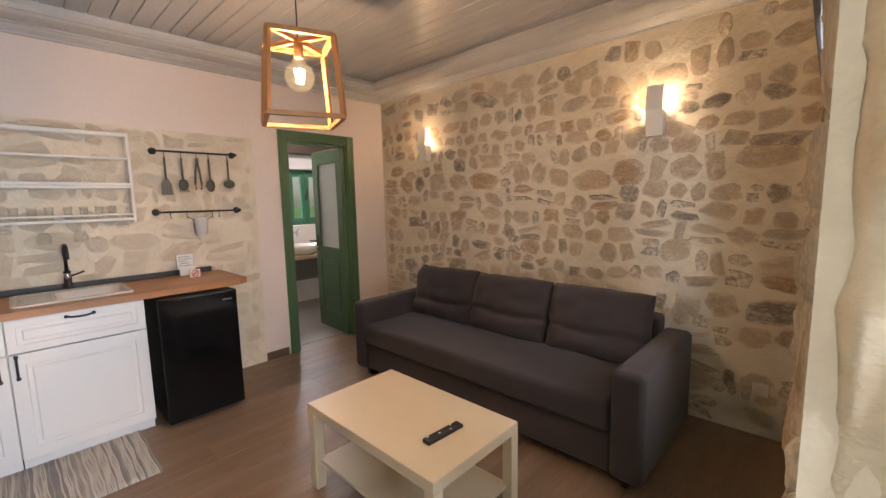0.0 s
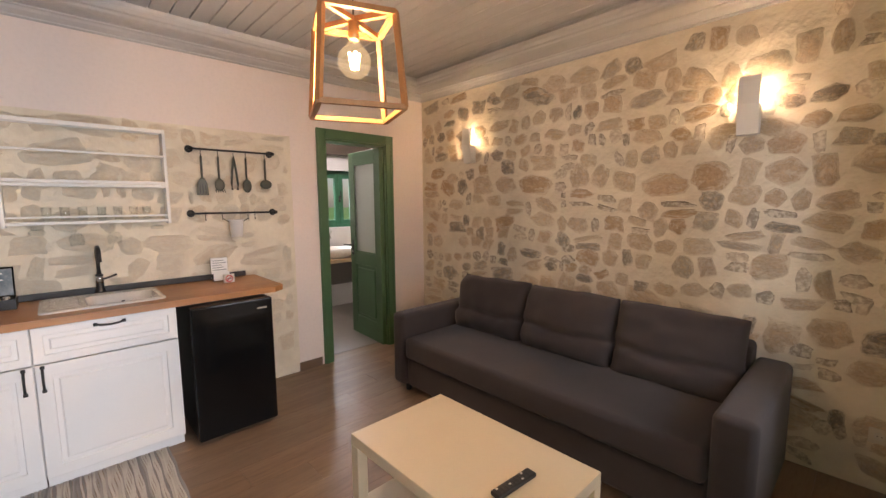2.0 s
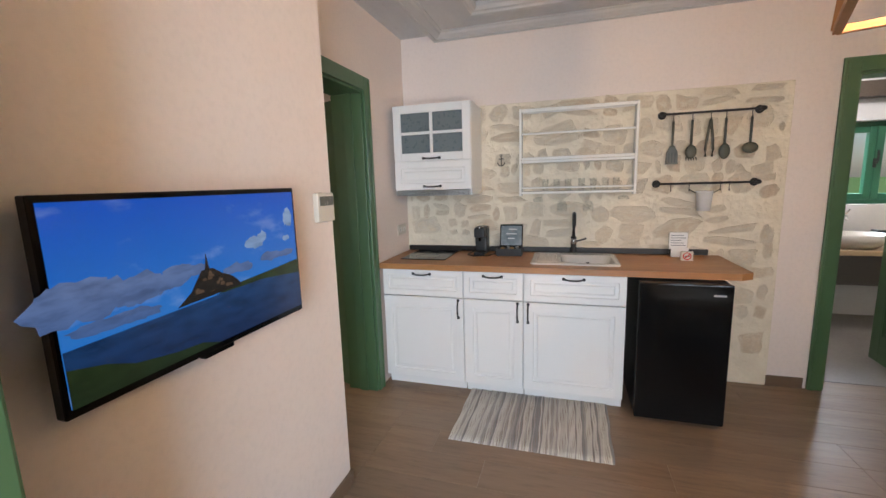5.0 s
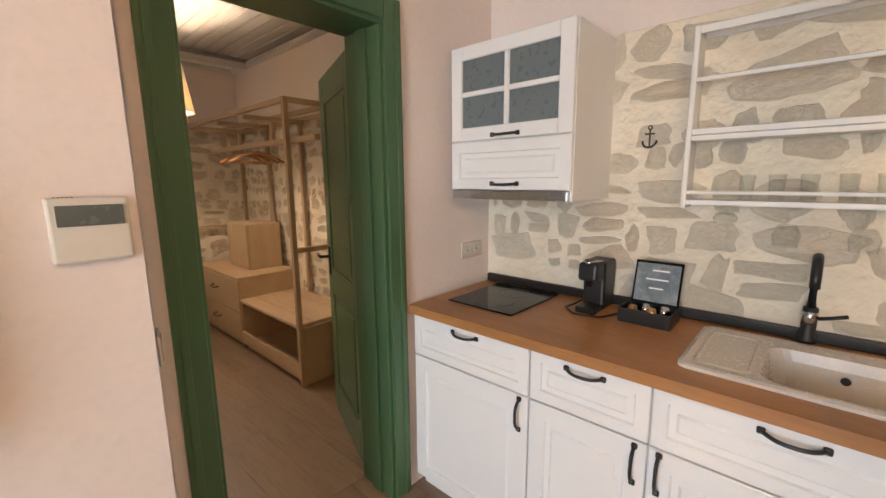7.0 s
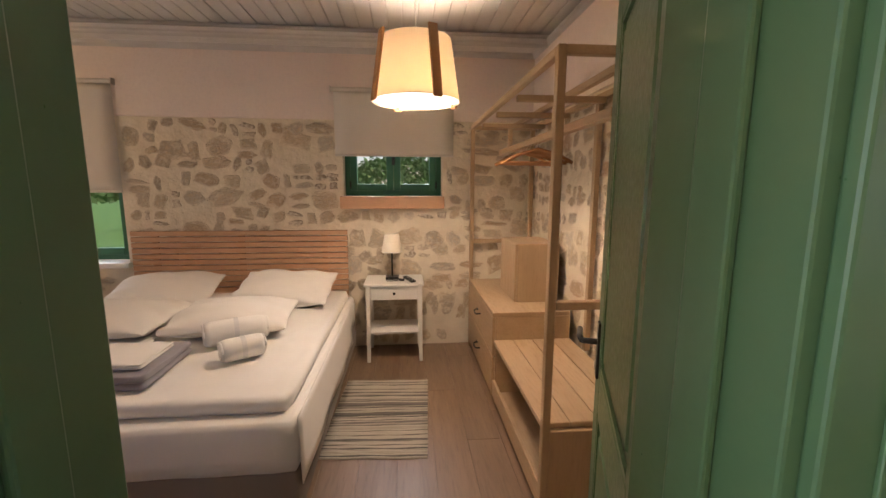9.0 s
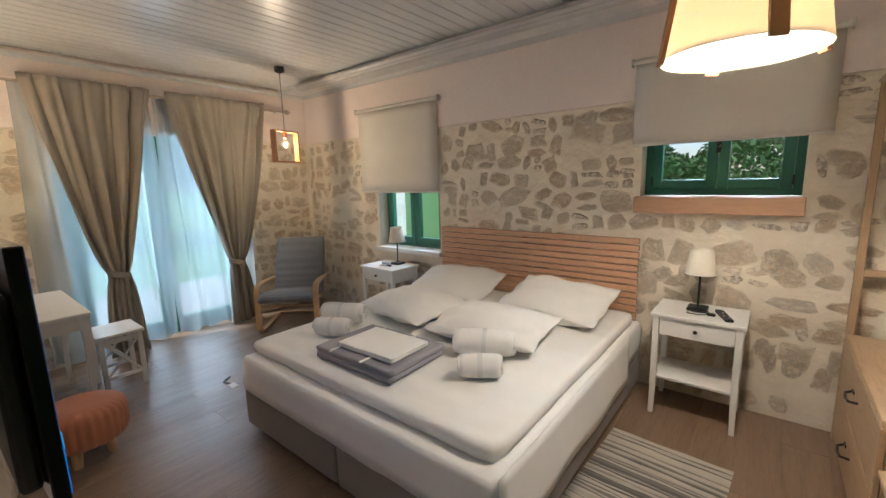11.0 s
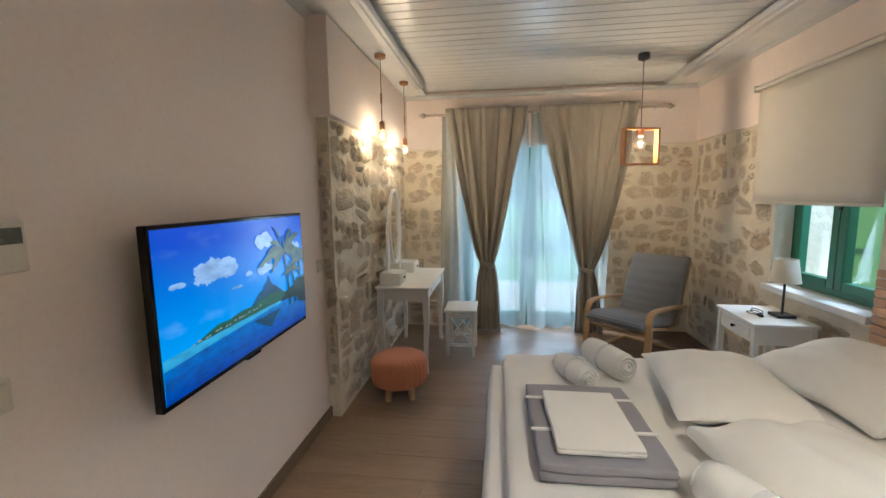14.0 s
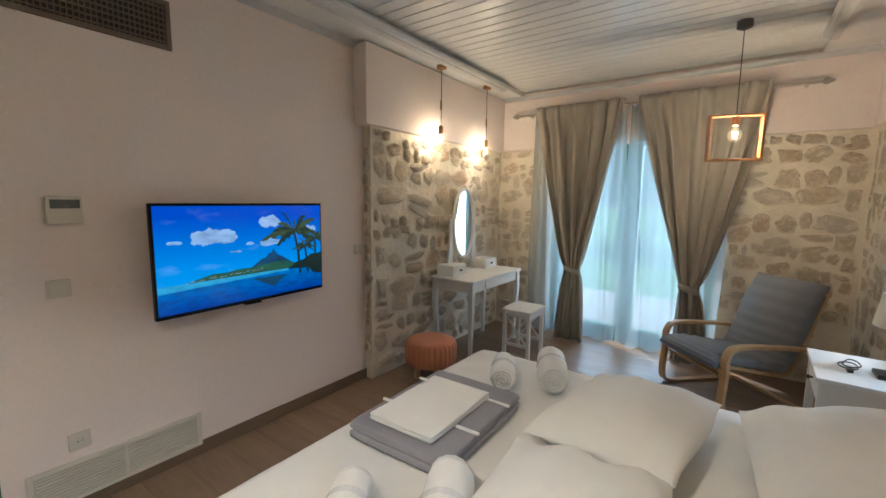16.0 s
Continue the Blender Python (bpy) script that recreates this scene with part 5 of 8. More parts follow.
for a in ((0.275, 0.297, 0.30, 0.575), (0.06, 0.275, 0.427, 0.447), (0.297, 0.51, 0.427, 0.447)):
    part("glazing_bar", box(blank(), -0.019, 0.0, *a, 0.003, 1), WHITE, gdoor)
for y0, y1 in ((0.06, 0.275), (0.297, 0.51)):
    for z0, z1 in ((0.30, 0.427), (0.447, 0.575)):
        part("pane", box(blank(), -0.013, -0.009, y0, y1, z0, z1), FROST_GREY, gdoor, "grey frosted pane")
bow_handle(gdoor, 0, 0.285, 0.262)
flap = shaker_front("flap", wc, 0.002, 0.568, 0.04, 0.24, rail=0.045)
bow_handle(flap, 0, 0.285, 0.065)
part("extractor", box(blank(), D + 0.03, 0.004, 0.01, 0.56, 0.0, 0.037, 0.004), STEEL, wc, "steel extractor front")
for y in (0.17, 0.4):
    part("filter", box(blank(), D + 0.1, -0.06, y - 0.1, y + 0.1, -0.004, 0.0), GREY_PLASTIC, wc)

# plate shelf with glasses
PSX = -2.987
ps = thing("plate_rack", (XW + 0.002, 0.435, 1.335), "white open plate rack on the stone splashback", "shelf")
PD = PSX - XW
part("side", box(blank(), 0, PD, 0, 0.018, 0, 0.615, 0.003, 1), WHITE_WOOD, ps)
part("side", box(blank(), 0, PD, 0.772, 0.79, 0, 0.615, 0.003, 1), WHITE_WOOD, ps)
part("shelf", box(blank(), 0, PD, 0.018, 0.772, 0.012, 0.03, 0.002, 1), WHITE_WOOD, ps)
part("shelf", box(blank(), 0, PD, 0.018, 0.772, 0.235, 0.253, 0.002, 1), WHITE_WOOD, ps)
part("top_rail", box(blank(), PD - 0.018, PD, 0.018, 0.772, 0.587, 0.612, 0.002, 1), WHITE_WOOD, ps)
part("back_rail", box(blank(), 0, 0.016, 0.018, 0.772, 0.59, 0.612, 0.002, 1), WHITE_WOOD, ps)
part("retaining_bar", box(blank(), PD - 0.012, PD, 0.018, 0.772, 0.432, 0.446, 0.002, 1), WHITE_WOOD, ps)
part("retaining_bar", box(blank(), PD - 0.012, PD, 0.018, 0.772, 0.255, 0.275, 0.002, 1), WHITE_WOOD, ps)
part("retaining_bar", box(blank(), PD - 0.012, PD, 0.018, 0.772, 0.05, 0.062, 0.002, 1), WHITE_WOOD, ps)


def tumbler(y, x=-3.04, r=0.024, h=0.085):
    g = tagged(part("drinking_glass", lathe(blank(), [(r * 0.8, 0), (r, h), (r - 0.002, h), (r * 0.8 - 0.002, 0.006), (0.002, 0.006)], 16, (0, 0, 0)), GLASS, smooth=True), "clear drinking glass standing in the plate rack", "glass", "glasses in the rack")
    g.location = (x, y, 1.366)


for y in (0.62, 0.70, 0.78, 0.87, 0.95, 1.03, 1.10):
    tumbler(y)


def wine_glass(y, tall):
    """Hangs foot up from the bottom of the rack."""
    g = tagged(part("wine_glass", lathe(blank(), [(0.032, -0.004), (0.03, -0.008), (0.005, -0.014), (0.004, -0.014 - tall * 0.3), (0.024, -tall * 0.45), (0.038, -tall * 0.7), (0.032, -tall), (0.030, -tall), (0.036, -tall * 0.7), (0.021, -tall * 0.47)], 18), GLASS, smooth=True), "clear stemmed glass hanging under the plate rack", "glass", "hanging glasses")
    g.location = (-3.035, y, 1.347)


for y, tall in ((0.57, 0.06), (0.74, 0.13), (0.92, 0.13), (1.15, 0.05)):
    wine_glass(y, tall)

hook = thing("anchor_hook", pose(XW + 0.016, 0.292, 1.59) @ Matrix.Scale(0.8, 4), "small black anchor-shaped wall hook", "hook")
part("shank", rod(blank(), (0.006, 0, -0.03), (0.006, 0, 0.05), 0.004), BLACK, hook)
part("flukes", tube(blank(), [(0.006 + 0.02 * math.sin(a) * 0.5, 0.032 * math.cos(a), -0.005 - 0.032 * math.sin(a)) for a in [math.pi * i / 10 for i in range(11)]], 0.005), BLACK, hook, smooth=True)
part("stock", rod(blank(), (0.006, -0.022, 0.028), (0.006, 0.022, 0.028), 0.004), BLACK, hook)
part("eye", tube(blank(), [(0.006, 0.009 * math.cos(a), 0.058 + 0.009 * math.sin(a)) for a in [2 * math.pi * i / 10 for i in range(11)]], 0.003), BLACK, hook)


# rails with utensils
def hanging_rail(y0, y1, z, label):
    r = thing("hanging_rail", (XW + 0.012, y0, z), label, "rail", "black kitchen rails")
    w = y1 - y0
    part("bar", rod(blank(), (0.055, -0.01, 0), (0.055, w + 0.01, 0), 0.007), BLACK, r)
    for y in (0.0, w):
        b = part("bracket", lathe(blank(), [(0.026, 0), (0.026, 0.006), (0.012, 0.012), (0.009, 0.05), (0.014, 0.055), (0.014, 0.065), (0.006, 0.07)], 14), BLACK, r, at=pose(0, y, 0, 0, 90))
        part("finial", lathe(blank(), [(0.006, 0), (0.015, 0.006), (0.012, 0.016), (0.004, 0.022)], 12), BLACK, r, at=pose(0.055, y, 0, 90 if y == 0 else -90))
    return r


def s_hook(parent, y, drop=0.05):
    part("hook", tube(blank(), [(0.055, y, 0.008), (0.064, y, 0.0), (0.058, y, -0.012), (0.055, y, -0.03), (0.055, y, -drop + 0.006), (0.063, y, -drop), (0.07, y, -drop + 0.012)], 0.0025, 6), BLACK, parent)


hr1 = hanging_rail(1.375, 1.93, 1.848, "black iron rail with hanging kitchen utensils")
hr2 = hanging_rail(1.36, 1.935, 1.395, "black iron rail with hooks and a white pot")
UTENSIL = surface("grey_green_nylon", (0.075, 0.078, 0.058), (0.06, 0.063, 0.046), 0.45)
for y in (0.06, 0.17, 0.275, 0.36, 0.50):
    s_hook(hr1, y)
for y in (0.08, 0.19, 0.37, 0.42):
    s_hook(hr2, y)


def oval(a, b, c, p):
    bm = blank()
    bmesh.ops.create_uvsphere(bm, u_segments=16, v_segments=10, radius=1.0, matrix=Matrix.LocRotScale(p, None, (a, b, c)))
    return bm


def utensil(kind, y):
    u = thing("kitchen_utensil", (XW + 0.07, 1.375 + y, 1.80), f"grey-green {kind} hanging from the black rail", "utensil", "hanging utensils")
    if kind == "tongs":
        for s in (-1, 1):
            part("arm", tube(blank(), [(0, 0, 0), (0, s * 0.014, -0.10), (0, s * 0.022, -0.19), (0, s * 0.018, -0.235)], 0.008, 8), UTENSIL, u, smooth=True)
        return
    bm = blank()
    v = [(0, 0, 0.0), (0, 0, -0.06), (0, 0, -0.13), (0, 0, -0.165)]
    tube(bm, v, 0.0075, 8)
    part("grip", bm, UTENSIL, u, smooth=True)
    if kind == "spatula":
        bm = blank()
        pts = [(-0.013, -0.155), (0.013, -0.155), (0.034, -0.20), (0.038, -0.275), (-0.038, -0.275), (-0.034, -0.20)]
        f = bm.faces.new([bm.verts.new((0.004, a, b)) for a, b in pts])
        r = bmesh.ops.extrude_face_region(bm, geom=[f])
        bmesh.ops.translate(bm, verts=[e for e in r["geom"] if isinstance(e, bmesh.types.BMVert)], vec=(-0.006, 0, 0))
        b = part("blade", bm, UTENSIL, u)
        for k in (-1, 0, 1):
            part("slot", box(blank(), -0.0025, 0.0047, k * 0.018 - 0.003, k * 0.018 + 0.003, -0.265, -0.20), BLACK, b)
    else:
        w = {"ladle": 0.045, "spoon": 0.032, "pasta fork": 0.034}[kind]
        h = {"ladle": 0.035, "spoon": 0.05, "pasta fork": 0.045}[kind]
        part("bowl", oval(0.014, w, h, (0.006, 0, -0.155 - h)), UTENSIL, u, smooth=True)
        if kind == "pasta fork":
            for k in range(5):
                part("tooth", rod(blank(), (0.01, (k - 2) * 0.014, -0.235), (0.026, (k - 2) * 0.015, -0.255), 0.004, 0.003, 6), UTENSIL, u)


for kind, y in (("spatula", 0.06), ("pasta fork", 0.17), ("tongs", 0.275), ("spoon", 0.36), ("ladle", 0.50)):
    utensil(kind, y)
pot = thing("hanging_pot", (XW + 0.075, 1.64, 1.215), "white ribbed pot hanging from the black rail", "pot")
part("pot_body", lathe(blank(), [(0.038, 0), (0.05, 0.12), (0.054, 0.122), (0.054, 0.13), (0.048, 0.13), (0.036, 0.006)], 28), WHITE, pot, smooth=True)
part("wire", tube(blank(), [(0, -0.09, 0.14), (0, -0.054, 0.118), (0, 0.054, 0.118), (0, 0.09, 0.14)], 0.003, 6), BLACK, pot)


# striped rag rugs
def rag_rug(at, w, l, label, tones, stripes):
    """Woven across: strips lie along local x, fringes at both ends."""
    r = thing("rug", at, label, "rug")
    rnd = random.Random(7)
    mats = []
    for i, t in enumerate(tones):
        mats.append(fabric(f"rag_strip_{'abcdef'[i]}", t, tuple(x * 0.8 for x in t), 260))
    y = 0.0
    k = 0
    while y < l:
        d = rnd.uniform(0.006, 0.016) * stripes
        bm = blank()
        n = 10
        top, bot = [], []
        for j in range(n + 1):
            x = w * j / n
            o = 0.003 * math.sin(j * 1.3 + k) + 0.004 * math.sin(y * 9 + j * 0.35)
            top.append([bm.verts.new((x, y + o, 0.001)), bm.verts.new((x, y + o + d * 0.2, 0.0075)), bm.verts.new((x, y + o + d * 0.8, 0.0075)), bm.verts.new((x, y + o + d, 0.001))])
        for a, b in zip(top, top[1:]):
            for q in range(3):
                bm.faces.new((a[q], b[q], b[q + 1], a[q + 1]))
        bm.faces.new(top[0])
        bm.faces.new(top[-1][::-1])
        part("strip", bm, mats[rnd.choices(range(len(tones)), [5, 3, 2, 2][:len(tones)])[0]], r, smooth=True)
        y += d
        k += 1
    return r


rag_rug(pose(-2.575, 0.15, 0.001), 0.62, 0.88, "cream and grey striped rag rug before the sink", [(0.68, 0.64, 0.58), (0.44, 0.41, 0.38), (0.60, 0.56, 0.50), (0.31, 0.29, 0.28)], 1.0)


# ---- bathroom beyond the green door ----
TILE_GREY = surface("grey_bathroom_floor", (0.20, 0.18, 0.165), (0.24, 0.22, 0.20), 0.35, 3, 60, 0.05)
tagged(block("floor_bathroom", (-5.3, XW - 0.14, 1.8, 4.4, -0.004, 0.004), TILE_GREY, None, 0), "grey bathroom floor", "floor", kind="structure")
BATH_WALL = surface("white_bathroom_plaster", (0.70, 0.69, 0.68), (0.66, 0.65, 0.64), 0.7, 2, 50, 0.08)
set_piece("wall_bath_west", pierced("y", -5.3, -4.95, 1.8, 4.4, 0, 2.7, [(3.36, 3.95, 1.12, 1.92)]), BATH_WALL, "white bathroom wall with a small window", "wall")
set_piece("wall_bath_south", box(blank(), -5.3, XW - 0.16, 1.7, 1.8, 0, 2.7), BATH_WALL, "white bathroom side wall", "wall")
set_piece("wall_bath_north", box(blank(), -5.3, XW - 0.16, 4.4, 4.6, 0, 2.7), MORTAR, "stone bathroom end wall", "wall")
set_piece("wall_bath_east", box(blank(), XW - 0.16, XW - 0.06, YN + 0.4, 4.4, 0, 2.7), BATH_WALL, "white bathroom wall", "wall")
set_piece("ceiling_bath", box(blank(), -5.3, XW - 0.16, 1.7, 4.6, 2.45, 2.6), BATH_WALL, "white bathroom ceiling", "ceiling")
beam = tagged(block("beam", (-4.95, -4.80, 1.8, 4.4, 2.12, 2.26), surface("dark_beam", (0.05, 0.035, 0.025), (0.07, 0.05, 0.035), 0.6), None, 0.006), "dark wooden beam over the bathroom window", "beam", kind="structure")
casement("window_5", pose(-5.08, 3.36, 1.12, 0, 0, 90), 0.59, 0.80, "green bathroom casement window")
vt = thing("washstand_top", (-4.95, 2.5, 0.70), "pale wooden washstand top on the bathroom wall", "washstand")
part("slab", box(blank(), 0.002, 0.55, 0, 1.5, 0.0, 0.045, 0.006), LIGHT_OAK, vt)
part("drawer_box", box(blank(), 0.002, 0.50, 0.1, 1.4, -0.28, 0.0, 0.004), surface("dark_cabinet", (0.05, 0.04, 0.035), (0.06, 0.05, 0.04), 0.5), vt)
bs = thing("wash_basin", (-4.62, 3.32, 0.745), "white oval vessel basin on the washstand", "basin")
bm = lathe(blank(), [(0.14, 0), (0.20, 0.06), (0.215, 0.13), (0.205, 0.13), (0.18, 0.06), (0.02, 0.02)], 32)
for v in bm.verts:
    v.co.y *= 1.25
part("bowl", bm, CERAMIC, bs, smooth=True)
wt = thing("wall_tap", (-4.948, 3.32, 1.02), "chrome wall-mounted basin tap", "tap")
part("rose", lathe(blank(), [(0.03, 0), (0.03, 0.01), (0.01, 0.015)], 16), CHROME, wt, at=pose(0, 0, 0, 0, 90))
part("spout", tube(blank(), [(0, 0, 0), (0.15, 0, 0.01), (0.2, 0, 0.0), (0.21, 0, -0.03)], 0.011), CHROME, wt, smooth=True)
part("lever", tube(blank(), [(0.03, 0.07, 0), (0.06, 0.075, 0.02), (0.10, 0.075, 0.06)], 0.008), CHROME, wt, smooth=True)

bl_ = thing("ceiling_lamp", (-4.1, 3.0, 2.40), "round white bathroom ceiling lamp, switched on", "ceiling lamp")
part("base", lathe(blank(), [(0.15, 0.05), (0.15, 0.03), (0.14, 0.03)], 28), WHITE, bl_)
part("diffuser", lathe(blank(), [(0.14, 0.03), (0.13, 0.008), (0.08, 0.0), (0.01, -0.002)], 28), glow("lit_bath_diffuser", (1.0, 0.97, 0.92), 3.0), bl_, "glowing white diffuser", smooth=True).visible_shadow = False

# ---- outdoors: garden beyond the windows ----
GRASS = surface("sunny_lawn", (0.09, 0.20, 0.035), (0.06, 0.15, 0.03), 0.9, 1.5, 25, 0.5, 0.03)
PAVE = surface("pale_terrace_stone", (0.36, 0.36, 0.34), (0.31, 0.31, 0.29), 0.8, 2, 30, 0.2)
set_piece("ground", box(blank(), -150, 150, -150, 150, -0.6, -0.21), GRASS, "green lawn round the house", "ground")
tagged(block("terrace_pavement", (2.86, 5.2, -6, 3.5, -0.25, -0.03), PAVE, None, 0.01), "pale stone terrace before the french window", "pavement", kind="structure")
tagged(block("entrance_pavement", (1.03, 2.84, -0.20, 3.5, -0.25, -0.03), PAVE, None, 0.01), "pale stone paving before the entrance", "pavement", kind="structure")
ROOF = surface("plain_roof_slab", (0.35, 0.2, 0.13), (0.3, 0.17, 0.11), 0.9)
set_piece("roof", box(blank(), -5.6, 3.2, -4.6, 4.9, 2.92, 3.1), ROOF, "flat roof slab over the house", "roof")


def bush(at, r, h, seed):
    """A shrub: short limbs and a loose crown of small leaves."""
    b = thing("shrub", at, "leafy green shrub in the garden", "shrub", "garden shrubs")
    rnd = random.Random(seed)
    limb = blank()
    for k in range(7):
        a = rnd.uniform(0, 6.28)
        rod(limb, (0, 0, 0), (0.6 * r * math.cos(a), 0.6 * r * math.sin(a), h * rnd.uniform(0.5, 0.9)), 0.035, 0.008, 6)
    part("limbs", limb, BARK, b)
    vs, fs = [], []
    for k in range(4200):
        a, e, q = rnd.uniform(0, 6.28), rnd.uniform(-0.3, 1), rnd.uniform(0.55, 1) ** 0.5
        lump = 1 + 0.35 * noise.noise(Vector((math.cos(a) * 2 + seed, math.sin(a) * 2, e * 3)))
        c = Vector((r * q * lump * math.cos(a) * math.sqrt(max(0, 1 - e * e)), r * q * lump * math.sin(a) * math.sqrt(max(0, 1 - e * e)), h * 0.5 + h * 0.5 * q * lump * e))
        u = Vector((rnd.gauss(0, 1), rnd.gauss(0, 1), rnd.gauss(0, 1))).normalized() * rnd.uniform(0.08, 0.19)
        w = u.orthogonal().normalized() * u.length * 0.45
        i = len(vs)
        vs += [c - u, c + w, c + u, c - w]
        fs.append((i, i + 1, i + 2, i + 3))
    me = bpy.data.meshes.new("crown")
    me.from_pydata([tuple(v) for v in vs], [], fs)
    me.materials.append(LEAF)
    cr = new("crown", me)
    cr.parent = b


BARK = surface("bark", (0.10, 0.07, 0.05), (0.07, 0.05, 0.035), 0.9)
LEAF = surface("leaf_green", (0.10, 0.19, 0.05), (0.07, 0.14, 0.035), 0.6, 2, 20, 0)
for x, y, r, h, s in ((13.0, -0.5, 2.2, 4.2, 1), (14.0, -4.4, 2.4, 4.8, 2), (13.0, -8.6, 2.3, 4.2, 3), (14.5, 3.2, 2.5, 5.0, 4), (2.5, -17.0, 2.6, 2.9, 5), (-2.0, -18.5, 2.8, 3.0, 6), (-6.4, -17.0, 2.6, 2.8, 7), (7.0, -17.3, 2.7, 3.1, 8)):
    bush((x, y, -0.22), r, h, s)


# ---- bedroom ----
LINEN = fabric("white_bed_linen", (0.80, 0.78, 0.74), (0.76, 0.74, 0.70), 500, 0.9, 0.12)
TOWEL = fabric("white_terry_towel", (0.80, 0.79, 0.76), (0.74, 0.73, 0.70), 260, 1.0, 0.8)
TAUPE = fabric("taupe_bed_upholstery", (0.235, 0.195, 0.165), (0.21, 0.175, 0.148), 420)
GREY_CLOTH = fabric("grey_blanket", (0.29, 0.275, 0.305), (0.25, 0.24, 0.265), 320)
BX0, BX1, BY0, BY1 = -1.59, 0.225, -3.80, -1.80

for x0, x1 in ((BX0, -0.685), (-0.68, BX1)):
    b = thing("bed_base", (x0, BY0, 0), "taupe upholstered box bed base", "bed base", "the pair of bed bases")
    w = x1 - x0
    part("box", box(blank(), 0.004, w - 0.004, 0.0, BY1 - BY0, 0.045, 0.275, 0.018, 3), TAUPE, b, smooth=True)
    for x in (0.08, w - 0.08):
        for y in (0.1, BY1 - BY0 - 0.08):
            part("foot", box(blank(), x - 0.03, x + 0.03, y - 0.03, y + 0.03, 0, 0.046, 0.003), PINE, b)


def soft_slab(bm, x0, x1, y0, y1, z0, z1, nx=36, ny=40, amp=0.006, seed=0, rim=0.05):
    """A mattress-like slab with rounded rim and slight waves."""
    def h(i, j):
        x, y = x0 + (x1 - x0) * i / nx, y0 + (y1 - y0) * j / ny
        return Vector((x, y, z1 + amp * noise.noise(Vector((x * 3 + seed, y * 3, 0))) + amp * 0.6 * noise.noise(Vector((x * 9, y * 9 + seed, 2)))))
    top = [[bm.verts.new(h(i, j)) for j in range(ny + 1)] for i in range(nx + 1)]
    for i in range(nx):
        for j in range(ny):
            bm.faces.new((top[i][j], top[i + 1][j], top[i + 1][j + 1], top[i][j + 1]))
    loop = [top[i][0] for i in range(nx + 1)] + [top[nx][j] for j in range(1, ny + 1)] + [top[i][ny] for i in range(nx - 1, -1, -1)] + [top[0][j] for j in range(ny - 1, 0, -1)]
    prev = loop
    hgt = z1 - z0
    for o, q in ((0.4, 0.03), (0.8, 0.12), (1.0, 0.35), (1.0, 0.7), (0.9, 1.0)):
        ring = []
        for v in loop:
            dx = (1 if v.co.x > x1 - 1e-6 else -1 if v.co.x < x0 + 1e-6 else 0)
            dy = (1 if v.co.y > y1 - 1e-6 else -1 if v.co.y < y0 + 1e-6 else 0)
            k = rim * o * (0.7 if dx and dy else 1) + 0.006 * noise.noise(Vector((v.co.x * 7, v.co.y * 7, q * 4 + seed)))
            ring.append(bm.verts.new((v.co.x + dx * k, v.co.y + dy * k, z1 - hgt * q)))
        n = len(loop)
        for a in range(n):
            bm.faces.new((prev[a], prev[(a + 1) % n], ring[(a + 1) % n], ring[a]))
        prev = ring
    bm.faces.new(prev)
    return bm


mat_ = thing("mattress", (0, 0, 0), "thick mattress in a white fitted sheet", "mattress")
part("sheeted_mattress", soft_slab(blank(), BX0 + 0.03, BX1 - 0.03, BY0 + 0.02, BY1 - 0.02, 0.275, 0.49, 24, 26, 0.004, 1, 0.03), LINEN, mat_, smooth=True)
du = thing("duvet", (0, 0, 0), "smooth white duvet spread over the bed", "duvet")
part("cover", soft_slab(blank(), BX0 + 0.10, BX1 - 0.04, BY0 + 0.10, BY1 - 0.13, 0.495, 0.56, 46, 50, 0.012, 4, 0.055), LINEN, du, smooth=True)
# sheet hanging down the foot corner
bm = blank()
rows = []
for k in range(7):
    z = 0.50 - 0.30 * k / 6
    rows.append([bm.verts.new((BX0 - 0.004 - 0.014 * k / 6 + 0.005 * math.sin(j * 0.6 + k * 0.3) * k / 6, BY1 - 0.02 - 1.6 * j / 24, z)) for j in range(25)])
for p, q in zip(rows, rows[1:]):
    for j in range(24):
        bm.faces.new((p[j], p[j + 1], q[j + 1], q[j]))
part("hanging_sheet", bm, LINEN, mat_, "loose edge of the white sheet", smooth=True).modifiers.new("thickness", "SOLIDIFY").thickness = 0.004


def pillow(x, y, z, rx, rz, seed, w=0.72, d=0.50, h=0.21):
    p = thing("pillow", pose(x, y, z, rx, 0, rz), "plump white pillow on the bed", "pillow", "pillows on the bed")
    m = padded(blank(), w, d, h, Matrix(), 18, 2.7, 0.6, 0.022, seed)
    for v in m.verts:
        k = (abs(v.co.x) / (w / 2)) ** 2 * (abs(v.co.y) / (d / 2)) ** 2
        v.co.x *= 1 + 0.02 * k
        v.co.y *= 1 + 0.03 * k
    o = part("pillowcase", m, LINEN, p, smooth=True)
    o.modifiers.new("round", "SUBSURF").levels = 1


pillow(-0.21, -3.42, 0.668, -14, 4, 3.0, 0.70, 0.50, 0.19)
pillow(-1.10, -3.42, 0.668, -14, -3, 7.7, 0.72, 0.50, 0.19)
pillow(-0.28, -2.81, 0.648, -3, -8, 12.1, 0.66, 0.47, 0.19)
pillow(-0.97, -2.79, 0.648, -4, 5, 17.9, 0.68, 0.47, 0.19)


# folded grey blanket with a folded sheet on it
def folded(name, at, w, d, layers, t, mat, label, cat):
    f = thing(name, at, label, cat)
    for k in range(layers):
        bm = soft_slab(blank(), -w / 2, w / 2, -d / 2, d / 2, k * t, (k + 1) * t - 0.001, 16, 12, 0.003, k * 2.2, t * 0.5)
        part("fold", bm, mat, f, smooth=True)
    return f


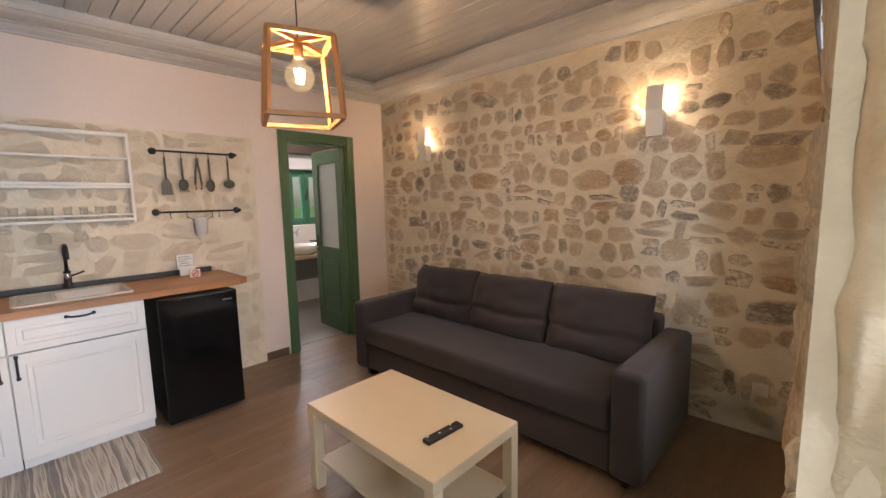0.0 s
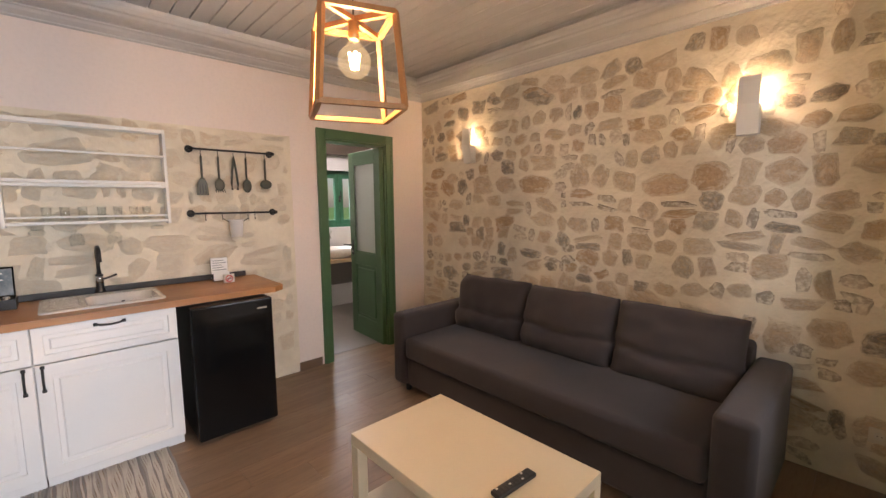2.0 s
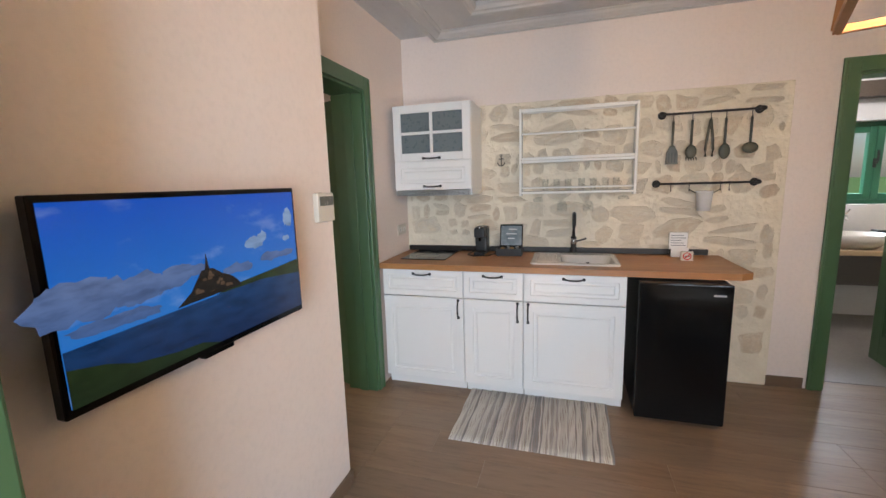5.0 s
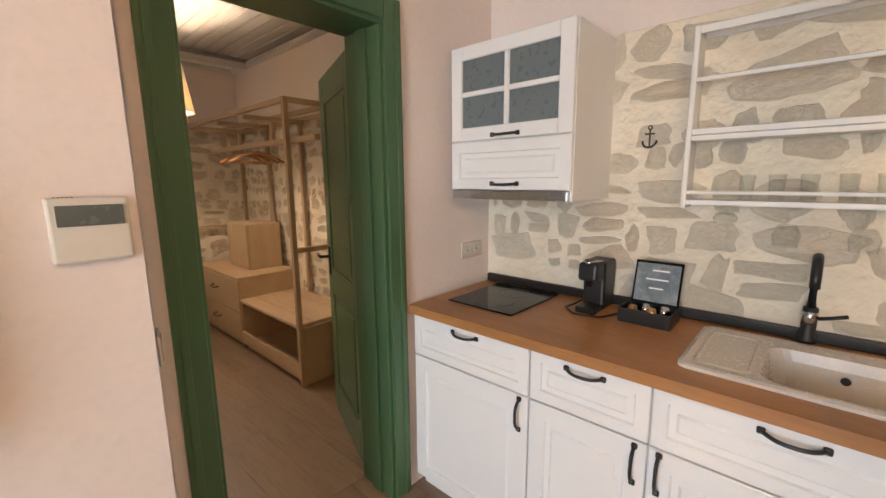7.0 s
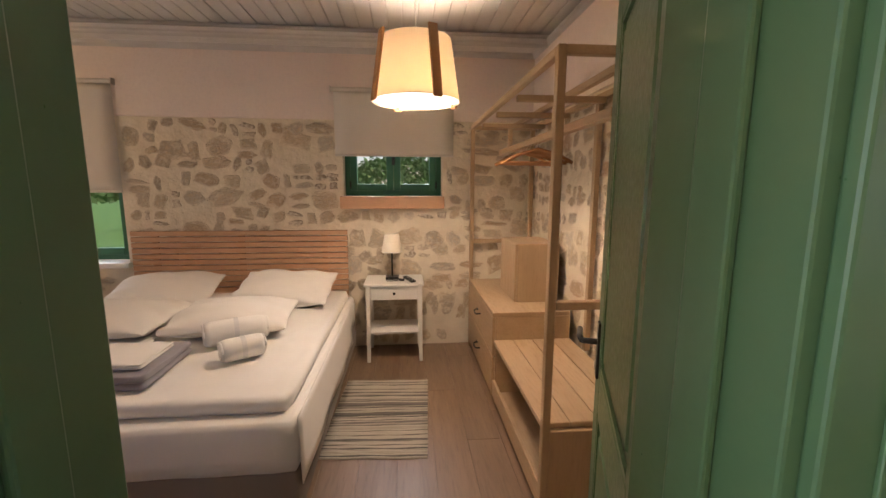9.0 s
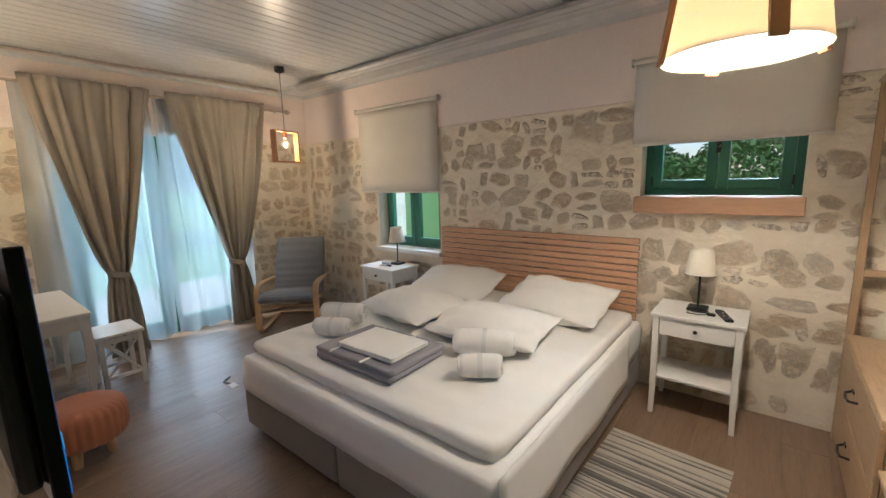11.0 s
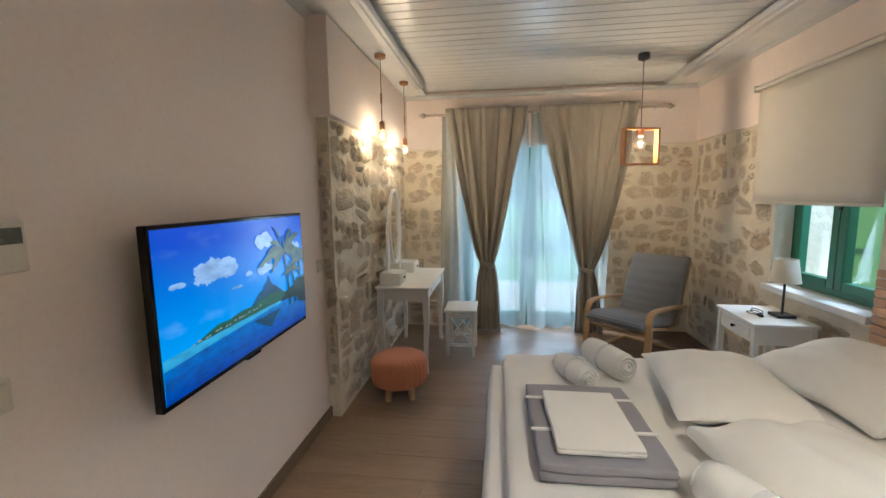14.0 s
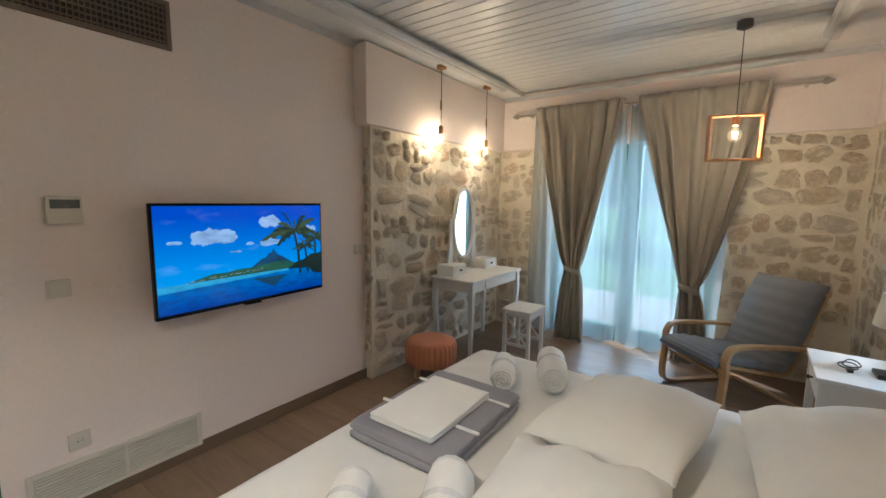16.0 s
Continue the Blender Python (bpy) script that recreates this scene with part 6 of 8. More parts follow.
bl = folded("folded_blanket", pose(-0.615, -2.185, 0.572, 0, 0, 1), 0.545, 0.395, 2, 0.0315, GREY_CLOTH, "folded grey blanket lying on the duvet", "blanket")
for x in (-0.09, 0.15):
    part("white_strap", box(blank(), x - 0.007, x + 0.007, -0.225, 0.222, 0.060, 0.0685, 0.002, 1), LINEN, bl, "narrow white woven stripe")
folded("folded_sheet", pose(-0.655, -2.175, 0.641, 0, 0, 1), 0.395, 0.27, 2, 0.012, LINEN, "folded white sheet on the grey blanket", "sheet")


def rolled_towel(x, y, z, rz, length, r, seed):
    t = thing("rolled_towel", pose(x, y, z + r, 0, 0, rz), "rolled white terry towel on the bed", "towel", "rolled towels")
    bm = blank()
    n, m = 40, 10
    rings = []
    for i in range(m + 1):
        u = -1 + 2 * i / m
        ring = []
        for k in range(n):
            a = 2 * math.pi * k / n
            q = r * (1 + 0.05 * noise.noise(Vector((u * 2 + seed, math.cos(a) * 1.5, math.sin(a) * 1.5)))) * (1 - 0.12 * abs(u) ** 8)
            ring.append(bm.verts.new((u * length / 2, q * math.cos(a), max(q * math.sin(a), -r * 0.93))))
        rings.append(ring)
    for a, b in zip(rings, rings[1:]):
        for k in range(n):
            bm.faces.new((a[k], a[(k + 1) % n], b[(k + 1) % n], b[k]))
    bm.faces.new(rings[0][::-1])
    bm.faces.new(rings[-1])
    part("roll", bm, TOWEL, t, smooth=True)
    for s in (-1, 1):
        pts = []
        for k in range(46):
            a = k * 0.42
            q = r * 0.86 * (1 - k / 52)
            pts.append((s * (length / 2 + 0.002), q * math.cos(a), q * math.sin(a)))
        part("roll_edge", tube(blank(), pts, 0.007, 5), TOWEL, t, smooth=True)
    part("ribbon", lathe(blank(), [(r * 1.05, -0.012), (r * 1.06, 0.012)], 24, (0, 0, 0), False), RIBBON, t, at=pose(0, 0, 0, 0, 90))


RIBBON = surface("shiny_clear_wrap", (0.72, 0.72, 0.72), (0.68, 0.68, 0.68), 0.2)
rolled_towel(-0.15, -2.22, 0.57, 25, 0.22, 0.058, 1)
rolled_towel(-0.01, -2.41, 0.57, 24, 0.28, 0.07, 5)
rolled_towel(-1.20, -2.30, 0.57, 34, 0.20, 0.058, 9)
rolled_towel(-1.08, -2.53, 0.57, 26, 0.32, 0.07, 13)

# headboard of slats
hb = thing("headboard", (-1.535, BS + 0.012, 0), "warm oak slatted headboard fixed to the stone wall", "headboard")
n = 14
for k in range(n):
    z = 0.40 + k * 0.049
    part("slat", box(blank(), 0, 1.78, 0.02, 0.042, z, z + 0.040, 0.003, 1), HEAD_OAK, hb)
for x in (0.2, 0.9, 1.6):
    part("batten", box(blank(), x - 0.025, x + 0.025, 0.0, 0.02, 0.10, 1.06), HEAD_OAK, hb)


def nightstand(at, label):
    s = thing("nightstand", at, label, "nightstand", "nightstands beside the bed")
    w, d, h = 0.46, 0.35, 0.67
    part("top", box(blank(), -w / 2 - 0.015, w / 2 + 0.015, -d / 2 - 0.012, d / 2 + 0.01, h - 0.022, h, 0.004), WHITE_WOOD, s)
    for x in (-w / 2, w / 2 - 0.034):
        for y in (-d / 2, d / 2 - 0.034):
            bm = blank()
            v = []
            for z, i in ((h - 0.022, 0.0), (0.2, 0.0), (0.0, 0.008)):
                sx, sy = (1 if x < 0 else -1), (1 if y < 0 else -1)
                xa, xb = (x, x + 0.034 - i) if x < 0 else (x + i, x + 0.034)
                ya, yb = (y, y + 0.034 - i) if y < 0 else (y + i, y + 0.034)
                v.append([bm.verts.new(p) for p in ((xa, ya, z), (xb, ya, z), (xb, yb, z), (xa, yb, z))])
            rings_join(bm, v)
            bm.faces.new(v[0])
            part("leg", bm, WHITE_WOOD, s)
    part("side_apron", box(blank(), -w / 2 + 0.006, -w / 2 + 0.024, -d / 2 + 0.034, d / 2 - 0.034, h - 0.14, h - 0.022), WHITE_WOOD, s)
    part("side_apron", box(blank(), w / 2 - 0.024, w / 2 - 0.006, -d / 2 + 0.034, d / 2 - 0.034, h - 0.14, h - 0.022), WHITE_WOOD, s)
    part("back_apron", box(blank(), -w / 2 + 0.034, w / 2 - 0.034, d / 2 - 0.024, d / 2 - 0.006, h - 0.14, h - 0.022), WHITE_WOOD, s)
    dr = part("drawer", box(box(blank(), -w / 2 + 0.037, w / 2 - 0.037, -d / 2 + 0.004, -d / 2 + 0.022, h - 0.135, h - 0.027, 0.002, 1), -w / 2 + 0.06, w / 2 - 0.06, -d / 2 + 0.002, -d / 2 + 0.005, h - 0.115, h - 0.047, 0.001, 1), WHITE_WOOD, s)
    part("knob", lathe(blank(), [(0.005, 0), (0.005, 0.012), (0.012, 0.018), (0.010, 0.026), (0.003, 0.028)], 14), BLACK, dr, at=pose(0, -d / 2 + 0.004, h - 0.08, 90))
    part("shelf", box(blank(), -w / 2 + 0.01, w / 2 - 0.01, -d / 2 + 0.01, d / 2 - 0.01, 0.24, 0.258, 0.002, 1), WHITE_WOOD, s)


# local front is -y
nightstand(pose(-1.945, -3.65, 0, 0, 0, 180), "white nightstand with drawer under the high window")
nightstand(pose(0.795, -3.62, 0, 0, 0, 178), "white nightstand with drawer beside the armchair")


def bedside_lamp(at, label):
    l = thing("table_lamp", at, label, "table lamp", "bedside lamps")
    part("base", box(blank(), -0.055, 0.055, -0.055, 0.055, 0, 0.02, 0.004), BLACK, l)
    part("stem", rod(blank(), (0, 0, 0.02), (0, 0, 0.27), 0.007), BLACK, l)
    part("shade", lathe(blank(), [(0.085, 0.235), (0.062, 0.385), (0.0605, 0.385), (0.0835, 0.235)], 28, (0, 0, 0), False), SHADE, l, "cream fabric shade", smooth=True)
    part("shade_ring", lathe(blank(), [(0.0862, 0.233), (0.0862, 0.239)], 28, (0, 0, 0), False), WHITE, l)


SHADE = fabric("cream_lampshade", (0.72, 0.67, 0.56), (0.68, 0.63, 0.52), 300, 0.9, 0.1)
bedside_lamp(pose(-1.925, -3.68, 0.67), "small lamp with cream shade on the nightstand")
bedside_lamp(pose(0.75, -3.70, 0.67), "small lamp with cream shade beside the window")
remote(pose(-2.07, -3.60, 0.6705, 0, 0, 20), "small black remote control on the nightstand")
for cx, cy in ((-1.94, -3.58), (0.80, -3.56)):
    c = thing("lamp_cable", (cx, cy, 0.6705), "coiled black lamp cable with plug", "cable")
    part("coil", tube(blank(), [(0.055 * math.cos(a) * (1 + 0.25 * math.sin(a * 1.7)), 0.03 * math.sin(a) - 0.01 * a / 6, 0.004 + 0.0016 * a) for a in [i * 0.35 for i in range(40)]], 0.003, 6), BLACK, c, smooth=True)
    part("switch", box(blank(), -0.09, -0.045, -0.012, 0.012, 0.0, 0.018, 0.006), BLACK, c)


strap = thing("strap", (0.92, -2.0, 0.0), "dark cloth strap with a white tag lying on the floor", "strap")
part("band", tube(blank(), [(0, 0, 0.006), (0.05, 0.03, 0.012), (0.09, 0.0, 0.008), (0.12, -0.05, 0.006)], 0.006, 6), BLACK, strap, smooth=True)
part("tag", box(blank(), -0.08, 0.005, -0.03, 0.02, 0.0, 0.004, 0.001, 1), LINEN, strap, "white cloth tag")


# ---- open wardrobe along the west wall ----
wd = thing("open_wardrobe", (BW + 0.02, -3.80, 0), "light oak open wardrobe frame with drawers and bench", "wardrobe")
WX = -2.61 - BW - 0.02   # depth of the unit
WL = 2.06                # length along the wall
Hh = 1.97
s = 0.034


def wpart(name, dims, mat=LIGHT_OAK, bev=0.003):
    return part(name, box(blank(), *dims, bevel=bev, segs=1), mat, wd)


for y in (0.0, WL - s):
    for x in (0.0, WX - s):
        wpart("post", (x, x + s, y, y + s, 0, Hh), LIGHT_OAK_V)
for x in (0.0, WX - s, 0.2):
    wpart("long_rail", (x, x + s, s, WL - s, Hh - s, Hh))
for y in (0.0, 0.36, 0.85, 1.35, WL - s):
    wpart("cross_rail", (s, WX - s, y, y + s, Hh - 2 * s if 0 < y < WL - s else Hh - s, Hh - s if 0 < y < WL - s else Hh))
wpart("end_bar", (s, WX - s, WL - s, WL, 0.96, 0.96 + s))
wpart("end_bar", (s, WX - s, 0, s, 0.96, 0.96 + s))
for y in (0.36, 1.35):
    wpart("hanger_drop", (0.29, 0.29 + s, y, y + s, Hh - 0.22, Hh - 2 * s))
rail = wpart("clothes_rail", (0.285, 0.33, 0.1, WL - s, Hh - 0.25, Hh - 0.21))
wpart("back_post", (0.0, s, 0.62, 0.62 + s, 0.63, Hh), LIGHT_OAK_V)
wpart("back_post", (0.0, s, 1.25, 1.25 + s, 0.45, Hh), LIGHT_OAK_V)
# drawer unit
wpart("drawer_unit_top", (0.036, WX, s + 0.002, 1.05, 0.605, 0.635))
for y in (s + 0.002, 1.03):
    wpart("drawer_unit_side", (0.036, WX - 0.022, y, y + 0.02, 0.0, 0.605))
for z in (0.06, 0.335):
    f = wpart("drawer_front", (WX - 0.02, WX, s + 0.004, 1.048, z, z + 0.265))
    part("handle", tube(box(blank(), WX, WX + 0.006, 0.46, 0.50, z + 0.15, z + 0.165, 0.001, 1), [(WX, 0.47, z + 0.157), (WX + 0.03, 0.49, z + 0.15), (WX + 0.034, 0.54, z + 0.145), (WX + 0.03, 0.59, z + 0.15), (WX, 0.61, z + 0.157)], 0.006), BLACK, f, "black drawer handle")
wpart("kick_board", (WX - 0.06, WX - 0.045, s, WL - s, 0.0, 0.06))
# bench of boards with an open front
for k in range(4):
    w4 = (WX - 0.04) / 4
    wpart("bench_board", (0.036 + k * w4, 0.036 + (k + 1) * w4 - 0.003, 1.055, WL - s - 0.002, 0.425, 0.45))
wpart("bench_bottom", (0.036, WX - 0.02, 1.055, WL - s - 0.02, 0.06, 0.08))
wpart("bench_front_rail", (WX - 0.022, WX - 0.002, 1.052, WL - s, 0.06, 0.17))
wpart("end_panel", (s, WX - s, WL - 0.026, WL - 0.008, 0.0, 0.425), LIGHT_OAK_V)
mini = thing("safe_cabinet", (BW + 0.06, -3.42, 0.6355), "light oak box cabinet standing on the drawer unit", "cabinet")
part("body", box(blank(), 0, 0.30, 0, 0.44, 0, 0.42, 0.004, 1), LIGHT_OAK_V, mini)
part("door", box(blank(), 0.302, 0.318, 0.003, 0.437, 0.003, 0.417, 0.003, 1), LIGHT_OAK_V, mini)


def hanger(y, turn):
    h = thing("coat_hanger", pose(BW + 0.02 + 0.307, y, Hh - 0.235, 0, 0, turn), "wooden coat hanger on the wardrobe rail", "coat hanger", "coat hangers")
    part("hook", tube(blank(), [(0.02 * math.cos(a), 0, 0.02 * math.sin(a)) for a in [radians(-60 + 24 * i) for i in range(12)]] + [(0.0, 0, -0.03), (0, 0, -0.05)], 0.002, 6), CHROME, h)
    part("shoulders", tube(blank(), [(-0.21, 0, -0.135), (-0.12, 0, -0.085), (0, 0, -0.052), (0.12, 0, -0.085), (0.21, 0, -0.135)], 0.011, 8), LANTERN_WOOD, h, smooth=True)
    part("trouser_bar", rod(blank(), (-0.19, 0, -0.13), (0.19, 0, -0.13), 0.006), LANTERN_WOOD, h)


for y, t in ((-3.02, 8), (-2.94, -6), (-2.86, 12), (-2.79, 2), (-2.72, -9)):
    hanger(y, t)

rag_rug(pose(-2.20, -3.12, 0.001, 0, 0, -3), 0.60, 0.90, "cream and grey striped rag rug beside the bed", [(0.56, 0.51, 0.42), (0.22, 0.20, 0.18), (0.46, 0.42, 0.35), (0.14, 0.13, 0.12)], 1.0)

# drum pendant with wooden strips
dl = thing("pendant_lamp", (-2.11, -2.55, 1.91), "cream drum pendant with wooden strips, switched on", "pendant lamp")
SHADE_LIT = bpy.data.materials.new("lit_cream_shade")
SHADE_LIT.use_nodes = True
_b = SHADE_LIT.node_tree.nodes["Principled BSDF"]
_b.inputs["Base Color"].default_value = (0.85, 0.74, 0.55, 1)
_tl, _ms = SHADE_LIT.node_tree.nodes.new("ShaderNodeBsdfTranslucent"), SHADE_LIT.node_tree.nodes.new("ShaderNodeMixShader")
_tl.inputs[0].default_value = (0.95, 0.86, 0.70, 1)
_ms.inputs[0].default_value = 0.38
link(SHADE_LIT, _b.outputs[0], _ms.inputs[1])
link(SHADE_LIT, _tl.outputs[0], _ms.inputs[2])
link(SHADE_LIT, _ms.outputs[0], SHADE_LIT.node_tree.nodes["Material Output"].inputs[0])
DIFF = glow("lit_diffuser", (1.0, 0.90, 0.72), 2.4)
part("shade", lathe(blank(), [(0.24, 0.0), (0.192, 0.32), (0.19, 0.32), (0.238, 0.0)], 40, (0, 0, 0), False), SHADE_LIT, dl, "glowing cream fabric shade", smooth=True)
part("diffuser", lathe(blank(), [(0.235, 0.012), (0.235, 0.016), (0.02, 0.016)], 40), DIFF, dl, "glowing white diffuser").visible_shadow = False
for k in range(4):
    a = radians(25 + 90 * k)
    bm = box(blank(), -0.003, 0.012, -0.024, 0.024, 0, 0.36)
    for v in bm.verts:
        v.co.x += 0.242 - 0.048 * v.co.z / 0.32
    part("wooden_strip", bm, LANTERN_WOOD, dl, at=pose(0, 0, -0.012, 0, 0, 25 + 90 * k))
part("cord", rod(blank(), (0, 0, 0.32), (0, 0, 0.68), 0.003), WHITE, dl)
part("spider", box(box(blank(), -0.19, 0.19, -0.003, 0.003, 0.313, 0.318), -0.003, 0.003, -0.19, 0.19, 0.313, 0.318), STEEL, dl)
part("canopy", lathe(blank(), [(0.045, 0.695), (0.045, 0.67), (0.01, 0.66)], 20), WHITE, dl)

# square wooden frame pendant
sp = thing("pendant_lamp", pose(1.55, -3.02, 1.727, 0, 0, 16), "flat square wooden frame pendant with glowing bulb", "pendant lamp")
for a in ((-0.16, -0.144, 0.0, 0.305), (0.144, 0.16, 0.0, 0.305), (-0.144, 0.144, 0.0, 0.015), (-0.144, 0.144, 0.29, 0.305)):
    part("wooden_bar", box(blank(), -0.03, 0.03, a[0], a[1], a[2], a[3], 0.002, 1), LANTERN_WOOD, sp)
part("socket", lathe(blank(), [(0.02, 0.29), (0.022, 0.285), (0.022, 0.235), (0.016, 0.23)], 16), COPPER, sp, smooth=True)
part("cord", rod(blank(), (0, 0, 0.305), (0, 0, 0.86), 0.003), BLACK, sp)
part("canopy", lathe(blank(), [(0.045, 0.893), (0.045, 0.85), (0.01, 0.835)], 20), surface("dark_canopy", (0.08, 0.075, 0.07), (0.07, 0.065, 0.06), 0.5), sp, smooth=True)
bulb(sp, (0, 0, 0.17), 0.042)


def hanging_bulb(x, y, z, seed):
    h = thing("pendant_lamp", (x, y, z), "bare glowing bulb on a wooden socket and cord", "pendant lamp", "hanging bulbs at the dressing table")
    bulb(h, (0, 0, 0), 0.038)
    part("socket", lathe(blank(), [(0.018, 0.045), (0.02, 0.05), (0.02, 0.11), (0.008, 0.12)], 16), LANTERN_WOOD, h, "wooden lamp socket", smooth=True)
    part("cord", tube(blank(), [(0, 0, 0.115), (0.002, 0, 0.3), (0, 0, 2.565 - z)], 0.003, 6), BLACK, h)
    part("cord_grip", box(blank(), -0.008, 0.008, -0.006, 0.006, 0.25, 0.33, 0.003), LANTERN_WOOD, h)
    part("canopy", lathe(blank(), [(0.042, 2.575 - z), (0.042, 2.55 - z), (0.03, 2.545 - z)], 20), LANTERN_WOOD, h, "round wooden canopy", smooth=True)


hanging_bulb(1.07, -0.94, 1.963, 1)
hanging_bulb(1.83, -0.95, 1.935, 2)

# ---- television wall ----
television(pose(-0.611, BN - 0.112, 0.842, 0, 0, 182), 1.0, 0.57, "flat television on the bedroom wall showing a lagoon", lagoon_picture, 0.11)
thermostat(pose(-1.378, BN, 1.38, 0, 0, 180), "square cream thermostat on the bedroom wall")
socket("light_switch", pose(-1.42, BN, 1.04, 0, 0, 180), "cream light switch under the thermostat", "switch")
socket("wall_socket", pose(-1.40, BN, 0.33, 0, 0, 180), "cream wall socket above the grille")
socket("light_switch", pose(0.31, BN, 1.06, 0, 0, 180), "cream light switch beside the rough stone", "switch")


def grille(at, w, h, n, label, mat, slats_up=False):
    g = thing("vent_grille", at, label, "vent grille")
    part("backing", box(blank(), 0.01, w - 0.01, 0.0, 0.003, 0.01, h - 0.01), BLACK if slats_up else GREY_PLASTIC, g)
    bm = blank()
    e = 0.022
    for a in ((0, e, 0, h), (w - e, w, 0, h), (e, w - e, 0, e), (e, w - e, h - e, h)):
        box(bm, a[0], a[1], 0, 0.014, a[2], a[3], 0.002, 1)
    part("frame", bm, mat, g)
    for k in range(n):
        z = e + (h - 2 * e) * (k + 0.5) / n
        part("slat", box(blank(), e, w - e, 0.003, 0.011, z - 0.004, z + 0.003), mat, g)
    if slats_up:
        for k in range(40):
            x = e + (w - 2 * e) * (k + 0.5) / 40
            part("upright_slat", box(blank(), x - 0.0025, x + 0.0025, 0.011, 0.013, e, h - e), mat, g)
    else:
        part("centre_bar", box(blank(), w / 2 - 0.008, w / 2 + 0.008, 0.011, 0.0135, e, h - e), mat, g)
    return g


grille(pose(-0.885, BN, 0.055, 0, 0, 180), 0.70, 0.19, 10, "white slatted air grille low on the wall", WHITE_PLASTIC)
grille(pose(-0.915, BN, 2.165, 0, 0, 180), 0.85, 0.23, 7, "brown metal air grille high on the wall", surface("brown_grille_metal", (0.16, 0.12, 0.085), (0.14, 0.10, 0.07), 0.5), True)

# ---- curtains ----
CURTAIN = fabric("taupe_curtain_cloth", (0.32, 0.29, 0.24), (0.29, 0.26, 0.216), 380, 0.9, 0.15)
SHEER = bpy.data.materials.new("white_sheer_cloth")
SHEER.use_nodes = True
_n = SHEER.node_tree
_n.nodes.clear()
_o, _m = _n.nodes.new("ShaderNodeOutputMaterial"), _n.nodes.new("ShaderNodeMixShader")
_t, _d, _q, _m2 = _n.nodes.new("ShaderNodeBsdfTransparent"), _n.nodes.new("ShaderNodeBsdfTranslucent"), _n.nodes.new("ShaderNodeBsdfDiffuse"), _n.nodes.new("ShaderNodeMixShader")
_d.inputs[0].default_value = _q.inputs[0].default_value = (0.66, 0.75, 0.78, 1)
_m2.inputs[0].default_value = 0.4
_m.inputs[0].default_value = 0.42
_n.links.new(_d.outputs[0], _m2.inputs[1])
_n.links.new(_q.outputs[0], _m2.inputs[2])
_n.links.new(_t.outputs[0], _m.inputs[1])
_n.links.new(_m2.outputs[0], _m.inputs[2])
_n.links.new(_m.outputs[0], _o.inputs[0])

rodz = 2.35
cr = thing("curtain_rod", (2.33, -1.09, rodz), "slim taupe curtain rod with pointed ends", "curtain rod")
ROD = surface("taupe_rod_paint", (0.40, 0.35, 0.28), (0.36, 0.31, 0.25), 0.5)
part("bar", rod(blank(), (0, 0.02, 0), (0, -2.42, 0), 0.012), ROD, cr)
for y, sgn in ((0.02, 1), (-2.42, -1)):
    part("finial", lathe(blank(), [(0.012, 0), (0.022, 0.01), (0.026, 0.03), (0.012, 0.06), (0.002, 0.075)], 14), ROD, cr, at=pose(0, y, 0, -90 * sgn))
for y in (-0.1, -1.13, -2.34):
    part("bracket", box(blank(), -0.006, 0.098, y - 0.01, y + 0.01, -0.012, 0.008, 0.002, 1), WHITE, cr)


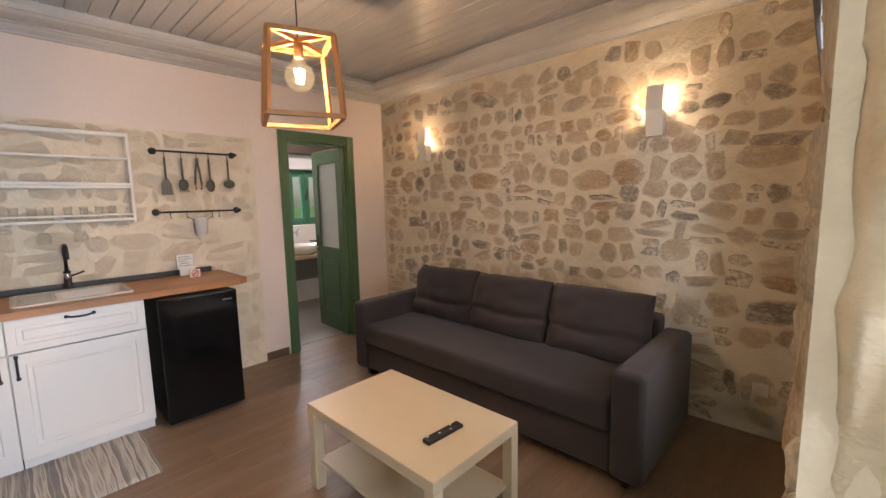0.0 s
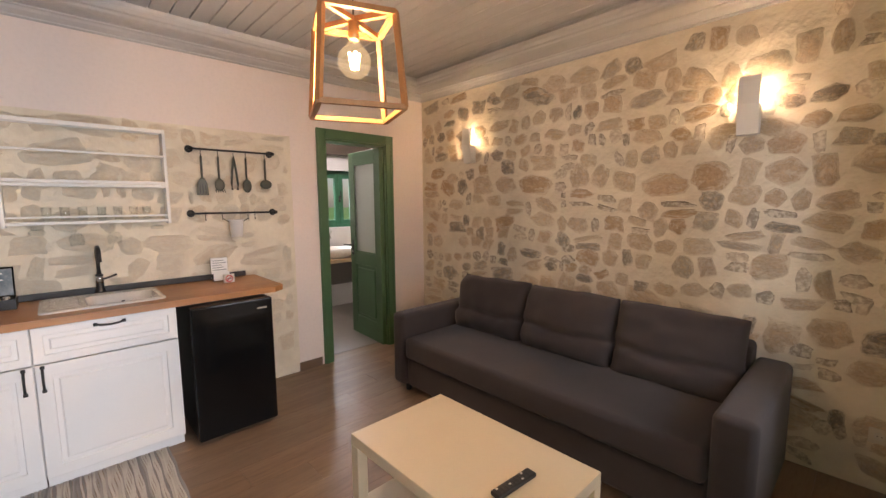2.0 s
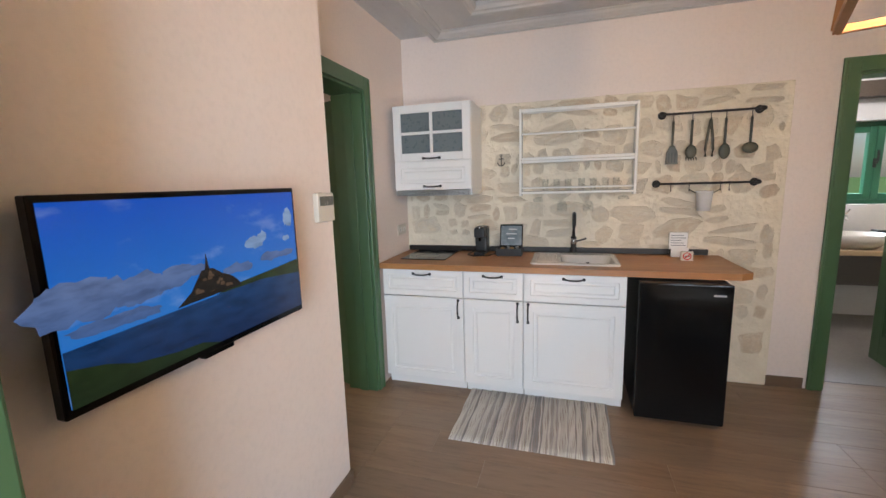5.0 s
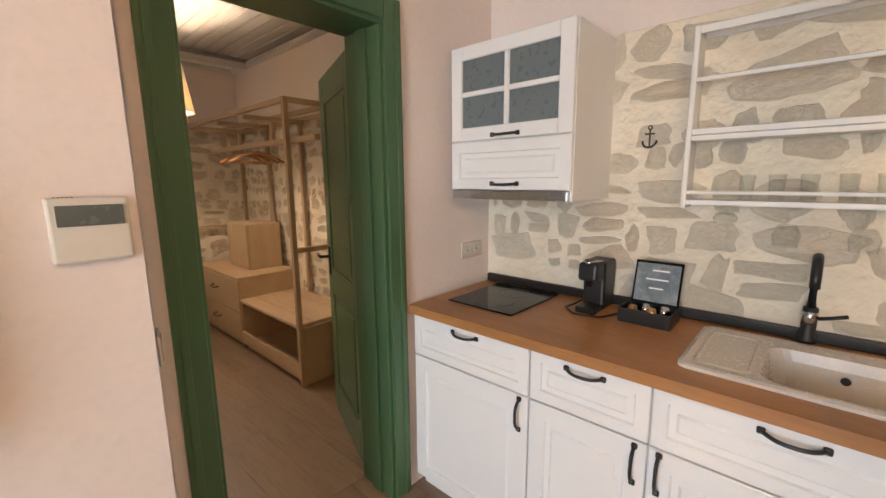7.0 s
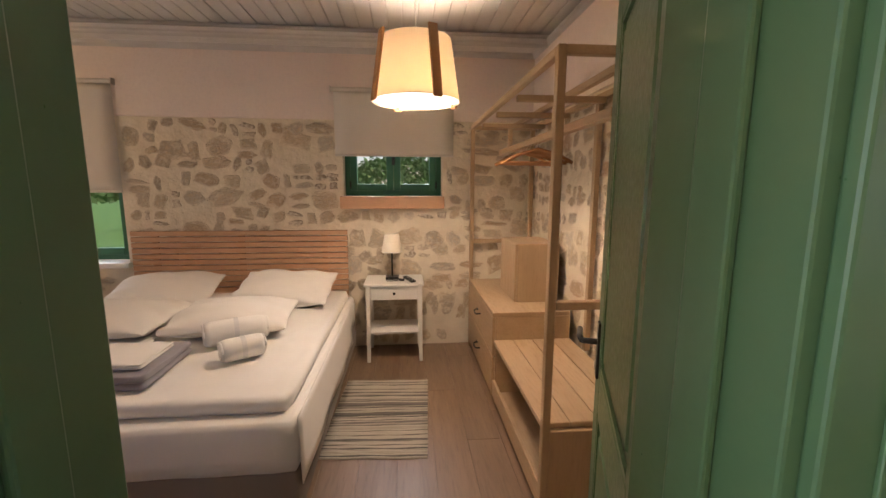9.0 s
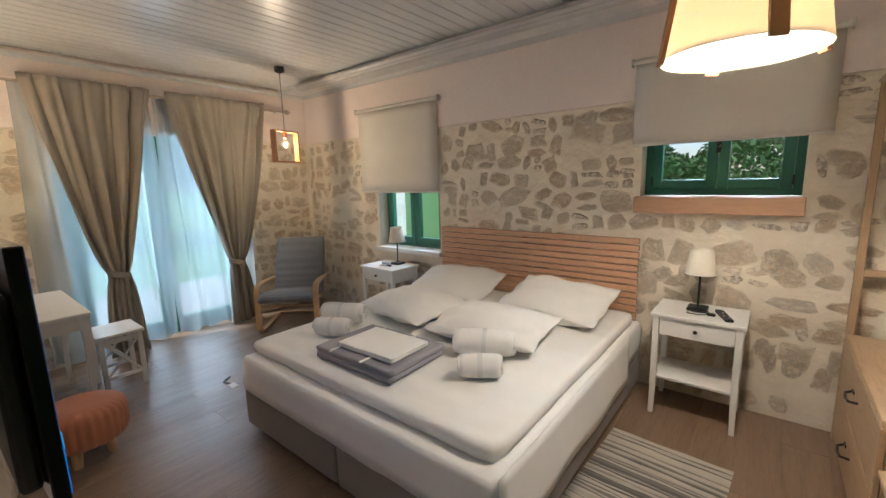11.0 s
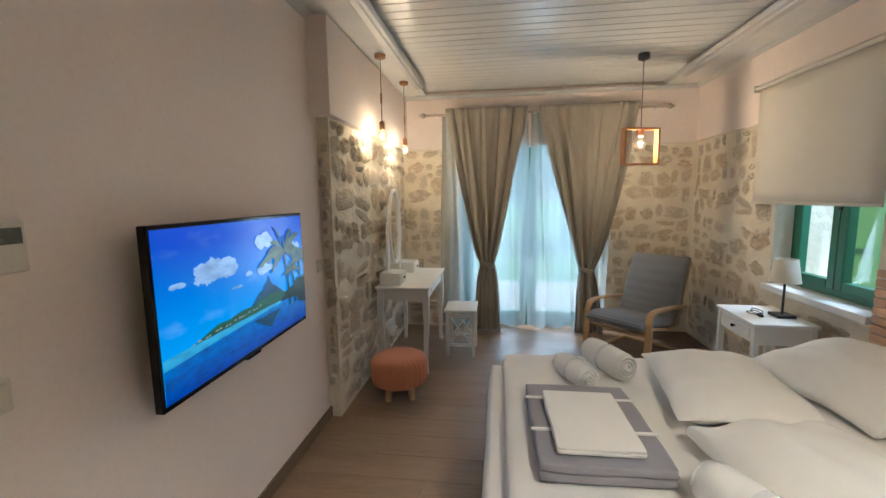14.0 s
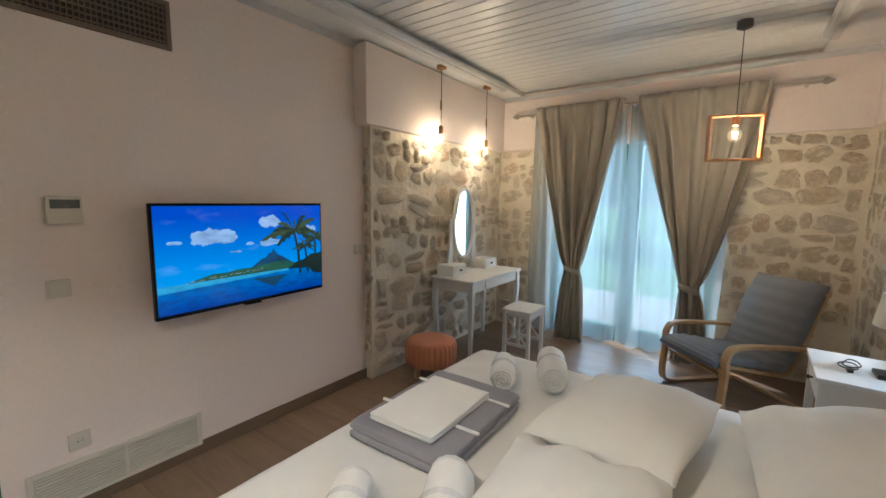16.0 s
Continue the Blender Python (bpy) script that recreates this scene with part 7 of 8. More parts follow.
def drape(name, outer, inner, tie, tie_z, bot, label):
    """A tied-back drape: (outer, inner) at the rod, gathered at the tie, falling to bot."""
    d = thing(name, (2.31, 0, 0), label, "curtain", "tied-back curtains")
    bm = blank()
    nz, nu = 44, 84
    rows = []
    for k in range(nz + 1):
        z = rodz + 0.055 - (rodz + 0.05) * k / nz
        if z > tie_z:
            q = (z - tie_z) / (rodz - tie_z)
            q1 = min(1, q)
            e0 = tie[0] + (outer - tie[0]) * q1 ** 0.72
            e1 = tie[1] + (inner - tie[1]) * q1 ** 0.95
            amp = 0.045 + 0.02 * (1 - q1)
        else:
            q = 1 - z / tie_z
            e0, e1 = tie[0] + (bot[0] - tie[0]) * q ** 0.6, tie[1] + (bot[1] - tie[1]) * q ** 0.6
            amp = 0.05
        pinch = math.exp(-((z - tie_z) / 0.07) ** 2)
        row = []
        for j in range(nu + 1):
            u = j / nu
            w = 0.5 - 0.5 * math.cos(math.pi * u)
            uu = 0.6 * u + 0.4 * w
            drift = noise.noise(Vector((u * 2.2, z * 0.55, outer * 3)))
            fold = math.sin(2 * math.pi * (u * 4.6 + 0.75 * drift)) + 0.45 * math.sin(2 * math.pi * (u * 9.5 - 0.6 * drift) + z * 1.2) + 0.3 * max(0, (z - 1.7) / 0.5) * math.sin(u * 2 * math.pi * 15)
            y = e0 + (e1 - e0) * uu + 0.010 * math.sin(u * 40 + z * 3) * (1 - pinch)
            x = -amp * fold * (1 - 0.5 * pinch) * (0.55 + 0.45 * noise.noise(Vector((u * 5, z * 0.8, outer))))
            top = max(0, min(1, (z - rodz + 0.22) / 0.16))
            x = x * (1 - 0.45 * top) - 0.03 * top
            row.append(bm.verts.new((x, y, z)))
        rows.append(row)
    for p, q in zip(rows, rows[1:]):
        for j in range(nu):
            bm.faces.new((p[j], p[j + 1], q[j + 1], q[j]))
    c = part("cloth", bm, CURTAIN, d, smooth=True)
    c.modifiers.new("thickness", "SOLIDIFY").thickness = 0.004
    yc, yw = (tie[0] + tie[1]) / 2, abs(tie[0] - tie[1]) / 2 + 0.012
    band = blank()
    rr = []
    for z in (-0.03, -0.01, 0.01, 0.03):
        rr.append([band.verts.new((0.062 * math.cos(a), yc + yw * math.sin(a), tie_z + z + 0.025 * math.sin(a))) for a in [2 * math.pi * k / 28 for k in range(28)]])
    rings_join(band, rr, False)
    t = part("tieback", band, CURTAIN, d, smooth=True)
    t.modifiers.new("thickness", "SOLIDIFY").thickness = 0.006
    part("tie_end", box(blank(), -0.066, -0.058, yc - 0.045, yc - 0.015, tie_z - 0.19, tie_z - 0.01, 0.002, 1), CURTAIN, d)


drape("curtain", -1.30, -2.15, (-1.66, -1.80), 0.75, (-1.58, -1.88), "taupe curtain tied back at its middle")
drape("curtain", -3.23, -2.27, (-2.84, -2.70), 0.69, (-2.97, -2.68), "taupe curtain tied back beside the armchair")


def sheer(y0, y1, x, seed, label):
    s = thing("sheer_curtain", (x, 0, 0), label, "curtain", "sheer curtains")
    bm = blank()
    rows = []
    nu, nz = 70, 26
    for k in range(nz + 1):
        z = 2.36 - 2.33 * k / nz
        rows.append([bm.verts.new((0.028 * math.sin(j * 0.55 + 0.6 * math.sin(z * 1.4 + seed)) * (0.7 + 0.3 * math.sin(j * 0.21 + seed)), y0 + (y1 - y0) * j / nu + 0.02 * math.sin(z * 2 + j * 0.3), z + (0.02 * math.sin(j * 0.4) if k == nz else 0))) for j in range(nu + 1)])
    for p, q in zip(rows, rows[1:]):
        for j in range(nu):
            bm.faces.new((p[j], p[j + 1], q[j + 1], q[j]))
    part("cloth", bm, SHEER, s, smooth=True)


sheer(-1.22, -2.165, 2.395, 1, "white sheer curtain before the french window")
sheer(-2.17, -3.00, 2.395, 4, "white sheer curtain beside its open gap")

# ---- armchair of bent wood ----
ac = thing("armchair", pose(1.80, -3.14, 0, 0, 0, 224) @ Matrix.Diagonal((0.97, 0.97, 0.91, 1)), "bentwood armchair with grey ribbed cushion by the window", "armchair")
BEECH = wood("bent_beech", (0.52, 0.34, 0.17), (0.46, 0.29, 0.14), 0.4, "y", 8)
CUSHION = fabric("blue_grey_ribbed_cushion", (0.20, 0.205, 0.215), (0.175, 0.18, 0.19), 300)


def strip(bm, pts, w, t):
    """A flat bent lath: width w along x, thickness t, following points in the yz plane at x."""
    rings = []
    P = [Vector(p) for p in pts]
    for i, p in enumerate(P):
        d = (P[min(i + 1, len(P) - 1)] - P[max(i - 1, 0)]).normalized()
        n = Vector((0, -d.z, d.y))
        rings.append([bm.verts.new(p + Vector((sx * w / 2, 0, 0)) + n * (sn * t / 2)) for sx, sn in ((-1, -1), (1, -1), (1, 1), (-1, 1))])
    rings_join(bm, rings)
    bm.faces.new(rings[0][::-1])
    return bm


def arc(ctrl, n=28):
    """A smooth line through control points."""
    out = []
    C = [Vector(c) for c in ctrl]
    C = [C[0]] + C + [C[-1]]
    for k in range(1, len(C) - 2):
        for i in range(n // (len(ctrl) - 1)):
            t = i / (n // (len(ctrl) - 1))
            a, b, c, d = C[k - 1], C[k], C[k + 1], C[k + 2]
            out.append(0.5 * ((2 * b) + (c - a) * t + (2 * a - 5 * b + 4 * c - d) * t * t + (3 * b - a - 3 * c + d) * t ** 3))
    out.append(C[-2])
    return out


for x in (-0.30, 0.30):
    part("side_frame", strip(blank(), arc([(x, 0.34, 0.012), (x, 0.0, 0.012), (x, -0.30, 0.02), (x, -0.37, 0.10), (x, -0.36, 0.35), (x, -0.36, 0.47), (x, -0.28, 0.545), (x, 0.05, 0.53), (x, 0.30, 0.50)], 48), 0.055, 0.024), BEECH, ac, smooth=False)
    xi = x * 0.86
    part("seat_lath", strip(blank(), arc([(xi, -0.40, 0.37), (xi, -0.28, 0.38), (xi, 0.10, 0.30), (xi, 0.20, 0.34), (xi, 0.30, 0.58), (xi, 0.44, 0.94)], 40), 0.045, 0.022), BEECH, ac)
for y, z in ((0.30, 0.012), (-0.33, 0.30), (0.42, 0.90), (0.28, 0.52), (0.05, 0.31)):
    part("cross_bar", box(blank(), -0.29, 0.29, y - 0.02, y + 0.02, z, z + 0.022, 0.004), BEECH, ac)
prof = arc([(0, -0.43, 0.395), (0, -0.30, 0.425), (0, 0.06, 0.36), (0, 0.17, 0.385), (0, 0.29, 0.64), (0, 0.43, 0.98)], 60)
bm = blank()
rings = []
for i, p in enumerate(prof):
    d = (prof[min(i + 1, len(prof) - 1)] - prof[max(i - 1, 0)]).normalized()
    n = Vector((0, -d.z, d.y))
    th = 0.038 + 0.006 * math.sin(i * 1.9) + (0.03 * math.exp(-((i - len(prof) * 0.84) / 4.0) ** 2))
    end = 1 - 0.5 * (max(0, 1 - i / 3) + max(0, 1 - (len(prof) - 1 - i) / 3))
    ring = []
    for sx, sn in ((-0.275, -0.6), (-0.25, -1), (0.25, -1), (0.275, -0.6), (0.275, 0.5), (0.245, 1), (-0.245, 1), (-0.275, 0.5)):
        ring.append(bm.verts.new(p + Vector((sx, 0, 0)) + n * (sn * th * max(end, 0.3))))
    rings.append(ring)
rings_join(bm, rings)
bm.faces.new(rings[0][::-1])
part("cushion", bm, CUSHION, ac, "blue-grey ribbed chair cushion", smooth=True)

# ---- dressing table, stool, pouffe ----
dt = thing("dressing_table", (1.08, -1.29, 0), "white dressing table with curved legs and oval mirror", "dressing table")
TW, TD, TH = 0.96, 0.46, 0.75
part("tabletop", box(blank(), 0, TW, 0, TD, TH - 0.025, TH, 0.007, 3), WHITE_WOOD, dt)
bm = blank()
for a in ((0.04, TW - 0.04, 0.03, 0.05), (0.04, TW - 0.04, TD - 0.05, TD - 0.03), (0.04, 0.06, 0.05, TD - 0.05), (TW - 0.06, TW - 0.04, 0.05, TD - 0.05)):
    box(bm, a[0], a[1], a[2], a[3], TH - 0.115, TH - 0.025)
part("apron", bm, WHITE_WOOD, dt)
part("drawer_front", box(blank(), 0.26, TW - 0.26, 0.022, 0.032, TH - 0.105, TH - 0.035, 0.002, 1), WHITE_WOOD, dt)
for x, sx in ((0.045, -1), (TW - 0.045, 1)):
    for y, sy in ((0.04, -1), (TD - 0.04, 1)):
        pts = [(x + sx * 0.012 * math.sin(k / 10 * 2 * math.pi) * (1 - k / 14), y + sy * 0.006 * math.sin(k / 10 * 2 * math.pi), (TH - 0.03) * (1 - k / 10)) for k in range(11)]
        bm = blank()
        rr = []
        for k, p in enumerate(pts):
            w = 0.026 - 0.0135 * k / 10 + (0.003 if k == 10 else 0)
            rr.append([bm.verts.new((p[0] + a * w, p[1] + b * w, p[2])) for a, b in ((-1, -1), (1, -1), (1, 1), (-1, 1))])
        rings_join(bm, rr)
        bm.faces.new(rr[0][::-1])
        part("leg", bm, WHITE_WOOD, dt)
for x0 in (0.08, TW - 0.30):
    db = part("drawer_box", box(blank(), x0, x0 + 0.22, TD - 0.20, TD - 0.02, TH, TH + 0.10, 0.004), WHITE_WOOD, dt)
    part("drawer_face", box(blank(), x0 + 0.02, x0 + 0.20, TD - 0.207, TD - 0.199, TH + 0.02, TH + 0.085, 0.002, 1), WHITE_WOOD, db)
    part("cup_handle", box(blank(), x0 + 0.095, x0 + 0.125, TD - 0.218, TD - 0.206, TH + 0.045, TH + 0.062, 0.003), BLACK, db)
MIRROR = material("mirror_glass", (0.88, 0.89, 0.88), 0.015, 1.0)
mc = (TW / 2 - 0.035, TD - 0.06, TH + 0.47)
ell = [(math.cos(a), math.sin(a)) for a in [2 * math.pi * k / 40 for k in range(40)]]
bm = blank()
rr = []
for ex, ez, y in ((0.195, 0.345, 0.0), (0.195, 0.345, -0.022), (0.185, 0.335, -0.028), (0.168, 0.318, -0.022), (0.165, 0.315, -0.008)):
    rr.append([bm.verts.new((mc[0] + ex * c, mc[1] + y, mc[2] + ez * s_)) for c, s_ in ell])
rings_join(bm, rr, False)
bm.faces.new(rr[0])
mf = part("mirror_frame", bm, WHITE_WOOD, dt, smooth=False)
bm = blank()
bm.faces.new([bm.verts.new((mc[0] + 0.166 * c, mc[1] - 0.0095, mc[2] + 0.316 * s_)) for c, s_ in ell])
part("mirror", bm, MIRROR, mf, "oval mirror glass")
for sx in (-1, 1):
    pts = [(mc[0] + sx * (0.17 + 0.055 * (1 - k / 8) ** 2 + 0.04 * k / 8), mc[1] + 0.004, TH + 0.10 + 0.42 * k / 8 - 0.1 * (1 - k / 8)) for k in range(9)]
    bm = blank()
    rr = []
    for k, p in enumerate(pts):
        w = 0.055 - 0.042 * (k / 8) ** 0.6
        rr.append([bm.verts.new((p[0] + a * w, p[1] + b * 0.009, p[2])) for a, b in ((-1, -1), (1, -1), (1, 1), (-1, 1))])
    rings_join(bm, rr)
    bm.faces.new(rr[0][::-1])
    part("mirror_post", bm, WHITE_WOOD, dt)
    part("pivot_knob", rod(blank(), (mc[0] + sx * 0.19, mc[1], mc[2] + 0.02), (mc[0] + sx * 0.225, mc[1], mc[2] + 0.02), 0.012), WHITE_WOOD, dt)

st = thing("stool", (1.67, -1.50, 0), "small white wooden stool with crossed sides", "stool")
part("seat", box(blank(), -0.18, 0.18, -0.15, 0.15, 0.425, 0.45, 0.007, 3), WHITE_WOOD, st)
for x in (-0.15, 0.15):
    for y in (-0.12, 0.12):
        part("leg", box(blank(), x - 0.016, x + 0.016, y - 0.016, y + 0.016, 0, 0.425, 0.003, 1), WHITE_WOOD, st)
    part("side_rail", box(blank(), x - 0.009, x + 0.009, -0.104, 0.104, 0.375, 0.41), WHITE_WOOD, st)
    part("side_rail", box(blank(), x - 0.009, x + 0.009, -0.104, 0.104, 0.10, 0.125), WHITE_WOOD, st)
    for sg in (-1, 1):
        part("cross_lath", rod(blank(), (x, -0.10 * sg, 0.125), (x, 0.10 * sg, 0.375), 0.009, n=6), WHITE_WOOD, st)
for y in (-0.12, 0.12):
    part("front_rail", box(blank(), -0.134, 0.134, y - 0.009, y + 0.009, 0.37, 0.41), WHITE_WOOD, st)

pf = thing("pouffe", (0.73, -1.11, 0), "round orange knitted pouffe on wooden feet", "pouffe")
KNIT = fabric("orange_knit", (0.52, 0.205, 0.105), (0.45, 0.17, 0.085), 150, 0.95, 0.8)
bm = blank()
prof = [(0.02, 0.318), (0.10, 0.32), (0.165, 0.315), (0.195, 0.298), (0.208, 0.265), (0.208, 0.17), (0.198, 0.125), (0.15, 0.108), (0.02, 0.108)]
nn = 120
rr = []
for r, z in prof:
    rr.append([bm.verts.new(((r + (0.006 if 0.15 < r else 0.002) * (1 if k % 4 < 2 else -0.3)) * math.cos(2 * math.pi * k / nn), (r + (0.006 if 0.15 < r else 0.002) * (1 if k % 4 < 2 else -0.3)) * math.sin(2 * math.pi * k / nn), z)) for k in range(nn)])
rings_join(bm, rr)
bm.faces.new(rr[0][::-1])
part("knitted_cover", bm, KNIT, pf, smooth=True)
for k in range(4):
    a = radians(45 + 90 * k + 15)
    part("foot", rod(blank(), (0.125 * math.cos(a), 0.125 * math.sin(a), 0), (0.11 * math.cos(a), 0.11 * math.sin(a), 0.12), 0.022, 0.03), PINE, pf, smooth=False)


# ---- pieces of walls and floors ----
def stone_shapes(n, seed):
    """Irregular rubble faces of unit size: few corners, ragged sides, rim sunk in the mortar, face uneven."""
    rnd = random.Random(seed)
    out = []
    for k in range(n):
        corners = rnd.choice((4, 4, 5, 5, 6))
        p = rnd.uniform(2.6, 5.5)
        start = rnd.uniform(0, 6.28) if corners > 4 else math.pi / 4 + rnd.uniform(-0.2, 0.2)
        rim = []
        for i in range(corners):
            a = start + 2 * math.pi * (i + rnd.uniform(-0.2, 0.2)) / corners
            c, s_ = math.cos(a), math.sin(a)
            r = 0.56 / ((abs(c) ** p + abs(s_) ** p) ** (1 / p)) * rnd.uniform(0.86, 1.08)
            rim.append(Vector((r * c, r * s_)))
        m = 22
        full = []
        for i in range(m):
            q = i * corners / m
            a, b = rim[int(q) % corners], rim[(int(q) + 1) % corners]
            v = a.lerp(b, q - int(q))
            ang = math.atan2(v.y, v.x)
            bulge = 1 + 0.07 * math.sin(math.pi * (q - int(q))) + 0.16 * noise.noise(Vector((math.cos(ang) * 2.4, math.sin(ang) * 2.4, k * 3.7))) + rnd.uniform(-0.055, 0.055)
            full.append(v * bulge)
        vs, fs = [], []
        for q, h in ((1.04, -0.55), (0.86, 0.45), (0.52, 0.9)):
            for v in full:
                lump = 0.55 * noise.noise(Vector((v.x * q * 3.1, v.y * q * 3.1, k * 5.3 + 1)))
                vs.append((v.x * q, v.y * q, h if q > 1 else h + lump + rnd.uniform(-0.12, 0.12)))
        vs.append((0.0, 0.0, 0.95))
        for r0 in (0, m):
            for i in range(m):
                fs.append((r0 + i, r0 + (i + 1) % m, r0 + m + (i + 1) % m, r0 + m + i))
        for i in range(m):
            fs.append((2 * m + i, 2 * m + (i + 1) % m, 3 * m))
        out.append((vs, fs))
    return out


SHAPES = stone_shapes(40, 5)


def courses(rnd, u0, u1, v0, v1, big, small):
    """Rough courses of cells (u, v, w, h): heights and lengths vary, some cells hold two thin stones."""
    cells = []
    v = v0
    while v < v1 - 0.03:
        hc = min(rnd.uniform(small, small + (big - small) * 0.7), v1 - v)
        if v1 - v - hc < 0.05:
            hc = v1 - v
        u = u0 - rnd.uniform(0, big * 0.5)
        phase = rnd.uniform(0, 40)
        while u < u1 - 0.02:
            w = hc * rnd.choice((0.6, 0.85, 1.0, 1.2, 1.45, 1.9)) * rnd.uniform(0.85, 1.15)
            w = max(0.055, min(w, big * 1.6))
            a, b = max(u, u0), min(u + w, u1)
            sway = 0.8 * hc * noise.noise(Vector((u * 1.9, phase, 0.0)))
            if b - a > 0.045:
                if hc > 0.12 and rnd.random() < 0.2:
                    cut = rnd.uniform(0.38, 0.62)
                    cells += [((a + b) / 2, v + sway + hc * cut / 2, b - a, hc * cut), ((a + b) / 2, v + sway + hc * (1 + cut) / 2, b - a, hc * (1 - cut))]
                elif rnd.random() < 0.95:
                    cells.append(((a + b) / 2, v + sway + hc / 2, b - a, hc))
            u += w
        v += hc
    return cells


def rubble(wall, mat, right, normal, origin, u0, u1, v0, v1, holes, seed, big, small, limit, proud=0.014, name="stone", joint=0.022):
    """Lays rubble in rough courses over a wall face: origin + u * right + v * up."""
    meshes = []
    for vs, fs in SHAPES:
        me = bpy.data.meshes.new(name)
        me.from_pydata(vs, [], fs)
        for q in me.polygons:
            q.use_smooth = True
        me.materials.append(mat)
        meshes.append(me)
    rnd = random.Random(seed)
    right, normal, origin = Vector(right), Vector(normal), Vector(origin)
    up = Vector((0, 0, 1))
    cv, cf = [], []
    kept = []
    for u, v, w, h in courses(rnd, u0, u1, v0, v1, big, small):
        q = rnd.uniform(0.82, 1.15)
        w, h = w * min(1, q + 0.12) - joint * rnd.uniform(0.4, 1.1), h * min(1, q + 0.06) - joint * rnd.uniform(0.3, 0.9)
        u, v = u + rnd.uniform(-0.01, 0.01), v + rnd.uniform(-0.01, 0.01)
        if v + h / 2 > v1:
            v, h = (v - h / 2 + v1) / 2, v1 - (v - h / 2)
        for a, b, c, d in holes:
            if u + w / 2 > a - 0.005 and u - w / 2 < b + 0.005 and v + h / 2 > c - 0.005 and v - h / 2 < d + 0.005:
                if u < a:
                    u, w = (u - w / 2 + a - 0.012) / 2, a - 0.012 - (u - w / 2)
                elif u > b:
                    u, w = (u + w / 2 + b + 0.012) / 2, u + w / 2 - b - 0.012
                elif v < c:
                    v, h = (v - h / 2 + c - 0.012) / 2, c - 0.012 - (v - h / 2)
        if w < 0.03 or h < 0.025 or v - h / 2 < v0 - 0.02:
            continue
        if any(u + w / 2 > a - 0.005 and u - w / 2 < b + 0.005 and v + h / 2 > c - 0.005 and v - h / 2 < d + 0.005 for a, b, c, d in holes):
            continue
        kept.append((u, v, w, h))
    kept.sort(key=lambda c: -c[2] * c[3])
    for n_, (u, v, w, h) in enumerate(kept):
        which = rnd.randrange(len(meshes))
        tilt = radians(rnd.gauss(0, 9))
        rx, uy = right * math.cos(tilt) + up * math.sin(tilt), up * math.cos(tilt) - right * math.sin(tilt)
        sx, sy = rnd.choice((-1, 1)), rnd.choice((-1, 1))
        m = Matrix((rx * w * sx, uy * h * sy, normal * (proud * rnd.uniform(0.5, 1.3)))).transposed().to_4x4()
        m.translation = origin + right * u + up * v
        if n_ < limit:
            ob = new(name, meshes[which])
            ob.matrix_basis = m
            ob.parent = wall
        else:
            k = len(cv)
            cv += [tuple(m @ Vector(q)) for q in SHAPES[which][0]]
            cf += [tuple(k + i for i in f) for f in SHAPES[which][1]]
    if cv:
        me = bpy.data.meshes.new("stone_chips")
        me.from_pydata(cv, [], cf)
        me.materials.append(STONE_CHIP)
        chips = tagged(new("stone_chips", me), kind="stuff")
        chips.parent = wall


X, Y = (1, 0, 0), (0, 1, 0)
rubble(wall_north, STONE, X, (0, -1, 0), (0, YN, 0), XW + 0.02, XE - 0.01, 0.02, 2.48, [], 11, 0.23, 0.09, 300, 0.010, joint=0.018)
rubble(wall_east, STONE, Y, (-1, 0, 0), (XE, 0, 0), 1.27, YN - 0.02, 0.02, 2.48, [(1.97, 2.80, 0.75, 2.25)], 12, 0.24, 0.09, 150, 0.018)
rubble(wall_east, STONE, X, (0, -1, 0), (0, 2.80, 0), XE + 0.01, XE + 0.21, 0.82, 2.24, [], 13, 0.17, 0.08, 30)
bm = blank()
grid = [[bm.verts.new((XE + 0.004 + 0.33 * i / 30, 1.245 - 0.006 - 0.022 * noise.fractal(Vector((i * 0.1, j * 0.09, 3.0)), 0.8, 2.0, 4) - 0.02 * noise.noise(Vector((i * 0.05, j * 0.045, 8.0))) + (0.05 * (3 - i) / 3 if i < 3 else 0), 2.12 * j / 120)) for j in range(121)] for i in range(31)]
for i in range(30):
    for j in range(120):
        bm.faces.new((grid[i][j], grid[i + 1][j], grid[i + 1][j + 1], grid[i][j + 1]))
JAMB = surface("patchy_lime_on_stone", (0.72, 0.65, 0.51), (0.50, 0.38, 0.24), 0.9, 4.5, 26, 0.7, 0.012, (1, 1, 1.6))
part("rough_render", bm, JAMB, wall_east, "rough stone and lime on the entrance jamb", smooth=True)
SPLASH = tagged(block("wall_splashback", (XW - 0.01, XW + 0.010, YDOOR + 0.002, 2.11, 0.0, 2.01), MORTAR, None, 0.003), "pale exposed stone panel behind the kitchen", "wall", kind="structure")
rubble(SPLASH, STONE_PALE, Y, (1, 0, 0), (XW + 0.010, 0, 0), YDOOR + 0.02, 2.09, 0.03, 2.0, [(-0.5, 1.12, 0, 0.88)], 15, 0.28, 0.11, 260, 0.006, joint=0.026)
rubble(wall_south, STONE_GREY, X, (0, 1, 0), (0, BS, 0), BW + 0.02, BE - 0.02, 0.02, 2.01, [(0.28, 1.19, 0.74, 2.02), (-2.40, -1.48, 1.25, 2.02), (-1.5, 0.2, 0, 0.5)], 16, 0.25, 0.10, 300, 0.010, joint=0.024)
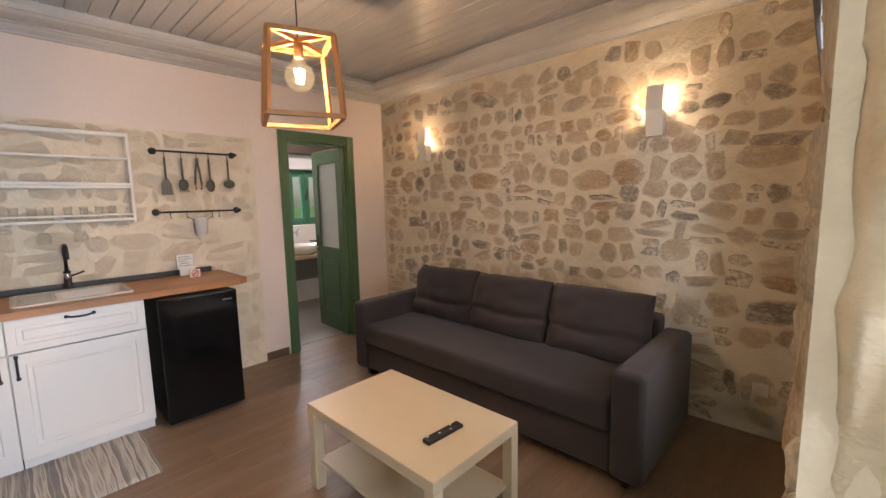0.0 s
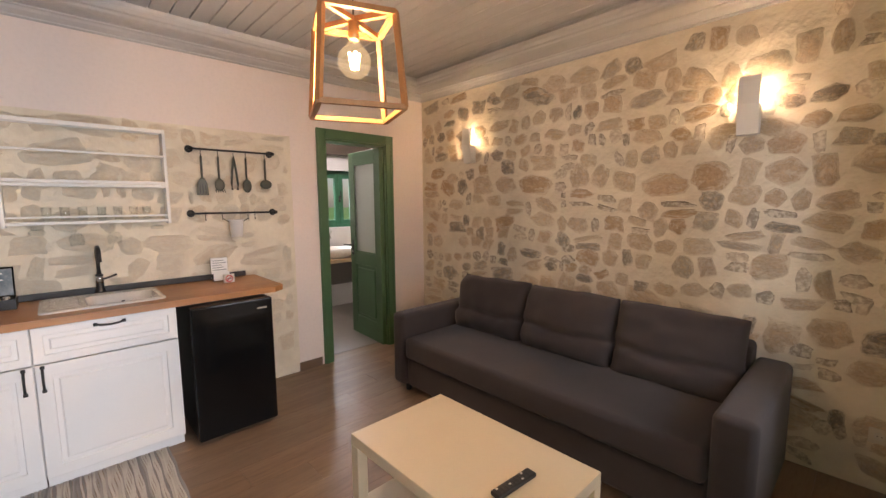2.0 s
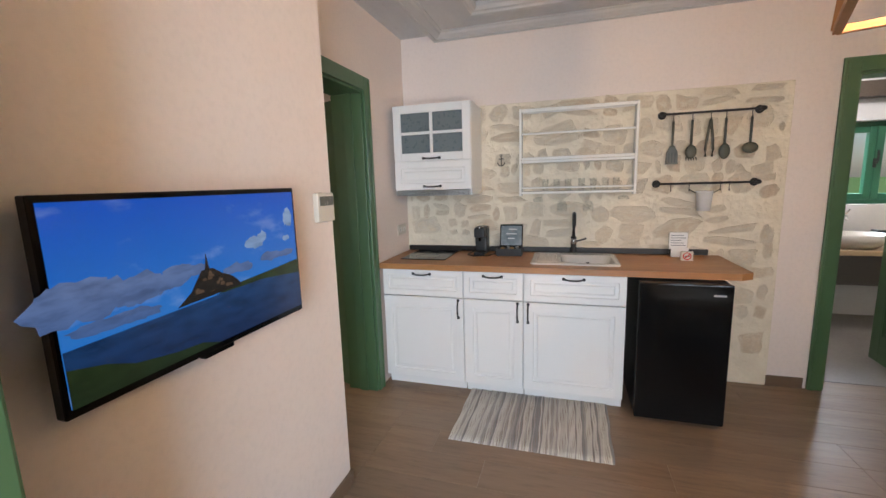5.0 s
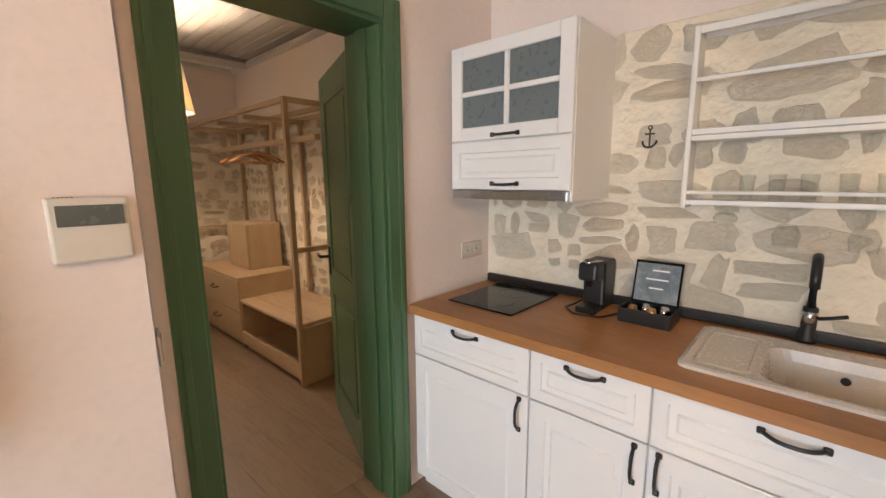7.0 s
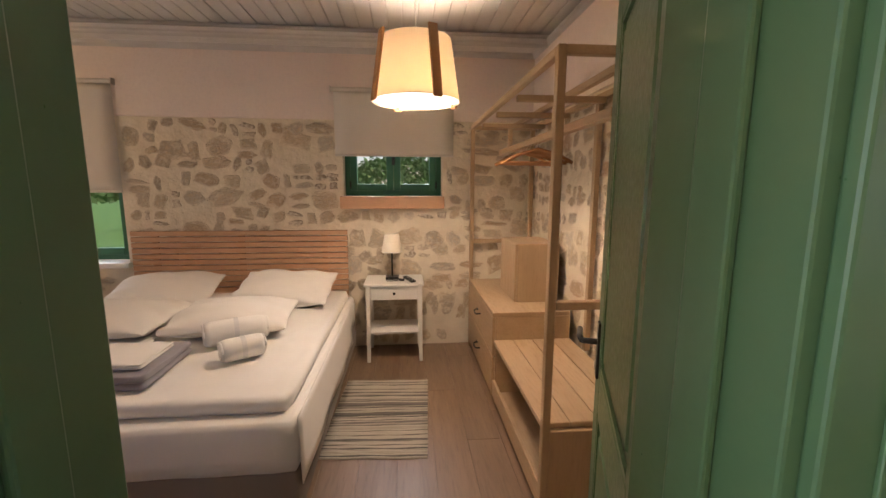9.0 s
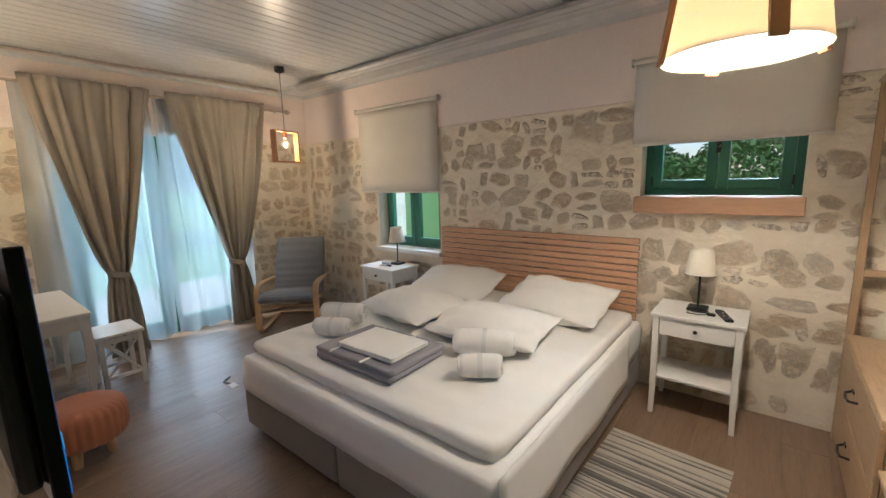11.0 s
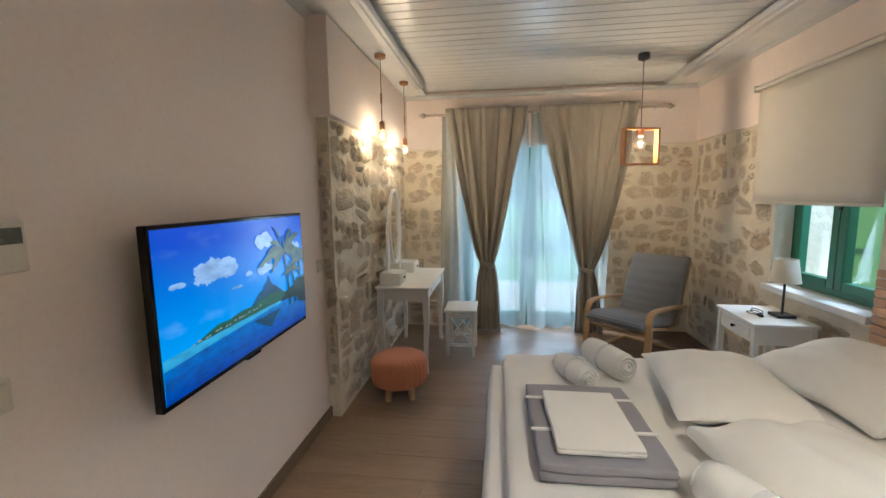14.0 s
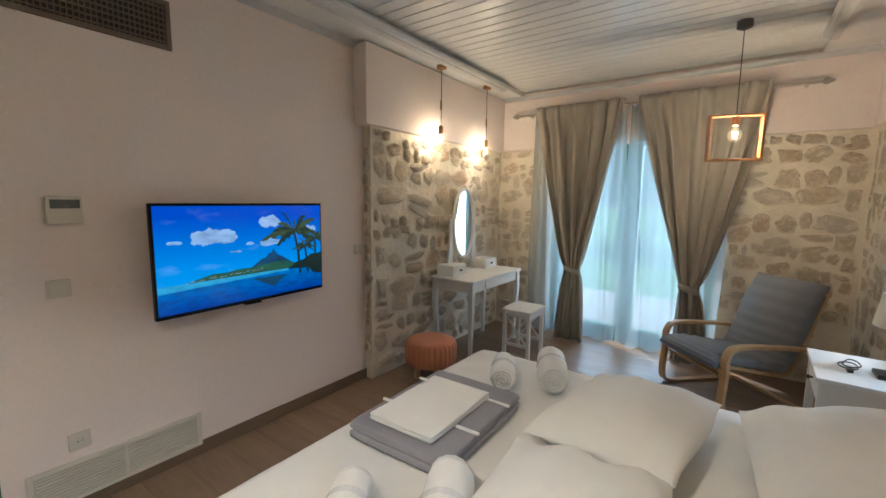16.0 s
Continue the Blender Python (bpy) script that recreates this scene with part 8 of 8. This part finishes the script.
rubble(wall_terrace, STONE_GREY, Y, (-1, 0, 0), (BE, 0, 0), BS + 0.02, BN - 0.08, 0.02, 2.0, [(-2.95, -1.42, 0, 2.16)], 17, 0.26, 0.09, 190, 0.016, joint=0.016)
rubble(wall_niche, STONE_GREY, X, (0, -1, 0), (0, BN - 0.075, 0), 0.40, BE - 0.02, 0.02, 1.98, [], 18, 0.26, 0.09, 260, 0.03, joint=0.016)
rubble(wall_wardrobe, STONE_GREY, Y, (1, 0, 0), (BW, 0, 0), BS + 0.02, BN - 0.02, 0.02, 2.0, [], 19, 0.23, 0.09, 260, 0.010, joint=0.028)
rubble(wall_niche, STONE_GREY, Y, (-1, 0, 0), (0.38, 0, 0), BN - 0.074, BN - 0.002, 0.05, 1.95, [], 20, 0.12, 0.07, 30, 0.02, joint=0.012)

# floor planks along y, in two rooms, with staggered ends
PW, PL = 0.20, 1.20


def plank_mesh(w, l):
    bm = box(blank(), 0.0005, w - 0.0005, 0.0005, l - 0.0005, -0.012, 0.0)
    es = [e for e in bm.edges if all(v.co.z > -0.001 for v in e.verts)]
    bmesh.ops.bevel(bm, geom=es, offset=0.0009, segments=1, affect="EDGES")
    me = bpy.data.meshes.new("plank")
    bm.to_mesh(me)
    bm.free()
    me.materials.append(PLANK)
    return me


sizes = {}


def lay(x0, x1, y0, y1, seed):
    rnd = random.Random(seed)
    x = x0
    while x < x1 - 0.005:
        w = round(min(PW, x1 - x), 3)
        y = y0 - rnd.choice((0.0, 0.3, 0.6, 0.9))
        while y < y1 - 0.005:
            a, b = max(y, y0), min(y + PL, y1)
            if b - a > 0.01:
                l = round(b - a, 3)
                if (w, l) not in sizes:
                    sizes[w, l] = plank_mesh(w, l)
                ob = new("plank", sizes[w, l])
                ob.location = (x, a, 0)
                ob.parent = part_floor
            y += PL
        x += PW


lay(XW - 0.14, XE + 0.45, YTV, YN, 3)
lay(XW - 0.0, XSTEP + 0.02, BN, YTV, 4)
lay(BW, BE + 0.12, BS, BN, 5)
